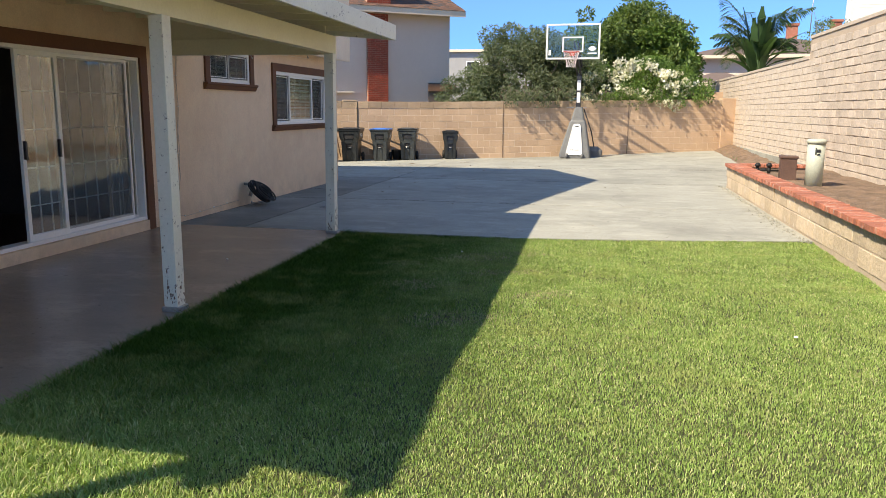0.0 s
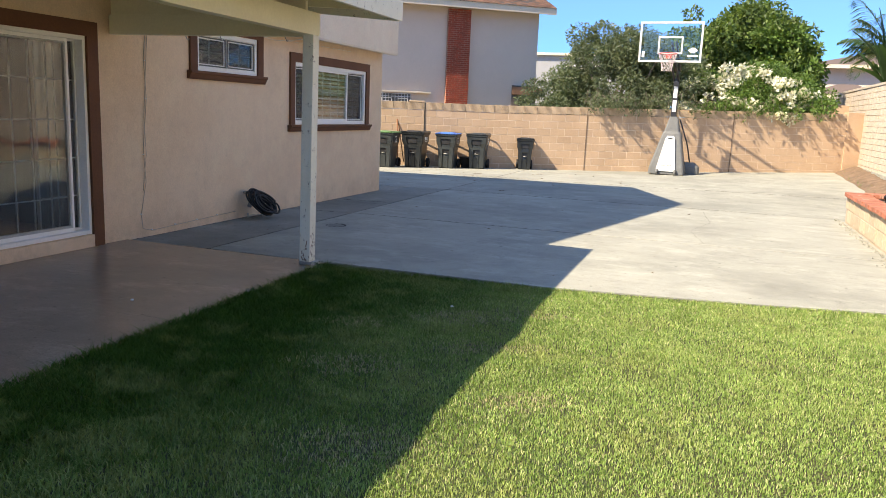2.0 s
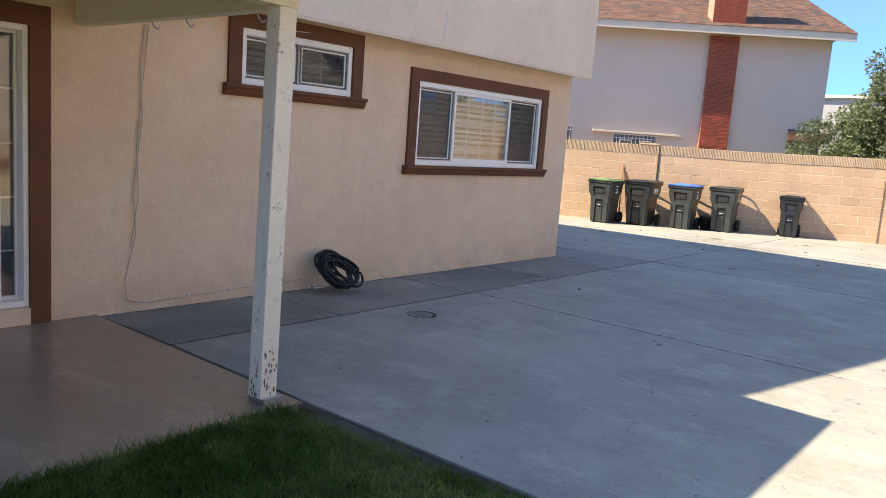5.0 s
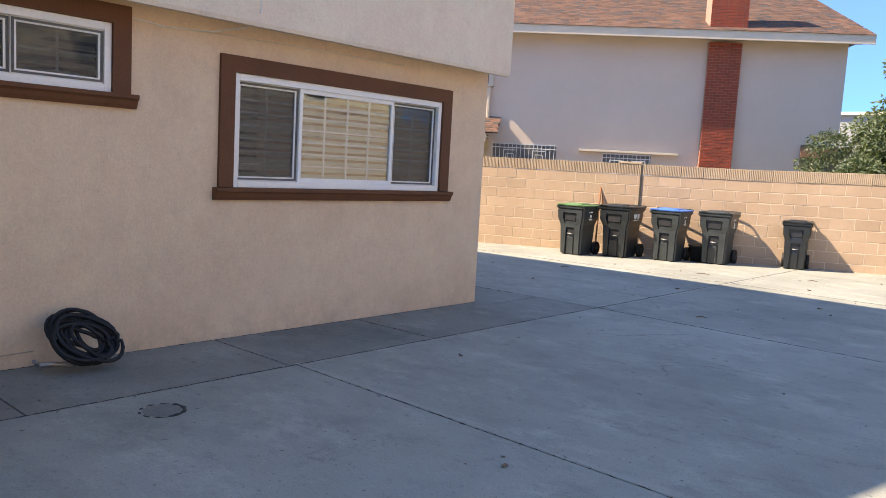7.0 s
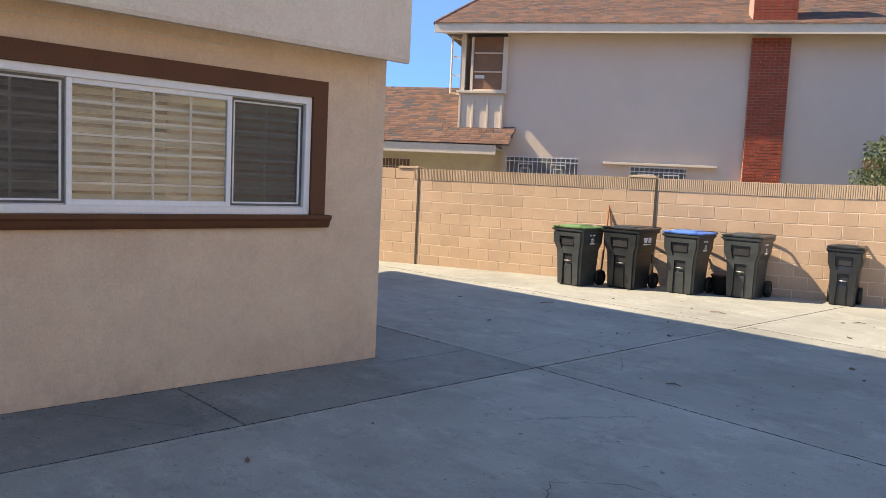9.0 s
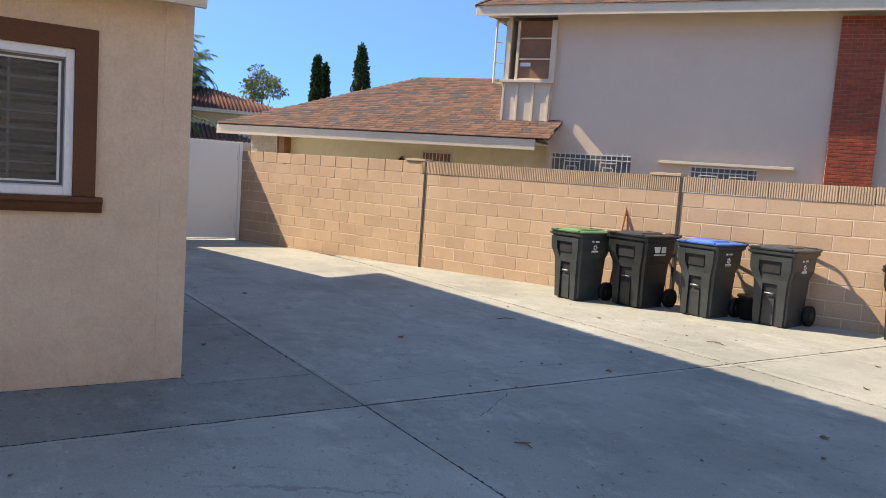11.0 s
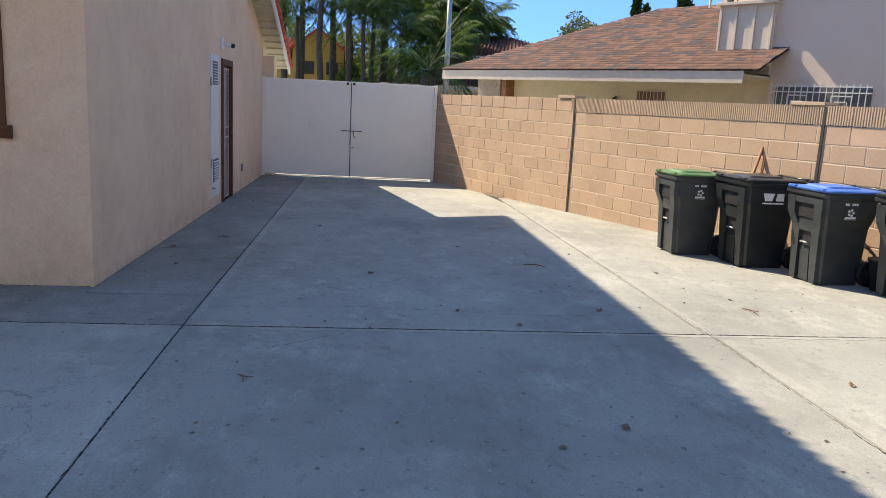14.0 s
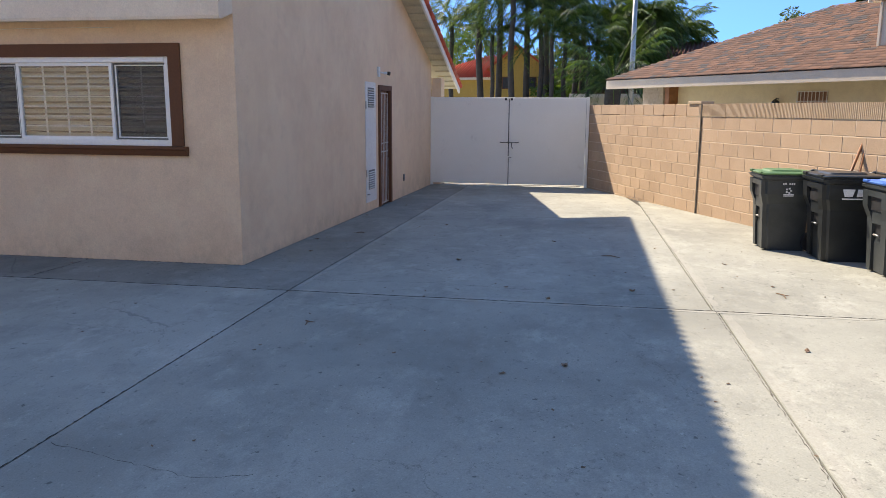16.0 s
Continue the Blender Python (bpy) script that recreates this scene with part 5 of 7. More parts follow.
for q in ((-0.50, 3.14, -0.46, 3.58), (0.08, 3.14, 0.12, 3.58), (-0.46, 3.14, 0.08, 3.18), (-0.46, 3.54, 0.08, 3.58)):
    box(bm, q[0], BYP - 0.004, q[1], q[2], BYP - 0.001, q[3])
part("target_square", bm, M["white_plastic"], pane, "white painted square")
bm = bmesh.new()
prism(bm, [(0.26, 3.23), (0.34, 3.30), (0.42, 3.30), (0.5, 3.23), (0.42, 3.17), (0.34, 3.17)], BYP - 0.004, BYP - 0.001)
box(bm, 0.25, BYP - 0.004, 3.08, 0.51, BYP - 0.001, 3.12)
box(bm, -0.9, BYP - 0.004, 3.05, -0.83, BYP - 0.001, 3.2)
tagged(part("board_mark", bm, M["decal"], pane, "plain white mark"), kind="stuff")
RIMZ, RC = 3.12, (-0.19, BYP - 0.38)
bm = bmesh.new()
ring = [(RC[0] + 0.23 * math.cos(a), RC[1] + 0.23 * math.sin(a), RIMZ) for a in np.linspace(0, 2 * math.pi, 25)]
tube(bm, ring, 0.011, 6)
box(bm, RC[0] - 0.07, BYP - 0.16, RIMZ - 0.1, RC[0] + 0.07, BYP - 0.013, RIMZ + 0.012, 0.01)
part("rim", bm, M["rim_red"], hoop, "red steel rim")
bm = bmesh.new()
levels = [(0.225, 0.0), (0.19, -0.12), (0.15, -0.24), (0.13, -0.36), (0.135, -0.43)]
for k in range(12):
    for s in (1, -1):
        pts = []
        for i, (r, dz) in enumerate(levels):
            a = 2 * math.pi * (k + s * 0.5 * i) / 12
            pts.append((RC[0] + r * math.cos(a), RC[1] + r * math.sin(a), RIMZ - 0.01 + dz))
        tube(bm, pts, 0.005, 4, False)
part("net", bm, M["net"], hoop, "white and red cord net")

# ---- east side: planter, utility boxes ----
EX = 4.3


def small(name, label, category, bm, mat, m=None, group=""):
    t = thing(name, label, category, group, m)
    part("body", bm, mat, t)
    return t


soil = bmesh.new()
rnd = random.Random(4)
gx, gy = np.linspace(2.64, 4.32, 14), np.linspace(-1, 15.94, 90)
vv = [[soil.verts.new((x, y, 0.40 + rnd.uniform(-0.012, 0.012) + 0.03 * noise.noise((x * 2, y * 2, 0)))) for y in gy] for x in gx]
for i in range(len(gx) - 1):
    for j in range(len(gy) - 1):
        soil.faces.new((vv[i][j], vv[i + 1][j], vv[i + 1][j + 1], vv[i][j + 1]))
setting("planter_soil", soil, M["soil"], label="dry bare brown soil in the raised planter")
soil = bmesh.new()
gx, gy = np.linspace(0, 1, 7), np.linspace(16.2, 26.9, 60)
vv = [[soil.verts.new((EX - 0.62 * (1 - x) - 0.05 * noise.noise((y, 0, 0)), y, lie(3.8, y) - 0.02 + 0.22 * x ** 0.8 + (rnd.uniform(-0.015, 0.03) if x > 0 else 0))) for y in gy] for x in gx]
for i in range(len(gx) - 1):
    for j in range(len(gy) - 1):
        soil.faces.new((vv[i][j], vv[i + 1][j], vv[i + 1][j + 1], vv[i][j + 1]))
setting("dirt_bank", soil, M["soil"], label="dry dirt bank with weeds along the wall foot")
stand = thing("utility_pedestal", "pale green round plastic utility pedestal with a printed label", "utility box", m=pose(3.2, 12.55, 0.38))
bm = bmesh.new()
tube(bm, [(0, 0, 0), (0, 0, 0.66)], 0.125, 24)
part("body", bm, M["pale_green"], stand)
bm = bmesh.new()
tube(bm, [(0, 0, 0.66), (0, 0, 0.70), (0, 0, 0.725)], [0.14, 0.14, 0.12], 24)
part("cap", bm, M["pale_green"], stand)
bm = bmesh.new()
for i in range(7):
    box(bm, -0.045, -0.131, 0.50 + i * 0.015, -0.025, -0.124, 0.508 + i * 0.015)
box(bm, -0.02, -0.131, 0.53, 0.03, -0.124, 0.575)
box(bm, -0.012, -0.131, 0.485, 0.025, -0.124, 0.51)
part("label", bm, M["black_metal"], stand, "small dark printed label")
cab = thing("irrigation_box", "dark brown plastic irrigation control box in the planter soil", "utility box", m=pose(3.02, 13.45, 0.38, 0, 0, -6))
part("body", boxed(-0.12, -0.14, 0, 0.12, 0.14, 0.38, 0.008), M["brown_box"], cab)
part("lid", boxed(-0.135, -0.155, 0.381, 0.135, 0.155, 0.42, 0.01), M["brown_box"], cab)
valve = thing("irrigation_valve", "black irrigation valves and pipes in the planter corner", "valve", m=pose(2.95, 14.9, 0.40))
bm = bmesh.new()
tube(bm, [(-0.25, 0, 0.05), (0.25, 0, 0.05)], 0.018)
for x in (-0.12, 0.08):
    tube(bm, [(x, 0, -0.02), (x, 0, 0.12)], 0.03)
part("pipes", bm, M["black_rubber"], valve)
for x in (-0.12, 0.08):
    part("valve_cap", tube(bmesh.new(), [(x, 0, 0.12), (x, 0, 0.16), (x, 0, 0.19)], [0.055, 0.05, 0.02], 12), M["black_rubber"], valve)

# ---- garden hose on the house wall ----
hose = thing("garden_hose", "black garden hose coiled on a wall tap beside the house", "hose", m=pose(HX + 0.12, 10.95, 0.02, 0, 0, 0))
bm = bmesh.new()
rnd = random.Random(2)
pts = []
for i in range(15 * 26):
    a = 2 * math.pi * i / 26
    k = i // 26
    r = (0.20, 0.13, 0.17, 0.10, 0.19, 0.15, 0.21, 0.12, 0.18)[k * 4 % 9] * 0.86 + 0.02 * math.sin(a * 2 + k)
    lean = 0.35
    cy, cz = 0.17 + 0.04 * math.sin(k * 1.7), 0.19 + 0.012 * math.cos(k * 2.1)
    yy, zz = cy + r * math.cos(a) * (1.08 + 0.05 * math.sin(k)) - 0.05 * math.sin(a), cz + r * 0.92 * math.sin(a)
    pts.append((-0.05 + 0.028 * (k % 5) + 0.30 * max(0, 1 - zz / 0.44), yy, zz))
tube(bm, [(x, y * 0.93 + 0.01, z * 0.94 + 0.004) for x, y, z in pts], 0.0135, 7)
part("coil", bm, M["black_rubber"], hose)
bm = bmesh.new()
tube(bm, [(-0.12, 0.16, 0.30), (-0.03, 0.16, 0.30), (0.02, 0.17, 0.27), (0.03, 0.18, 0.2)], 0.022, 10)
tube(bm, [(0.0, 0.10, 0.12), (0.02, 0.14, 0.22), (0.0, 0.16, 0.30)], 0.03, 10)
part("tap", bm, M["steel"], hose, "grey metal wall tap inside the coil")
bm = bmesh.new()
tube(bm, [(0.12, -0.1, 0.03), (0.13, -0.02, 0.03), (0.2, 0.1, 0.02)], [0.02, 0.016, 0.014])
tube(bm, [(0.12, -0.1, 0.03), (0.14, -0.14, 0.07)], 0.012)
part("nozzle", bm, M["steel"], hose, "grey metal spray nozzle")

# cables on the wall
wire = thing("wall_cable", "thin tan cable clipped to the stucco wall", "cable")
bm = bmesh.new()
tube(bm, [(HX + 0.012, 9.27, 2.2), (HX + 0.012, 9.24, 1.9), (HX + 0.018, 9.26, 1.5), (HX + 0.012, 9.2, 0.95), (HX + 0.02, 9.22, 0.6), (HX + 0.014, 9.14, 0.25), (HX + 0.014, 9.16, 0.09), (HX + 0.012, 9.3, 0.05), (HX + 0.012, 10.0, 0.07), (HX + 0.012, 10.9, 0.09)], 0.004, 6)
tube(bm, [(HX + 0.014, 9.30, 2.2), (HX + 0.012, 9.27, 1.85), (HX + 0.014, 9.22, 1.3), (HX + 0.016, 9.24, 0.9), (HX + 0.012, 9.18, 0.5)], 0.003, 6)
part("cable", bm, M["slump"], wire)
for y, z in ((9.25, 1.9), (9.26, 1.5), (9.2, 0.9), (9.14, 0.25), (9.3, 0.06), (9.7, 0.07), (10.1, 0.08), (10.5, 0.09)):
    part("clip", boxed(HX, y - 0.008, z - 0.006, HX + 0.02, y + 0.008, z + 0.006), M["white_paint"], wire)
wire = thing("eave_cable", "thin white cable sagging along the soffit", "cable")
bm = bmesh.new()
tube(bm, [(HX + 0.03, 10.6, 2.36), (HX + 0.02, 11.2, 2.40), (HX + 0.02, 11.8, 2.36), (HX + 0.03, 12.15, 2.38), (HX + 0.2, 12.35, 2.43), (UPX + 0.01, 12.4, 2.55), (UPX + 0.01, 12.42, 2.8)], 0.005, 6)
tube(bm, [(HX + 0.01, 12.15, 2.38), (HX + 0.012, 13.2, 2.40), (HX + 0.012, 14.2, 2.40)], 0.003, 6)
part("cable", bm, M["white_paint"], wire)
cam2 = thing("security_camera", "small white wall camera with a black lens over the side door", "camera", m=pose(-11.35, HY, 2.13))
part("plate", boxed(-0.05 + 0.35, 0, 0.0, 0.05 + 0.35, 0.03, 0.17, 0.005), M["white_paint"], cam2)
bm = bmesh.new()
tube(bm, [(0.3, 0.03, 0.08), (0.2, 0.06, 0.07), (0.10, 0.10, 0.07)], 0.014)
tube(bm, [(0.11, 0.085, 0.075), (0.14, 0.06, 0.075)], 0.022, 12)
part("arm", bm, M["white_paint"], cam2)
bm = bmesh.new()
tube(bm, [(0.10, 0.10, 0.075), (0.085, 0.135, 0.068), (0.08, 0.15, 0.065)], [0.028, 0.036, 0.027], 14)
part("lens_housing", bm, M["black_metal"], cam2)
outlet = small("outlet_box", "grey outlet cover on the side wall", "outlet", boxed(-0.05, 0, 0, 0.05, 0.02, 0.13, 0.004), M["grey_plastic"], pose(-12.9, HY, 0.2))
drain = thing("drain_cover", "round sunken grey drain cover in the concrete", "drain", m=pose(-4.07, 11.1, 0.0))
bm = bmesh.new()
tube(bm, [(0, 0, -0.02), (0, 0, 0.0025)], 0.105, 28)
part("lid", bm, M["concrete_strip"], drain)
# a dark ring paints in the shaded gap round the sunken lid
bm = bmesh.new()
tube(bm, [(0.122 * math.cos(a), 0.122 * math.sin(a), -0.008) for a in np.linspace(0, 2 * math.pi, 29)], [0.010 + 0.004 * math.sin(i * 2.3) + 0.007 * max(0, math.sin(i * 2 * math.pi / 28 + 0.6)) for i in range(29)], 6)
part("ring", bm, M["joint"], drain)

# shovel and pot among the bins
sh = thing("shovel", "old shovel with a red-brown wooden handle leaning on the wall", "shovel", m=pose(-7.86, 21.75, lie(-7.8, 21.8)))
bm = bmesh.new()
tube(bm, [(0.12, 0.05, 0.12), (-0.10, 0.47, 1.30)], 0.017, 8)
tube(bm, [(0.22, 0.25, 0.12), (-0.08, 0.49, 1.24)], 0.015, 8)
part("handle", bm, M["dark_wood"], sh)
bm = bmesh.new()
lofted(bm, [[(-0.18, -0.16, 0.01), (-0.02, -0.16, 0.01), (-0.02, -0.14, 0.0), (-0.18, -0.14, 0.0)], [(-0.2, -0.13, 0.15), (0.0, -0.13, 0.15), (0.0, -0.11, 0.15), (-0.2, -0.11, 0.15)], [(-0.13, -0.09, 0.27), (-0.06, -0.09, 0.27), (-0.06, -0.07, 0.27), (-0.13, -0.07, 0.27)]])
part("blade", bm, M["steel"], sh)
pot = thing("plant_pot", "black plastic plant pot between the wheeled bins", "plant pot", m=pose(-6.03, 22.55, lie(-6.0, 22.5)))
bm = bmesh.new()
tube(bm, [(0, 0, 0), (0, 0, 0.27), (0, 0, 0.275), (0, 0, 0.30)], [0.12, 0.16, 0.175, 0.175], 20)
part("body", bm, M["black_rubber"], pot)

# ---- more of the neighbour's house ----
# the bay with its boarded window
part("bay_wall", boxed(-6.30, 0.52, 2.35, -5.2, 0.62, 3.62), M["eave_paint"], nb, "peeling white board and batten panel")
part("bay_wall", boxed(-6.30, 0.62, 2.35, -6.22, 2.2, EZ + 0.1), M["eave_paint"], nb)
for x in (-6.30, -5.98, -5.62, -5.28):
    part("batten", boxed(x, 0.49, 2.5, x + 0.05, 0.519, 3.60, 0.003), M["eave_paint"], nb)
part("bay_sill", boxed(-6.36, 0.44, 3.62, -5.14, 0.62, 3.68, 0.006), M["eave_paint"], nb, "weathered white sill")
for x in (-6.30, -5.28):
    part("bay_jamb", boxed(x, 0.50, 3.685, x + 0.12, 0.60, EZ, 0.004), M["eave_paint"], nb)
part("bay_window", boxed(-6.05, 0.52, 3.69, -5.99, 0.58, EZ, 0.003), M["eave_paint"], nb)
part("boarding", boxed(-5.985, 0.57, 3.69, -5.285, 0.60, EZ), M["card"], nb, "brown boarding behind the window")
for z in (3.69, 4.12, 4.56):
    part("window_rail", boxed(-5.98, 0.53, z, -5.29, 0.568, z + 0.03, 0.002), M["eave_paint"], nb)
part("paper_label", boxed(-5.95, 0.56, 3.98, -5.72, 0.569, 4.06), M["white_paint"], nb)
open_sash = bmesh.new()
for q in ((-0.62, 0.0, -0.58, 1.35), (-0.04, 0.0, 0.0, 1.35), (-0.58, 0.0, -0.04, 0.04), (-0.58, 1.31, -0.04, 1.35), (-0.58, 0.44, -0.04, 0.46), (-0.58, 0.88, -0.04, 0.9)):
    box(open_sash, q[0], 0, q[1], q[2], 0.03, q[3])
bmesh.ops.transform(open_sash, matrix=pose(-6.22, 1.0, 3.6, 0, 0, 62), verts=open_sash.verts)
part("open_sash", open_sash, M["eave_paint"], nb, "open white casement")
# barred windows behind the block wall
for x0, x1, z0, z1, y in ((-5.1, -3.35, 1.2, 2.14, 0.6), (-2.2, -0.9, 1.2, 2.01, 0.6)):
    wz = part("window_recess", boxed(x0 + 0.04, y - 0.012, z0, x1 - 0.04, y - 0.004, z1), M["grey_plastic"], nb, "grey window pane behind bars")
    bm = bmesh.new()
    for i in range(int((x1 - x0) / 0.11) + 1):
        box(bm, x0 + i * 0.11, y - 0.12, z0, x0 + i * 0.11 + 0.014, y - 0.106, z1 + 0.06)
    for z in (z0 + 0.3, z1 - 0.1, z1):
        box(bm, x0, y - 0.125, z, x1, y - 0.101, z + 0.02)
    for cx in ((x0 * 0.72 + x1 * 0.28), (x0 * 0.28 + x1 * 0.72)):
        for w, h in ((0.17, 0.26), (0.10, 0.16)):
            for q in ((cx - w, z1 - 0.42, cx - w + 0.015, z1 - 0.42 + h), (cx + w, z1 - 0.42, cx + w + 0.015, z1 - 0.42 + h), (cx - w, z1 - 0.42 + h, cx + w, z1 - 0.40 + h)):
                box(bm, q[0], y - 0.13, q[1], q[2], y - 0.112, q[3])
    part("window_bars", bm, M["iron"], nb, "white wrought iron bars")
part("ledge", boxed(-2.8, 0.44, 2.06, -0.28, 0.60, 2.115, 0.004), M["eave_paint"], nb, "white metal ledge")
bm = bmesh.new()
for i in range(9):
    box(bm, -8.3 + i * 0.092, 0.86, 1.3, -8.288 + i * 0.092, 0.872, 2.02)
for z in (1.35, 1.70, 1.80, 2.0):
    box(bm, -8.32, 0.873, z, -7.54, 0.885, z + 0.016)
part("window_bars", bm, M["iron"], nb, "cream iron window bars")
part("window_recess", boxed(-8.28, 0.888, 1.3, -7.56, 0.896, 2.0), M["card"], nb, "brown window behind the bars")
bm = bmesh.new()
tube(bm, [(-8.8, 0.9, 1.86), (-8.8, 0.82, 1.88), (-8.8, 0.80, 1.84)], 0.012, 6)
tube(bm, [(-8.8, 0.80, 1.66), (-8.8, 0.80, 1.69), (-8.8, 0.80, 1.80), (-8.8, 0.80, 1.86)], [0.03, 0.06, 0.085, 0.02], 8)
part("wall_lantern", bm, M["black_metal"], nb, "small black wall lantern")
part("stone_pier", boxed(-13.0, 0.6, -0.3, -12.2, 0.9, LZ + 0.05), M["slump"], nb, "cream stone pier")
part("beam_end", boxed(-12.15, 0.6, 1.3, -12.0, 0.9, LZ), M["dark_wood"], nb, "dark red-brown timber post")
bm = bmesh.new()
r5 = random.Random(5)
for i in range(9):
    x = -13.0
    while x < -12.22:
        w = r5.uniform(0.18, 0.4)
        box(bm, x, 0.575 + r5.uniform(0, 0.02), 1.3 + i * 0.1, min(x + w - 0.012, -12.2), 0.6, 1.388 + i * 0.1)
        x += w
tagged(part("stonework", bm, M["slump"], nb), kind="stuff")
# recess at the corner of the wall, its shade painted as a dark sheet
part("carport_shade", boxed(2.74, 0.55, -0.3, 3.64, 0.598, 2.5), M["dark_room"], nb, "dark flat sheet painted as the shade under a board")
part("board", boxed(2.72, 0.48, 2.18, 3.9, 0.545, 2.45, 0.004), M["card"], nb, "weathered board across the recess")

# bricks of the chimney: courses of stretchers
rnd = random.Random(8)
hb = bmesh.new()
box(hb, 0, 0, 0, 0.188, 0.10, 0.056, 0.003)
half = mesh_of("brick", hb, M["red_brick"])
hb = bmesh.new()
box(hb, 0, 0, 0, 0.088, 0.10, 0.056, 0.003)
quarter = mesh_of("brick_half", hb, M["red_brick"])
wallc = [c for c in nb.children if c.name.startswith("chimney")]
rest = bmesh.new()
z, row = 1.55, 0
while z < EZ - 0.06:
    x = 0.25
    if row % 2:
        o = part("brick", quarter, None, wallc[0])
        o.location = (x, 0.408 + rnd.uniform(-0.003, 0.003), z)
        x += 0.1
    while x < 1.05 - 0.18:
        o = part("brick", half, None, wallc[0])
        o.location = (x, 0.408 + rnd.uniform(-0.003, 0.003), z)
        x += 0.2
    if row % 2:
        o = part("brick", quarter, None, wallc[0])
        o.location = (x, 0.408, z)
    z += 0.068
    row += 1
for z in np.arange(EZ + 0.3, 7.35, 0.068):
    for k, x in enumerate(np.arange(0.2, 1.05, 0.2)):
        box(rest, x, 0.288, z, min(x + 0.188, 1.1), 0.299, z + 0.056)
tagged(part("brickwork", rest, M["red_brick"], wallc[1]), kind="stuff")

# ---- lawn ----
LX0, LX1, LY0, LY1 = -3.01, 2.50, -1.0, 8.93


def lawn_end(x):
    return 8.75 + 0.10 * (x + 3) + 0.11 * np.maximum(0, x)


def lumps(x, y):
    """The lawn's unevenness, which fades out at its edges."""
    fade = np.clip((x + 3.0) / 0.5, 0, 1) * np.clip((8.8 - y) / 0.5, 0, 1)
    return fade * (0.020 * np.sin(2.3 * x + 1.3 * np.sin(1.7 * y)) * np.sin(2.9 * y + 1.1 * np.sin(2.2 * x)) + 0.007 * np.sin(7.3 * x + 2 * np.sin(3.1 * y)) * np.sin(6.1 * y + x))


lawn = thing("lawn", "mown green lawn with dry yellow patches beside the patio", "lawn", kind="stuff")
bm = bmesh.new()
gx, gy = np.linspace(LX0 - 0.02, LX1, 56), np.linspace(0, 1, 100)
vv = [[bm.verts.new((x, y := LY0 + u * (float(lawn_end(x)) - LY0), -0.027 + float(lumps(x, y)))) for u in gy] for x in gx]
for i in range(len(gx) - 1):
    for j in range(len(gy) - 1):
        bm.faces.new((vv[i][j], vv[i + 1][j], vv[i + 1][j + 1], vv[i][j + 1]))
tagged(part("turf", bm, M["turf"], lawn), kind="stuff")


def blades(n, seed):
    r = np.random.default_rng(seed)
    u = r.random(n)
    y = 1.0 + (8.96 - 1.0 + 0.6) * r.random(n)
    x0 = -2.88 - 0.02 * (y - 1.0) * 0.9
    x = x0 + (LX1 - x0) * u
    inside = y < lawn_end(x) + 0.015
    x, y = x[inside], y[inside]
    n = len(x)
    clump = 0.5 + 0.5 * np.sin(x * 5.1 + 1.3 * np.sin(y * 3.7)) * np.sin(y * 4.3 + 1.7 * np.sin(x * 2.9))
    edge = np.exp(-((x + 2.95) / 0.5)) * 0.8 + np.exp(-((lawn_end(x) - y) / 0.12)) * 0.35
    bare = (np.sin(x * 2.3 + 2 + np.sin(y * 1.9)) * np.sin(y * 2.9 + x * 0.7) > 0.80)
    keep = ~(bare & (r.random(n) < 0.03))
    worn = np.zeros(len(x))
    for cx, cy, rx, ry, t in ((-1.25, 7.7, 0.55, 0.10, 0.4), (-0.85, 7.1, 0.55, 0.09, 0.5), (-1.55, 6.4, 0.40, 0.10, 0.3), (-0.75, 8.05, 0.35, 0.07, 0.2), (-0.4, 6.2, 0.35, 0.10, 0.6), (-1.9, 7.2, 0.3, 0.10, 0.0), (-1.0, 5.4, 0.45, 0.12, 0.5)):
        u0, v0 = (x - cx) * math.cos(t) + (y - cy) * math.sin(t), ((y - cy) * math.cos(t) - (x - cx) * math.sin(t)) * 0.5
        q = (u0 / rx) ** 2 + (v0 / ry) ** 2 + 0.35 * np.sin(x * 19) * np.sin(y * 23)
        worn = np.maximum(worn, np.clip(1.0 - q, 0, 1) * (0.55 + 0.45 * np.sin(x * 41 + 3 * np.sin(y * 37))))
    keep &= ~(r.random(len(x)) < worn * 0.15)
    dry = (r.random(len(x)) < worn * 0.85)
    x, y, clump, edge, dry = x[keep], y[keep], clump[keep], edge[keep], dry[keep]
    n = len(x)
    h = (0.0085 + 0.0045 * clump + 0.038 * edge + 0.012 * np.clip(-0.9 - x, 0, 1)) * r.uniform(0.6, 1.35, n) * np.where(dry, 0.75, 1.0)
    w = r.uniform(0.0014, 0.0027, n) * (1 + 0.25 * np.clip(-0.9 - x, 0, 1))
    a, b = r.uniform(0, 2 * np.pi, n), r.uniform(0, 2 * np.pi, n)
    lean = h * r.uniform(0.3, 1.7, n)
    z0 = -0.03 + lumps(x, y)
    dx, dy = np.cos(a) * w, np.sin(a) * w
    lx, ly = np.cos(b) * lean, np.sin(b) * lean
    v = np.empty((n, 5, 3))
    v[:, 0] = np.c_[x - dx, y - dy, z0]
    v[:, 1] = np.c_[x + dx, y + dy, z0]
    v[:, 2] = np.c_[x + dx * 0.8 + lx * 0.35, y + dy * 0.8 + ly * 0.35, z0 + 0.01 + h * 0.6]
    v[:, 3] = np.c_[x - dx * 0.8 + lx * 0.35, y - dy * 0.8 + ly * 0.35, z0 + 0.01 + h * 0.6]
    v[:, 4] = np.c_[x + lx, y + ly, z0 + 0.01 + h]
    k = np.arange(n)[:, None] * 5
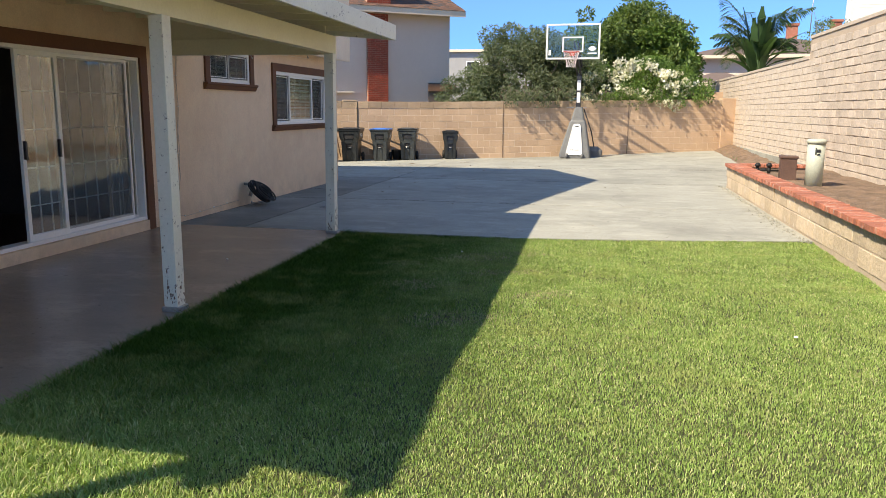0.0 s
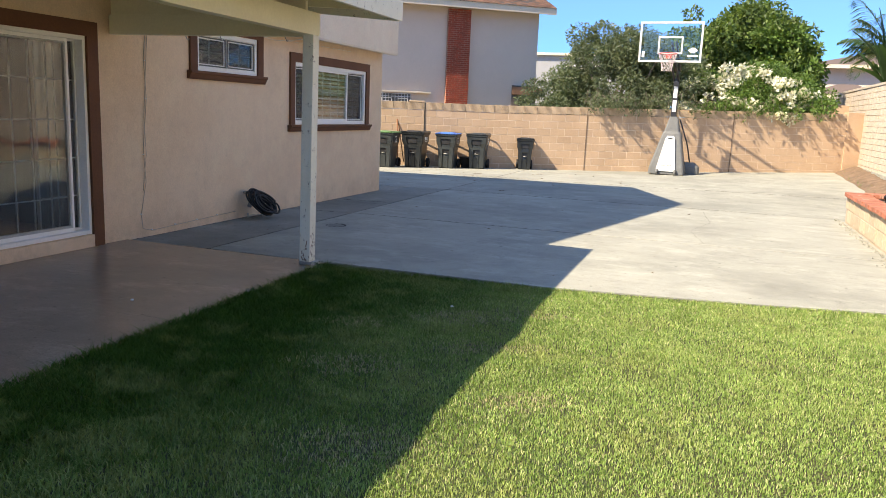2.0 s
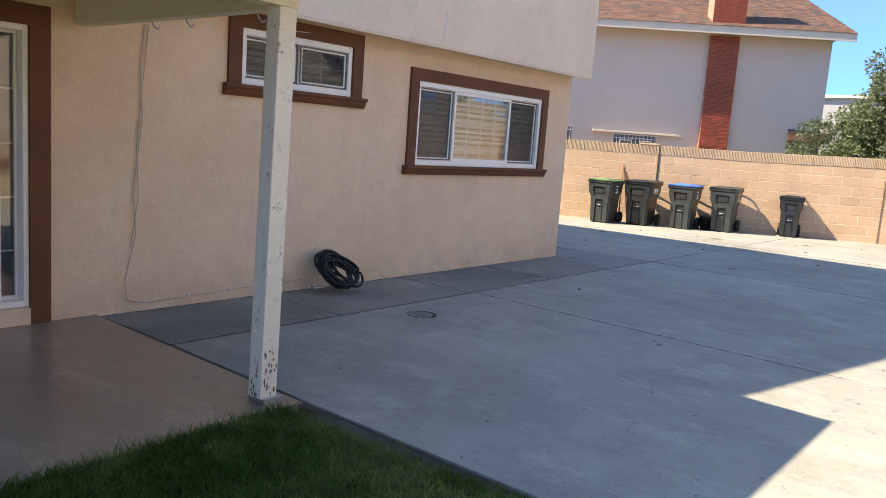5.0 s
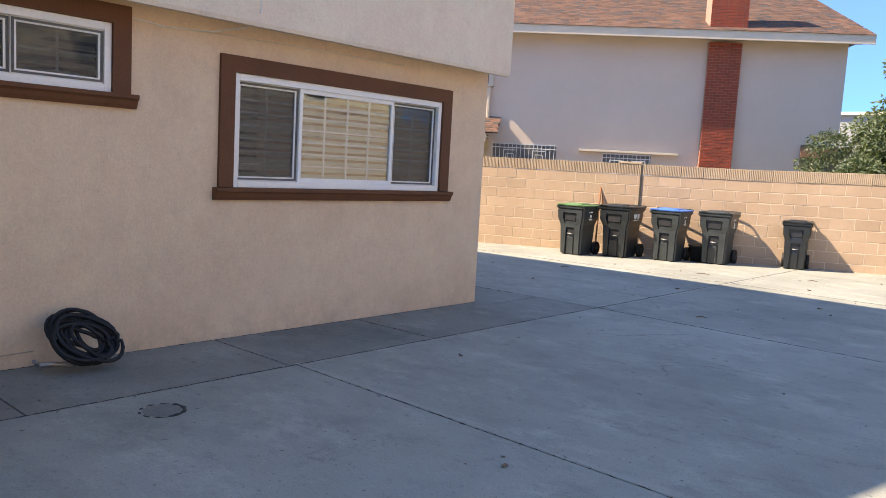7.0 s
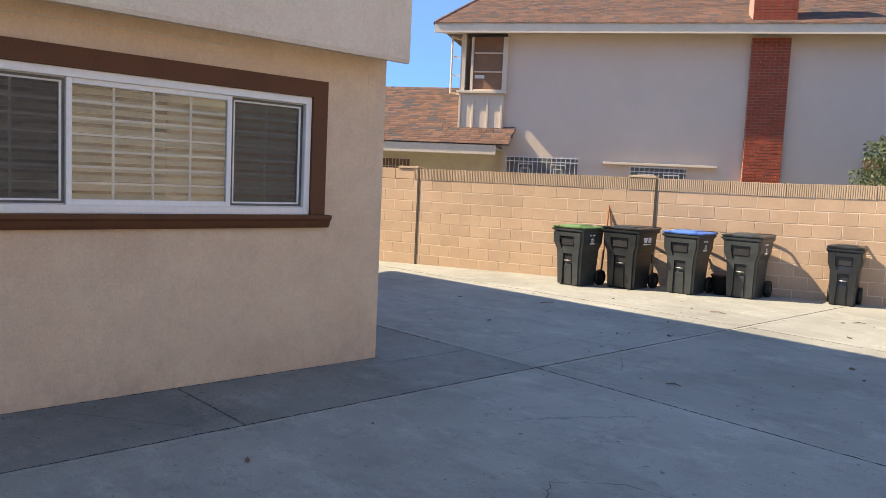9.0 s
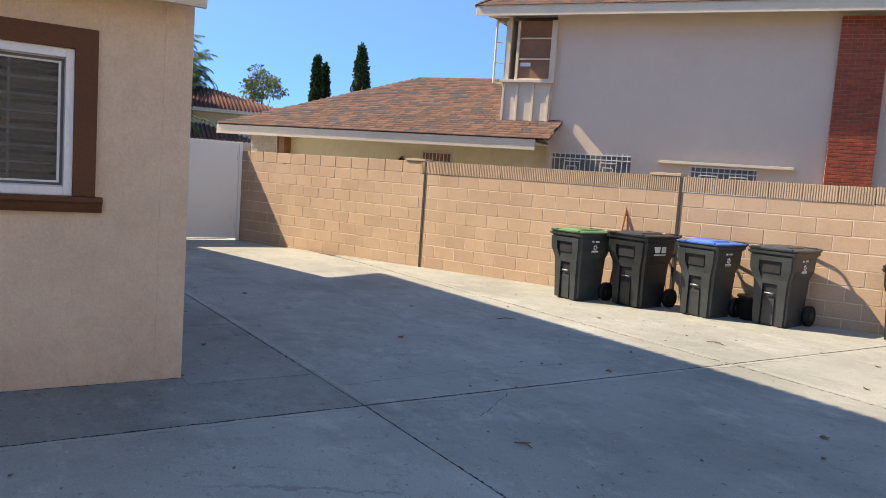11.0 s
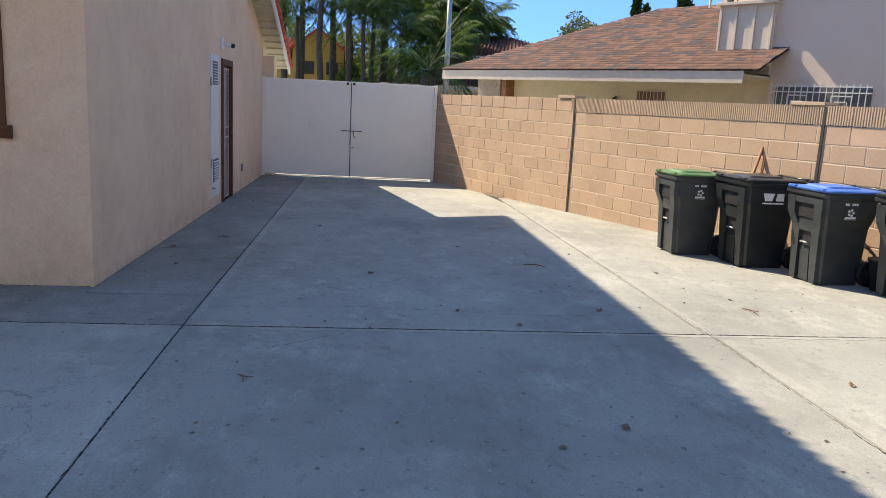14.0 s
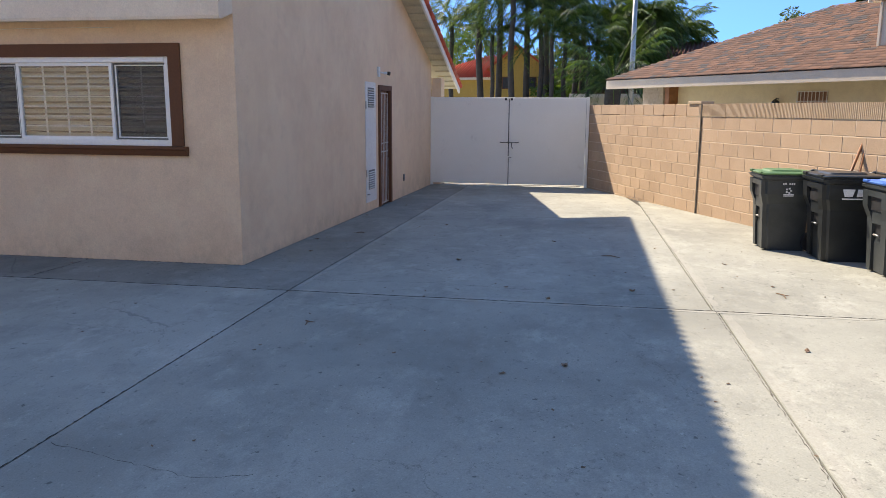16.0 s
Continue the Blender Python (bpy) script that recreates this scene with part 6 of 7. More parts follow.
    f = np.concatenate([k + np.array([[0, 1, 2]]), k + np.array([[0, 2, 3]]), k + np.array([[3, 2, 4]])])
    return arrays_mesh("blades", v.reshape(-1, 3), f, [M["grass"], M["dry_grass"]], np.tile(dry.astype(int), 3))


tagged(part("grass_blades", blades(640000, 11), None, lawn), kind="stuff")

# ---- trees and shrubs ----
def leaves(centres, radii, n, size, seed, aspect=0.5, hang=0.3, squash=0.8):
    """n leaves, each a folded pair of triangles, scattered in the shells of clumps."""
    r = np.random.default_rng(seed)
    c, rad = np.asarray(centres, float), np.asarray(radii, float)
    pick = r.choice(len(c), n, p=rad ** 2 / (rad ** 2).sum())
    d = r.normal(size=(n, 3))
    d /= np.linalg.norm(d, axis=1, keepdims=True)
    p = c[pick] + d * (rad[pick] * (0.55 + 0.5 * r.random(n) ** 0.6))[:, None] * np.array([1, 1, squash])
    axis = d * 0.6 + r.normal(size=(n, 3)) * 0.6
    axis[:, 2] -= hang
    axis /= np.linalg.norm(axis, axis=1, keepdims=True)
    side = np.cross(axis, r.normal(size=(n, 3)))
    side /= np.linalg.norm(side, axis=1, keepdims=True)
    s = (size * r.uniform(0.6, 1.3, n))[:, None]
    v = np.empty((n, 4, 3))
    v[:, 0], v[:, 2] = p, p + axis * s
    v[:, 1] = p + axis * s * 0.45 + side * s * aspect * 0.5
    v[:, 3] = p + axis * s * 0.45 - side * s * aspect * 0.5
    k = np.arange(n)[:, None] * 4
    return v.reshape(-1, 3), k + np.array([[0, 1, 2, 3]])


def crown_clumps(centre, size, n, small, seed, keep=None):
    """Clump centres scattered over an uneven ellipsoid."""
    r = np.random.default_rng(seed)
    out, rad = [], []
    while len(out) < n:
        d = r.normal(size=3)
        d /= np.linalg.norm(d)
        k = r.uniform(0.35, 1.0) ** 0.5
        p = np.array(centre) + d * k * np.array(size) * (1 + 0.20 * math.sin(5 * d[0] + 3 * d[2] + seed) + 0.10 * math.sin(11 * d[0] - 7 * d[2]))
        if keep is None or keep(p):
            out.append(p)
            rad.append(small * r.uniform(0.4, 1.35))
    return out, rad


def tree(name, label, category, base, centre, size, n_clump, small, n_leaf, leaf, mat, seed, trunk=0.14, keep=None, limbs=9, extra=None, aspect=0.5, hang=0.3):
    t = thing(name, label, category, m=pose(base[0], base[1], base[2]))
    o = np.array(base)
    cl, rad = crown_clumps(np.array(centre) - o, size, n_clump, small, seed, (lambda p: keep(p + o)) if keep else None)
    v, f = leaves(cl, rad, n_leaf, leaf, seed, aspect, hang)
    tagged(part("crown", arrays_mesh("crown", v, f, [mat]), None, t), kind="stuff")
    bm = bmesh.new()
    mid = np.array(centre) - o
    fork = mid * np.array([0.6, 0.6, 0.45])
    tube(bm, [(0, 0, -0.1), tuple(fork * 0.5 + [0.05, 0.03, 0]), tuple(fork), tuple(mid)], [trunk * 1.3, trunk, trunk * 0.8, trunk * 0.35], 9)
    rr = random.Random(seed)
    for i in range(limbs):
        e = cl[rr.randrange(len(cl))]
        tube(bm, [tuple(fork), tuple((fork + e) / 2 + [rr.uniform(-.1, .1), rr.uniform(-.1, .1), 0.1]), tuple(e)], [trunk * 0.5, trunk * 0.3, trunk * 0.08], 6)
    part("trunk", bm, M["bark"], t)
    return t


GZ = -0.32
behind = lambda p: p[1] > wall_y(p[0]) + 0.35 or p[2] > 1.75
tree("olive_bush", "tall grey-green leafy bush spilling over the block wall", "bush", (-2.6, 26.3, GZ), (-2.45, 26.7, 2.45), (1.95, 1.4, 1.7), 170, 0.42, 70000, 0.10, M["leaf_grey"], 21, keep=behind, aspect=0.38)
tree("bush", "low grey-green leafy bush behind the block wall", "bush", (-4.6, 26.5, GZ), (-4.5, 26.5, 1.85), (1.0, 1.1, 0.95), 45, 0.33, 17000, 0.09, M["leaf_grey"], 24, keep=behind, aspect=0.38)
tree("shade_tree", "dense dark green broadleaf tree behind the block wall", "tree", (0.9, 31.0, GZ), (0.6, 31.0, 3.6), (2.2, 2.0, 1.85), 130, 0.50, 48000, 0.15, M["leaf_dark"], 22, trunk=0.2)
tree("shade_tree", "fresh green broadleaf tree behind the block wall", "tree", (2.7, 30.6, GZ), (2.15, 30.4, 3.0), (1.35, 1.5, 1.65), 75, 0.45, 26000, 0.15, M["leaf_light"], 25, trunk=0.12)
fl = tree("flowering_shrub", "white-flowered green shrub hanging over the block wall", "bush", (1.0, 27.2, GZ), (1.1, 27.1, 2.15), (2.25, 1.2, 1.0), 110, 0.34, 34000, 0.085, M["leaf_light"], 23, keep=behind)
cl, rad = crown_clumps((0.1, -0.35, 2.45), (2.3, 1.15, 1.0), 260, 0.11, 31, lambda p: p[1] + 27.2 > wall_y(p[0] + 1.0) - 0.25)
v, f = leaves(cl, rad, 9000, 0.085, 31, 0.8, 0.0)
tagged(part("blossom", arrays_mesh("blossom", v, f, [M["petal"]]), None, fl, "white blossoms"), kind="stuff")


def sprays(name, x0, x1, n, seed, mat, reach):
    """Twigs of leaves that lean over the top of the wall to the yard side."""
    r = random.Random(seed)
    t = thing(name, "leafy twigs leaning over the top of the block wall", "branch", m=pose(0, 0, 1.9))
    bm, cl, rad = bmesh.new(), [], []
    for i in range(n):
        x = r.uniform(x0, x1)
        out = reach * r.uniform(0.3, 1.0)
        y = wall_y(x)
        a = (x - 0.12, y + 0.5, r.uniform(-0.1, 0.25))
        b = (x + 0.37 * out * 0.4, y - 0.1, r.uniform(0.0, 0.35))
        c = (x + 0.37 * out + r.uniform(-0.15, 0.15), y - 0.93 * out, r.uniform(-0.28, 0.12))
        tube(bm, [a, b, c], [0.009, 0.006, 0.003], 4)
        for k in np.linspace(0.1, 1, 5):
            cl.append(tuple(np.array(b) * (1 - k) + np.array(c) * k))
            rad.append(0.06)
    v, f = leaves(cl, rad, n * 34, 0.08, seed, 0.4, 0.3)
    part("twigs", bm, M["bark"], t)
    tagged(part("leaves", arrays_mesh("leaves", v, f, [mat]), None, t), kind="stuff")


sprays("overhanging_branches", -3.1, -0.3, 48, 5, M["leaf_grey"], 0.38)
sprays("overhanging_branches", -0.3, 3.1, 40, 6, M["leaf_light"], 0.36)


def frond_arrays(length, droop, n, leaf, seed, up=0.6, width=0.045, vee=0.5):
    """One feather frond from the origin, outward along +x."""
    r = np.random.default_rng(seed)
    s = np.linspace(0.08, 1, n)
    px, pz = length * s * (1 - 0.18 * droop * s), length * (up * s - droop * s ** 2)
    verts, faces = [], []
    for i in range(n):
        l = leaf * (math.sin(math.pi * min(1, 0.12 + 0.86 * s[i])) ** 0.6) * r.uniform(0.8, 1.1)
        for side in (-1, 1):
            k = len(verts)
            fwd = 0.45 + 0.5 * s[i]
            dz = vee * r.uniform(0.2, 1.0) - 0.5
            p0 = np.array([px[i], 0, pz[i]])
            d = np.array([fwd, side, dz])
            d /= np.linalg.norm(d)
            mid = p0 + d * l * 0.55
            tip = mid + (d + np.array([0, 0, -0.55])) * l * 0.45
            w = np.array([width * 0.5, 0, 0])
            verts += [p0 - w * 0.5, p0 + w * 0.5, mid + w, mid - w, tip]
            faces += [(k, k + 1, k + 2, k + 3), (k + 3, k + 2, k + 4, k + 4)]
    quads = [f for f in faces if f[2] != f[3]]
    for i in range(n - 1):
        k = len(verts)
        for j in (i, i + 1):
            ww = 0.025 * (1.1 - s[j])
            verts += [np.array([px[j], -ww, pz[j]]), np.array([px[j], ww, pz[j]])]
        quads.append((k, k + 1, k + 3, k + 2))
    tri = [(f[0], f[1], f[2]) for f in quads] + [(f[0], f[2], f[3]) for f in quads] + [(f[0], f[1], f[2]) for f in faces if f[2] == f[3]]
    return np.array(verts), np.array(tri)


def palm(name, label, m, height, trunk, length, fronds, leaf, seed, mat, droop=0.9, dense=34, group=""):
    t = thing(name, label, "palm tree", group, m)
    r = random.Random(seed)
    V, F, k = [], [], 0
    for i in range(fronds):
        up = r.uniform(-0.15, 1.5)
        v, f = frond_arrays(length * r.uniform(0.8, 1.1), droop * r.uniform(0.7, 1.2), dense, leaf, seed + i, up)
        a = 2.399 * i + r.uniform(-0.3, 0.3)
        c, s = math.cos(a), math.sin(a)
        v = np.c_[v[:, 0] * c - v[:, 1] * s, v[:, 0] * s + v[:, 1] * c, v[:, 2] + height]
        V.append(v), F.append(f + k)
        k += len(v)
    tagged(part("fronds", arrays_mesh("fronds", np.concatenate(V), np.concatenate(F), [mat]), None, t), kind="stuff")
    bm = bmesh.new()
    n = max(6, int(height / 0.5))
    tube(bm, [(0.03 * math.sin(i * 0.7), 0.03 * math.cos(i), height * i / n) for i in range(n + 1)], [trunk * (1.25 - 0.35 * i / n + (0.06 if i % 2 else 0)) for i in range(n + 1)], 10)
    part("trunk", bm, M["palm_bark"], t)
    return t


def at_az(cx, cy, az, d):
    """A place at a distance and a direction (degrees from -x toward +y) from a point."""
    return (cx - d * math.cos(radians(az)), cy + d * math.sin(radians(az)))


queen = palm("palm_tree", "tall feathery queen palm beyond the white gate", pose(*at_az(1.9, 18.9, -6.5, 40), GZ), 5.6, 0.10, 2.5, 20, 0.72, 100, M["palm_leaf"], droop=1.05, dense=40, group="palms beyond the gate")
rnd = random.Random(9)
for az, d, k in ((-9.5, 47, 1.25), (-5.1, 37, 1.3), (-4.0, 42, 1.45), (-3.0, 39, 1.2), (-2.2, 36, 0.95), (-1.3, 41, 1.1), (-0.5, 44, 1.35), (0.4, 36, 0.85), (1.0, 44, 1.2), (1.9, 40, 1.05), (3.0, 46, 1.15), (-7.4, 41, 1.5), (-6.0, 46, 1.6), (4.3, 49, 1.15), (5.4, 52, 1.1), (6.6, 54, 1.1), (-2.6, 50, 1.7), (0.0, 52, 1.7)):
    x, y = at_az(1.9, 18.9, az, d)
    m = pose(x, y, GZ, 0, 0, rnd.uniform(0, 360)) @ Matrix.Diagonal((1, 1, 1, 1))
    c = copy_thing(queen, m)
    c.scale = (k, k, k)
date = palm("palm_tree", "stout date palm with arching dark fronds beyond the gate", pose(*at_az(1.9, 18.9, 2.2, 33), GZ), 3.1, 0.32, 2.9, 34, 0.5, 300, M["palm_leaf"], droop=0.75, dense=36)
for az, d, h in ((4.6, 41, 6.6), (6.4, 45, 6.2), (3.4, 38, 4.6)):
    x, y = at_az(1.9, 18.9, az, d)
    palm("palm_tree", "tall date palm with a dense dark crown beyond the gate", pose(x, y, GZ, 0, 0, 40 * az), h, 0.3, 2.3, 80, 0.55, 300 + int(10 * az), M["palm_leaf"], droop=0.95, dense=34)
for az, d, c, s, mat, sd in ((-8.3, 62, 5.0, (4.0, 3.0, 3.6), "leaf_light", 41), (-1.0, 57, 3.6, (5.0, 3, 3.2), "leaf_dark", 42), (5.0, 50, 4.5, (4.2, 3, 3.2), "leaf_dark", 43), (-2.0, 54, 2.0, (5.5, 2, 1.9), "leaf_light", 44)):
    x, y = at_az(1.9, 18.9, az, d)
    tree("far_tree", "leafy green tree far beyond the gate", "tree", (x, y, GZ), (x, y, c), s, 90, 0.7, 11000, 0.26, M[mat], sd, trunk=0.2)
x, y = at_az(0.26, 15.98, 17.0, 60)
tree("far_tree", "small open-crowned tree far off", "tree", (x, y, GZ), (x, y, 7.2), (1.5, 1.5, 1.1), 30, 0.4, 1800, 0.25, M["leaf_grey"], 45, trunk=0.12)


def cypress(az, d, top, w, seed):
    x, y = at_az(0.26, 15.98, az, d)
    t = thing("cypress_tree", "slim dark cypress far behind the low roof", "tree", "far cypresses", pose(x, y, GZ))
    r = random.Random(seed)
    cl, rad = [], []
    for i in range(110):
        s = i / 110
        ww = w * math.sin(math.pi * (0.12 + 0.86 * s)) ** 0.7
        a = r.uniform(0, 6.3)
        cl.append((ww * 0.55 * math.cos(a), ww * 0.55 * math.sin(a), 1 + (top - 1) * s)), rad.append(0.16 + 0.32 * ww)
    v, f = leaves(cl, rad, 18000, 0.22, seed, 0.5, -0.8, 1.4)
    tagged(part("crown", arrays_mesh("crown", v, f, [M["cypress_leaf"]]), None, t), kind="stuff")
    bm = bmesh.new()
    tube(bm, [(0, 0, 0), (0, 0, top * 0.9)], [0.15, 0.03])
    part("trunk", bm, M["bark"], t)


cypress(20.8, 60, 10.0, 0.45, 51)
cypress(21.4, 61, 9.6, 0.40, 52)
cypress(24.0, 60, 11.2, 0.75, 53)

# bird of paradise and palm behind the slump wall
bop = thing("bird_of_paradise_plant", "giant bird of paradise with broad torn leaves behind the side wall", "plant", m=pose(5.4, 30.0, GZ))
rnd = random.Random(12)
for i in range(24):
    a = 2.4 * i
    tilt = rnd.uniform(0.05, 1.25)
    L = rnd.uniform(1.25, 1.85)
    base_h = rnd.uniform(2.7, 3.5)
    bm = bmesh.new()
    rows = []
    for k in range(9):
        s = k / 8
        w = (0.13 if k % 2 else 0.17) * math.sin(math.pi * (0.08 + 0.88 * s)) ** 0.6
        x = L * (s * math.sin(tilt) + 0.35 * s * s * math.sin(tilt))
        z = L * (s * math.cos(tilt) - 0.3 * s * s * tilt)
        rows.append([bm.verts.new((x, -w, z + 0.09 * w / 0.27)), bm.verts.new((x, 0, z)), bm.verts.new((x, w, z + 0.09 * w / 0.27))])
    for p, q in zip(rows, rows[1:]):
        for j in (0, 1):
            bm.faces.new((p[j], p[j + 1], q[j + 1], q[j]))
    tube(bm, [(-0.25 * tilt, 0, 1.9 - base_h), (-0.1 * tilt, 0, -0.4), (0, 0, 0)], [0.05, 0.035, 0.025], 6)
    bmesh.ops.transform(bm, matrix=pose(0.25 * math.cos(a), 0.25 * math.sin(a), base_h + 0.35, 0, 0, math.degrees(a)), verts=bm.verts)
    part("leaf", bm, M["paddle_leaf"], bop)
bm = bmesh.new()
for i in range(6):
    a = i * 1.05
    tube(bm, [(0.15 * math.cos(a), 0.15 * math.sin(a), 0), (0.3 * math.cos(a), 0.3 * math.sin(a), 2.2), (0.35 * math.cos(a), 0.35 * math.sin(a), 3.2)], [0.13, 0.11, 0.08])
part("stems", bm, M["bark"], bop)
palm("palm_tree", "young feather palm behind the side wall", pose(5.5, 31.2, GZ), 4.3, 0.16, 1.9, 24, 0.6, 500, M["paddle_leaf"], droop=0.55, dense=46)
tree("dry_bush", "thin brown-green shrub behind the side wall", "bush", (7.3, 28.5, GZ), (7.3, 28.5, 3.9), (0.9, 0.8, 0.75), 30, 0.22, 2500, 0.08, M["banana_leaf"], 61)

# ---- far buildings ----
def far_house(name, label, m, w, d, h, rise, wall, roof, overhang=0.5, windows=(), hip=True):
    t = thing(name, label, "house", m=m, kind="structure")
    part("wall", boxed(-w / 2, 0, 0, w / 2, d, h), M[wall], t)
    part("eave_board", boxed(-w / 2 - overhang, -overhang, h - 0.02, w / 2 + overhang, -overhang + 0.05, h + 0.16), M["eave_paint"], t)
    part("soffit", boxed(-w / 2 - overhang, -overhang + 0.05, h + 0.001, w / 2 + overhang, d + overhang, h + 0.10), M["deck"], t)
    bm = bmesh.new()
    a, b, c, e = -w / 2 - overhang, w / 2 + overhang, -overhang, d + overhang
    mid = (c + e) / 2
    ins = min((e - c) / 2, (b - a) / 2) * 0.95 if hip else 0.0
    v = [bm.verts.new(p) for p in ((a, c, h + .14), (b, c, h + .14), (b, e, h + .14), (a, e, h + .14), (a + ins, mid, h + rise), (b - ins, mid, h + rise))]
    for q in ((0, 1, 5, 4), (1, 2, 5), (2, 3, 4, 5), (3, 0, 4), (3, 2, 1, 0)):
        bm.faces.new([v[i] for i in q])
    rf = part("roof", bm, M[roof], t)
    if roof.startswith("clay"):
        bm = bmesh.new()
        n = int((b - a) / 0.19)
        for i in range(n):
            x = a + 0.1 + i * 0.19
            top = min(1.0, (x - a) / max(ins, 0.01), (b - x) / max(ins, 0.01)) if hip else 1.0
            if top > 0.05:
                tube(bm, [(x, c - 0.03, h + .17), (x, c + (mid - c) * top, h + .17 + (rise - .14) * top)], 0.045, 6)
        tagged(part("roof_tiles", bm, M[roof], rf), kind="stuff")
    for x0, x1, z0, z1 in windows:
        wd = part("window", boxed(x0, -0.02, z0, x1, 0.03, z1), M["vinyl"], t)
        part("pane", boxed(x0 + 0.07, -0.035, z0 + 0.07, x1 - 0.07, -0.021, z1 - 0.07), M["black_metal"], wd)
    return t


far_house("far_building", "long flat-roofed building, shade put into its grey wall colour, with a white roof edge far behind the garden", pose(-9.8, 60, GZ, 0, 0, 0), 9, 8, 6.2, 0.25, "stucco_shaded", "shingle_grey", 0.3, [(-0.7, 0.4, 4.6, 5.5), (0.9, 2.2, 4.6, 5.5)], hip=False)
far_house("far_house", "white two-storey house with a grey-brown hip roof", pose(9.6, 46, GZ, 0, 0, -6), 9.5, 8, 4.75, 1.35, "stucco_far", "shingle_grey", 0.6, [(-1.6, -0.4, 3.3, 4.3), (-0.3, 1.0, 3.3, 4.3), (2.6, 4.2, 3.3, 4.3)])
far_house("far_house", "small white house side with a dark porch", pose(6.0, 43.5, GZ, 0, 0, -6), 3.0, 2.4, 3.2, 0.7, "stucco_far", "shingle_grey", 0.4, [])
for x, y, z in ((11.0, 51, 6.6), (13.7, 52, 6.9)):
    ch = thing("far_chimney", "red brick chimney on a far roof", "chimney", "far chimneys", pose(x, y, 4.6))
    part("stack", boxed(-0.28, -0.3, 0, 0.28, 0.3, z - 4.6, 0.02), M["cap_brick"], ch)
    part("cap", boxed(-0.34, -0.36, z - 4.6, 0.34, 0.36, z - 4.45, 0.02), M["cap_brick"], ch)
far_house("east_house", "pink-cream stucco two-storey house beyond the side wall, mirrored in the window panes", pose(10.8, 17.0, GZ, 0, 0, -90), 26, 8, 6.2, 1.5, "stucco_cream", "shingle", 0.3, [(-9.5, -7.9, 3.9, 5.0), (-2.2, -0.6, 3.9, 5.0), (6.8, 8.0, 4.0, 4.9)], hip=False)
bm = bmesh.new()
white_st = thing("white_chimney", "white painted brick chimney behind the side wall", "chimney", m=pose(8.95, 30.5, GZ))
part("stack", boxed(-0.5, -0.4, 0, 0.6, 0.5, 7.6), M["white_paint"], white_st)
for i in range(40):
    box(bm, -0.51, -0.412, 4.0 + i * 0.09, 0.61, -0.401, 4.075 + i * 0.09)
tagged(part("brickwork", bm, M["white_paint"], white_st), kind="stuff")
ant = thing("roof_antenna", "thin grey television antenna on a mast", "antenna", m=pose(10.6, 45.0, 5.5))
bm = bmesh.new()
tube(bm, [(0, 0, 0), (0.05, 0, 2.4)], 0.025, 6)
tube(bm, [(-0.5, 0, 2.35), (1.0, 0, 2.4)], 0.02, 6)
for k in range(5):
    tube(bm, [(-0.4 + k * 0.3, -0.4, 2.37), (-0.4 + k * 0.3, 0.4, 2.37)], 0.012, 4)
tube(bm, [(0, 0, 1.6), (0.45, 0, 0.2)], 0.012, 4)
part("mast", bm, M["steel"], ant)
x, y = at_az(0.26, 15.98, 12.3, 40)
far_house("far_house", "brown two-storey house with a red-brown clay tile roof", pose(x, y, GZ, 0, 0, 80), 7.6, 7, 4.1, 1.45, "stucco_cream", "clay", 0.8, [])
x, y = at_az(0.26, 15.98, 10.0, 36)
far_house("far_house", "low wing with a clay tile roof", pose(x, y, GZ, 0, 0, 80), 6.5, 4, 2.5, 0.9, "stucco_cream", "clay", 0.6, [])
x, y = at_az(0.6, 17.5, -3.3, 50)
yel = thing("far_house", "ochre yellow gabled house front with a red tile roof beyond the gate", "house", m=pose(x, y, GZ, 0, 0, 90), kind="structure")
G0 = -GZ
bm = bmesh.new()
prism(bm, [(-1.5, 0), (1.7, 0), (1.7, 4.4 + G0), (0.1, 5.62 + G0), (-1.5, 4.4 + G0)], 0.0, 5.0, "y")
part("wall", bm, M["yellow_stucco"], yel)
for sgn in (-1, 1):
    bm = bmesh.new()
    q = [(0.1, 5.63 + G0), (0.1 + sgn * 2.0, 4.1 + G0), (0.1 + sgn * 2.0, 4.24 + G0), (0.1, 5.78 + G0)]
    prism(bm, q, -0.4, 5.2, "y")
    part("roof", bm, M["clay_red"], yel)
for wx in (-0.9, 0.6):
    wd = part("window", boxed(wx, -0.03, 2.9 + G0, wx + 0.75, 0.03, 3.7 + G0), M["brown_trim"], yel)
    part("pane", boxed(wx + 0.06, -0.04, 2.96 + G0, wx + 0.69, -0.031, 3.64 + G0), M["black_metal"], wd)
x, y = at_az(0.6, 17.5, 0.2, 62)
far_house("far_house", "grey two-storey house glimpsed between the palms", pose(x, y, GZ, 0, 0, 90), 5, 6, 4.6, 1.0, "stucco_far", "shingle_grey", 0.5, [(-1.8, -0.9, 3.0, 4.0), (0.4, 1.3, 3.0, 4.0)])
x, y = at_az(1.9, 18.9, -7.6, 54)
far_house("far_house", "yellow house with a bright red tile roof beyond the gate", pose(x, y, GZ, 0, 0, 80), 8, 8, 3.9, 1.9, "yellow_stucco", "clay_red", 0.6, [(1.6, 2.6, 2.2, 3.2), (2.9, 3.7, 2.2, 3.2)])
lp = thing("street_lamp", "tall grey concrete street lamp post", "street lamp", m=pose(-31.0, 20.9, GZ))
bm = bmesh.new()
tube(bm, [(0, 0, 0), (0, 0, 7.6)], [0.13, 0.085], 12)
part("post", bm, M["steel"], lp)
bm = bmesh.new()
tube(bm, [(0, 0, 7.4), (0.0, -0.5, 7.8), (0, -1.4, 7.85)], 0.035)
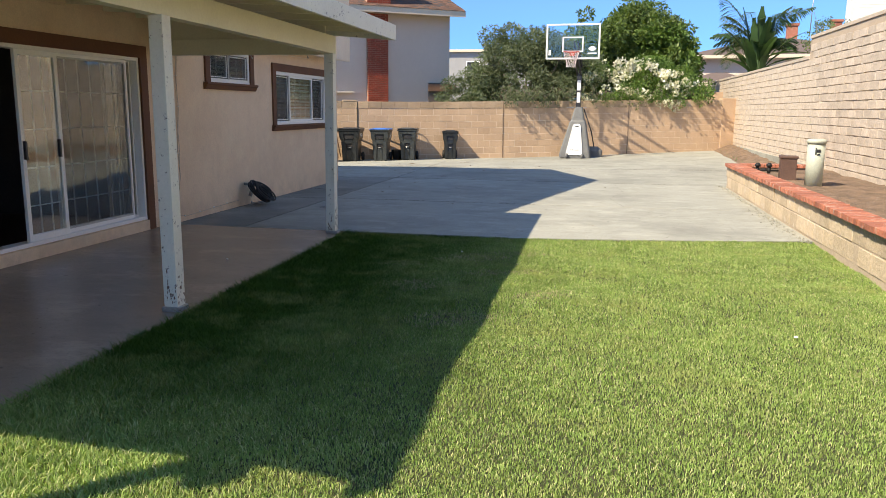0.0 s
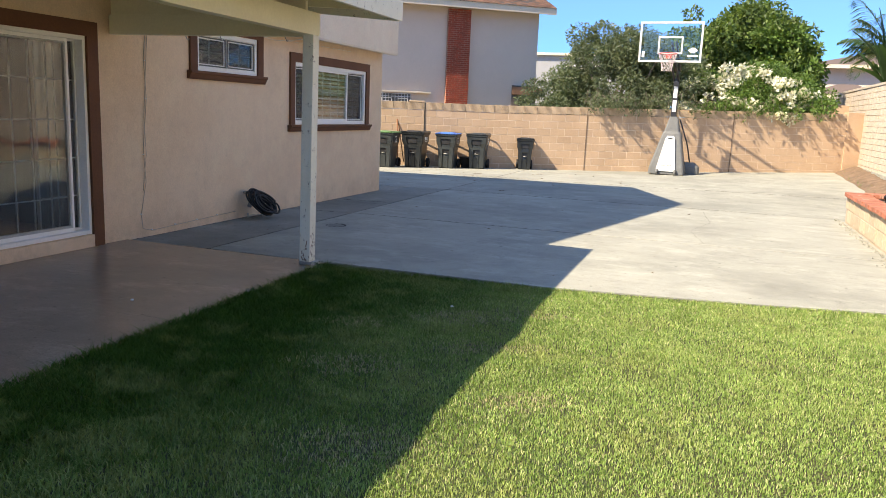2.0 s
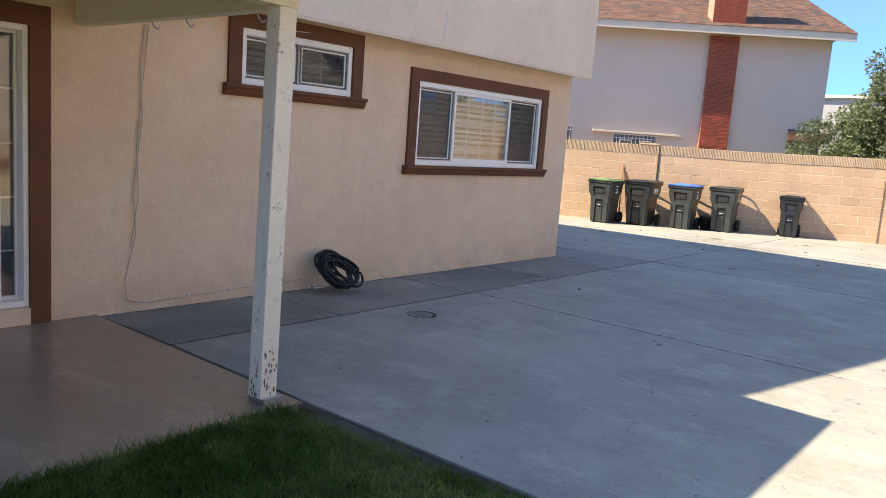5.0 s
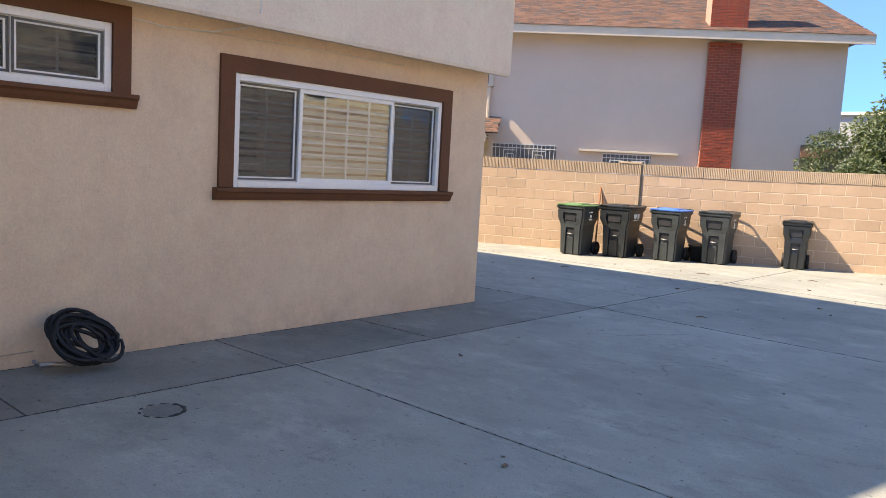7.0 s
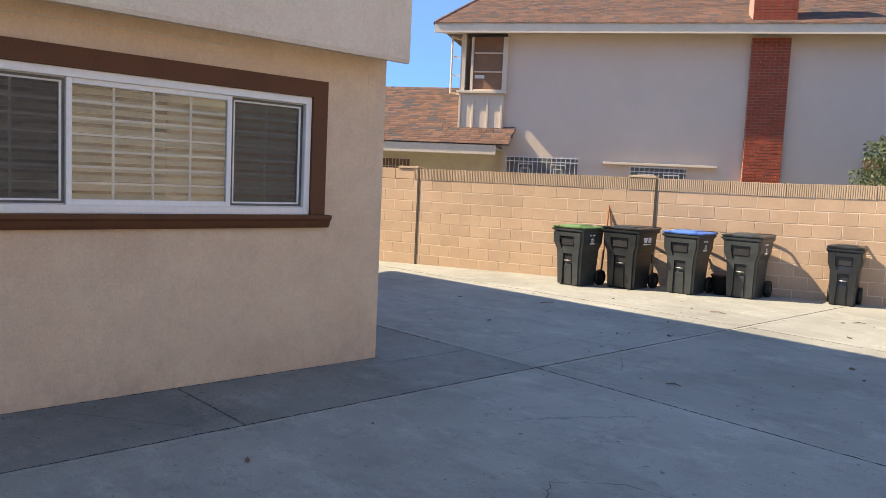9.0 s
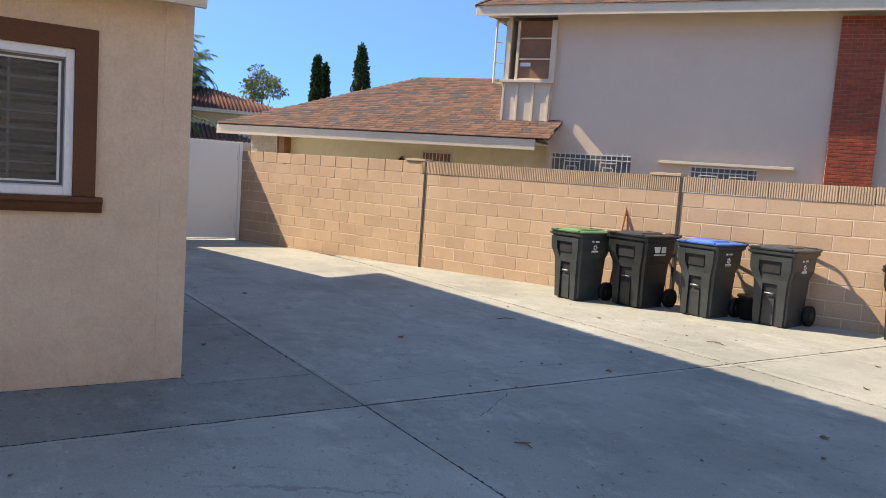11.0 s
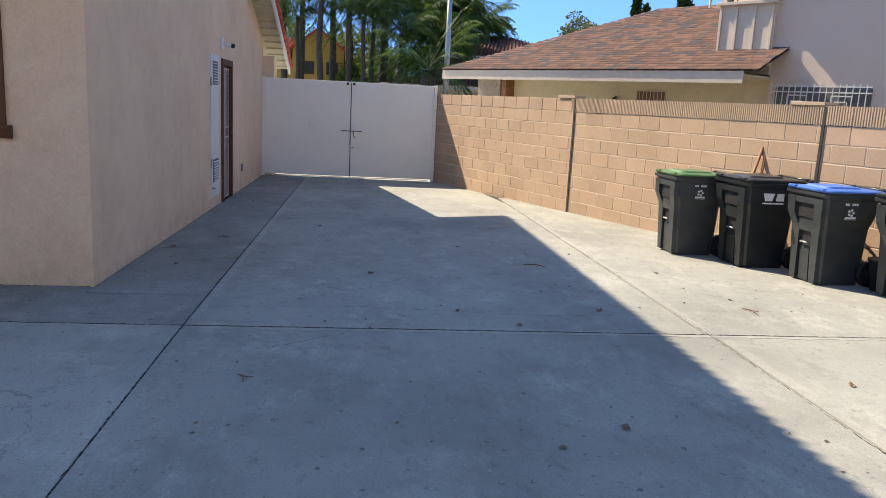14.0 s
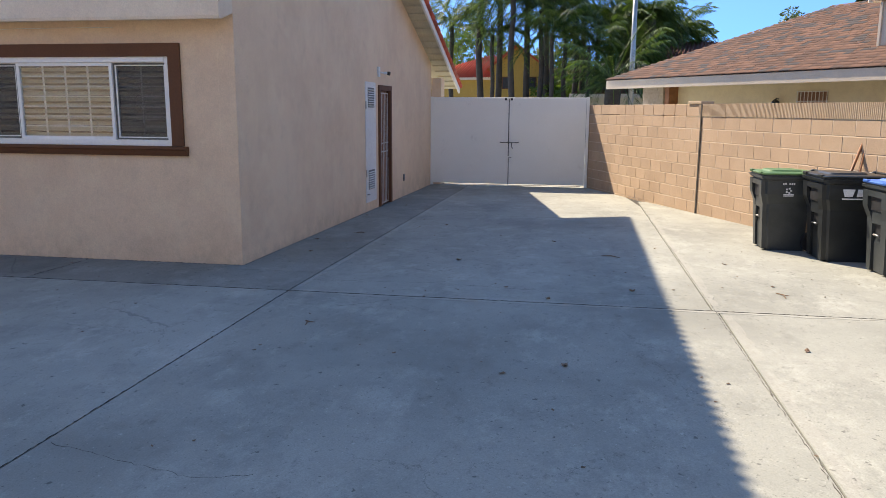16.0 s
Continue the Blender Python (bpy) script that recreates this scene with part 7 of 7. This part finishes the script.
box(bm, -0.12, -1.9, 7.78, 0.12, -1.35, 7.9, 0.03)
part("arm", bm, M["steel"], lp)

# ---- the block wall behind the yard, block by block ----
WALL0 = -15.86
LEN = (4.25 - WALL0) / math.cos(radians(BANG))
wn_root = thing("wall_north", "tan concrete block wall with a fluted cap course", "wall", m=pose(WALL0, wall_y(WALL0), 0, 0, 0, BANG), kind="structure")
CH, BL, ZB = 0.2, 0.40, -0.29


def rise(s):
    """The wall follows the rising ground toward its far end."""
    return 0.018 * max(0.0, s - 11)


prism(core := bmesh.new(), [(0, -0.32), (LEN, -0.32), (LEN, 1.50 + rise(LEN)), (11, 1.50), (0, 1.50)], 0.0005, 0.19, "y")
part("mortar", core, M["mortar"], wn_root, "flush mortar behind the blocks")
full = [mesh_of("block", rough_block(BL - 0.010, CH - 0.010, 0.03, k), M["block"]) for k in range(5)]
short = [mesh_of("block_half", rough_block(BL / 2 - 0.010, CH - 0.010, 0.03, k), M["block"]) for k in range(2)]
cap = mesh_of("cap_block", block_mesh(BL - 0.006, 0.2, 0.20, flutes=13), M["block_cap"])
plain_cap = mesh_of("cap_block", block_mesh(BL - 0.010, 0.195, 0.20, 0.004), M["block"])
rnd = random.Random(1)
PIL = [4.88, 9.25, 13.80, 17.96]
spots = []
for row in range(9):
    z = ZB + row * CH
    s = -0.2 if row % 2 else 0.0
    while s < LEN - 0.02:
        spots.append((row, max(s, 0.0), z, s < 0 or s + BL > LEN))
        s += BL
shown = sorted((q for q in spots if q[0]), key=lambda q: abs(q[1] - 7.8))[:300]
cut = {(q[0], round(q[1], 3)) for q in shown}
rest = bmesh.new()
for row, s, z, is_short in spots:
    y, z = rnd.uniform(-0.0035, -0.0015), z + rise(s)
    if (row, round(s, 3)) in cut:
        o = part("block", rnd.choice(short if is_short else full), None, wn_root)
        o.location = (s, y, z)
    else:
        box(rest, s, y, z, min(s + (BL / 2 if is_short else BL) - 0.010, LEN), y + 0.03, z + CH - 0.010)
tagged(part("blockwork", rest, M["block"], wn_root), kind="stuff")
for i in range(int(LEN / BL)):
    o = part("cap_block", plain_cap if i * BL < 4.7 else cap, None, wn_root)
    o.location = (i * BL, rnd.uniform(-0.002, 0.002), 1.51 + rise(i * BL))
# control joints and pilasters; the first two joints are widened as painted shadow
for s in PIL:
    if s < 10:
        part("pilaster_cap", boxed(s - 0.42, -0.02, 1.711, s + 0.01, 0.21, 1.75, 0.004), M["block_cap"], wn_root)
    part("control_joint", boxed(s, -0.016, -0.2, s + (0.035 if s < 13 else 0.016), -0.006, 1.70 + rise(s)), M["joint" if s < 13 else "soil"], wn_root, "dark vertical joint, the wide ones also painted as shadow")

part("end_pier", boxed(LEN - 0.42, -0.03, -0.3, LEN + 0.12, 0.2, 1.74 + rise(LEN), 0.004), M["block"], wn_root, "end pier of the block wall")

# ---- slump block side wall ----
we = thing("wall_east", "cream slump block wall with raked joints, stepped higher toward the camera side", "wall", kind="structure")
part("mortar", boxed(EX + 0.013, -3, -0.3, EX + 0.19, 18.1, 3.04), M["slump_mortar"], we, "raked dark mortar")
part("mortar", boxed(EX + 0.013, 18.1, -0.3, EX + 0.19, 34.0, 2.60), M["slump_mortar"], we, "raked dark mortar")
part("footing", boxed(EX - 0.03, 16.2, -0.3, EX + 0.05, 27.0, 0.42, 0.01), M["concrete"], we, "grey concrete footing")
SH = 0.152


def slump(l, h, seed):
    bm = bmesh.new()
    r = random.Random(seed)
    box(bm, 0, 0, 0, 0.03, l - 0.010, h - 0.013, 0.006)
    for v in bm.verts:
        if v.co.x < 0.01:
            v.co.x += r.uniform(-0.010, 0.004)
            v.co.z += r.uniform(-0.006, 0.005)
            v.co.y += r.uniform(-0.006, 0.004)
    return bm


kinds = [mesh_of("slump_block", slump(0.40, SH, k), M["slump"]) for k in range(4)]
spots = []
for row in range(22):
    z = -0.26 + row * SH
    y = -0.8 - (0.2 if row % 2 else 0.0)
    while y < 34:
        if z + SH < (3.06 if y + 0.39 < 18.12 else 2.64):
            spots.append((row, y, z))
        y += 0.40
shown = sorted((q for q in spots if q[2] > 0.3), key=lambda q: abs(q[1] - 14.0))[:300]
cut = set(shown)
rest = bmesh.new()
for q in spots:
    x = EX + rnd.uniform(-0.005, 0.004)
    if q in cut:
        o = part("slump_block", rnd.choice(kinds), None, we)
        o.location = (x, q[1], q[2])
    elif q[1] > 8:
        box(rest, x, q[1] + rnd.uniform(0, 0.008), q[2] + rnd.uniform(-0.004, 0.004), x + 0.03, q[1] + 0.39, q[2] + SH - 0.013)
tagged(part("blockwork", rest, M["slump"], we), kind="stuff")
part("wall_cap", boxed(EX - 0.02, 18.1, 2.62, EX + 0.22, 34.0, 2.69, 0.008), M["slump"], we, "weathered cap with orange lichen")
part("wall_cap", boxed(EX - 0.01, -3, 3.045, EX + 0.21, 18.11, 3.11, 0.008), M["slump"], we, "weathered cap")
part("back_return", boxed(2.9, 30.0, -0.3, EX, 30.2, 2.2), M["block"], we, "low block wall beyond the corner")

# ---- planter wall ----
PX = 2.50
pw = thing("planter_wall", "tan block planter wall with a red brick cap", "planter", kind="structure")
part("mortar", boxed(PX + 0.008, -1.0, -0.3, PX + 0.17, 16.15, 0.43), M["slump_mortar"], pw)
part("mortar", boxed(PX + 0.17, 15.98, -0.3, EX, 16.14, 0.43), M["slump_mortar"], pw)
pm = mesh_of("planter_block", block_mesh(0.385, 0.185, 0.02, 0.008), M["planter"])
for row in range(2):
    y = 6.0 - (0.2 if row % 2 else 0)
    while y < 15.95:
        o = part("planter_block", pm, None, pw)
        o.matrix_basis = pose(PX + rnd.uniform(-0.006, 0.006), y + 0.39, 0.03 + row * 0.2, 0, 0, -90 + rnd.uniform(-0.8, 0.8))
        y += 0.40
cb = bmesh.new()
box(cb, 0, 0, 0, 0.30, 0.092, 0.062, 0.006)
cbm = mesh_of("cap_brick", cb, M["cap_brick"])
y = 5.0
while y < 16.1:
    o = part("cap_brick", cbm, None, pw)
    o.matrix_basis = pose(PX - 0.06 + rnd.uniform(-0.006, 0.006), y, 0.432 + rnd.uniform(-0.003, 0.003), rnd.uniform(-1, 1), rnd.uniform(-1, 1), rnd.uniform(-1.5, 1.5))
    y += 0.101
x = PX + 0.25
while x < EX - 0.2:
    o = part("cap_brick", cbm, None, pw)
    o.matrix_basis = pose(x + 0.092, 15.93, 0.432, 0, 0, 90)
    x += 0.101

# ---- litter ----
r = random.Random(77)
lm = []
for k in range(3):
    bm = bmesh.new()
    a = [bm.verts.new(p) for p in ((0, 0, 0.004), (0.012, 0.018, 0.014), (0.045, 0.012, 0.006), (0.055, 0, 0.018), (0.04, -0.014, 0.005), (0.014, -0.016, 0.012))]
    c = bm.verts.new((0.026, 0.0, 0.002))
    for i in range(6):
        bm.faces.new((a[i], a[(i + 1) % 6], c))
    lm.append(mesh_of("dry_leaf", bm, M["copper_dirt"]))
for i in range(170):
    if i < 60 or i > 125:
        x = r.uniform(-9, -1)
        y = r.uniform(16.6, min(wall_y(x) - 0.3, 22.5))
    elif i < 95:
        x, y = r.uniform(-14, -5.6), 15.62 + abs(r.gauss(0, 0.45))
    else:
        x, y = r.uniform(-5.2, 1.2), r.uniform(9.3, 16)
    o = part("dry_leaf", lm[i % 3], None)
    s = r.uniform(0.2, 0.6) if i % 7 else r.uniform(0.8, 1.3)
    o.matrix_basis = pose(x, y, lie(x, y) + 0.001, 0, 0, r.uniform(0, 360))
    o.scale = (s, s, s)
    tagged(o, "small curled dry brown leaf on the concrete", "leaf", "fallen leaves")
for x, y, z, s in ((1.35, 5.35, 0.0, 0.013), (-3.6, 6.9, 0.004, 0.012), (-1.4, 7.9, 0.0, 0.012)):
    bm = bmesh.new()
    bmesh.ops.create_icosphere(bm, subdivisions=2, radius=s, matrix=Matrix.Diagonal((1.2, 0.9, 0.6, 1)))
    small("pebble", "small white pebble on the ground", "pebble", bm, M["white_paint"], pose(x, y, z + s * 0.5))

# crumbled concrete and white chips between the slab and the planter, weeds on the bank
bm = bmesh.new()
r = random.Random(15)
for i in range(420):
    y = r.uniform(9.4, 16.4)
    x = 2.46 - abs(r.gauss(0, 0.05)) * (1.7 if y < 12.5 else 0.8)
    s = r.uniform(0.005, 0.018)
    m = pose(x, y, 0.0 + s * 0.3, r.uniform(0, 90), r.uniform(0, 90), r.uniform(0, 90))
    vs = [bm.verts.new(m @ Vector(p)) for p in ((-s, -s * .7, -s * .5), (s, -s * .8, -s * .4), (s * .8, s, -s * .5), (-s, s * .7, -s * .3), (0, 0, s * .7))]
    for q in ((0, 1, 4), (1, 2, 4), (2, 3, 4), (3, 0, 4), (3, 2, 1, 0)):
        bm.faces.new([vs[j] for j in q])
chips = thing("rubble", "white crumbled concrete chips along the planter foot", "rubble", kind="stuff")
tagged(part("chips", bm, M["concrete_patch"], chips), kind="stuff")
bm = bmesh.new()
for i in range(260):
    y = r.uniform(16.6, 26.5)
    x = EX - r.uniform(0.1, 0.62)
    a = r.uniform(0, 6.28)
    h = r.uniform(0.03, 0.13)
    z = lie(3.8, y) + 0.02
    p = Vector((x, y, z))
    d = Vector((math.cos(a), math.sin(a), 0))
    q = [bm.verts.new(p - d * 0.006), bm.verts.new(p + d * 0.006), bm.verts.new(p + Vector((d.y, -d.x, 0)) * h * 0.5 + Vector((0, 0, h)))]
    bm.faces.new(q)
weeds = thing("weeds", "sparse dry weeds on the dirt bank", "weeds", kind="stuff")
tagged(part("tufts", bm, M["banana_leaf"], weeds), kind="stuff")
for x, y, l, a in ((-3.5, 16.9, 0.12, 20), (-6.8, 19.2, 0.22, 70), (-5.2, 20.7, 0.2, 10), (-3.8, 21.6, 0.16, 40), (-7.9, 16.0, 0.14, 80)):
    bm = bmesh.new()
    tube(bm, [(0, 0, 0.006), (l * 0.5, 0.02, 0.016), (l, 0, 0.006)], [0.004, 0.006, 0.003], 5)
    tube(bm, [(l * 0.4, 0.01, 0.01), (l * 0.55, 0.07, 0.008)], 0.003, 5)
    small("twig", "thin dry twig on the concrete", "twig", bm, M["copper_dirt"], pose(x, y, lie(x, y), 0, 0, a), "fallen twigs")
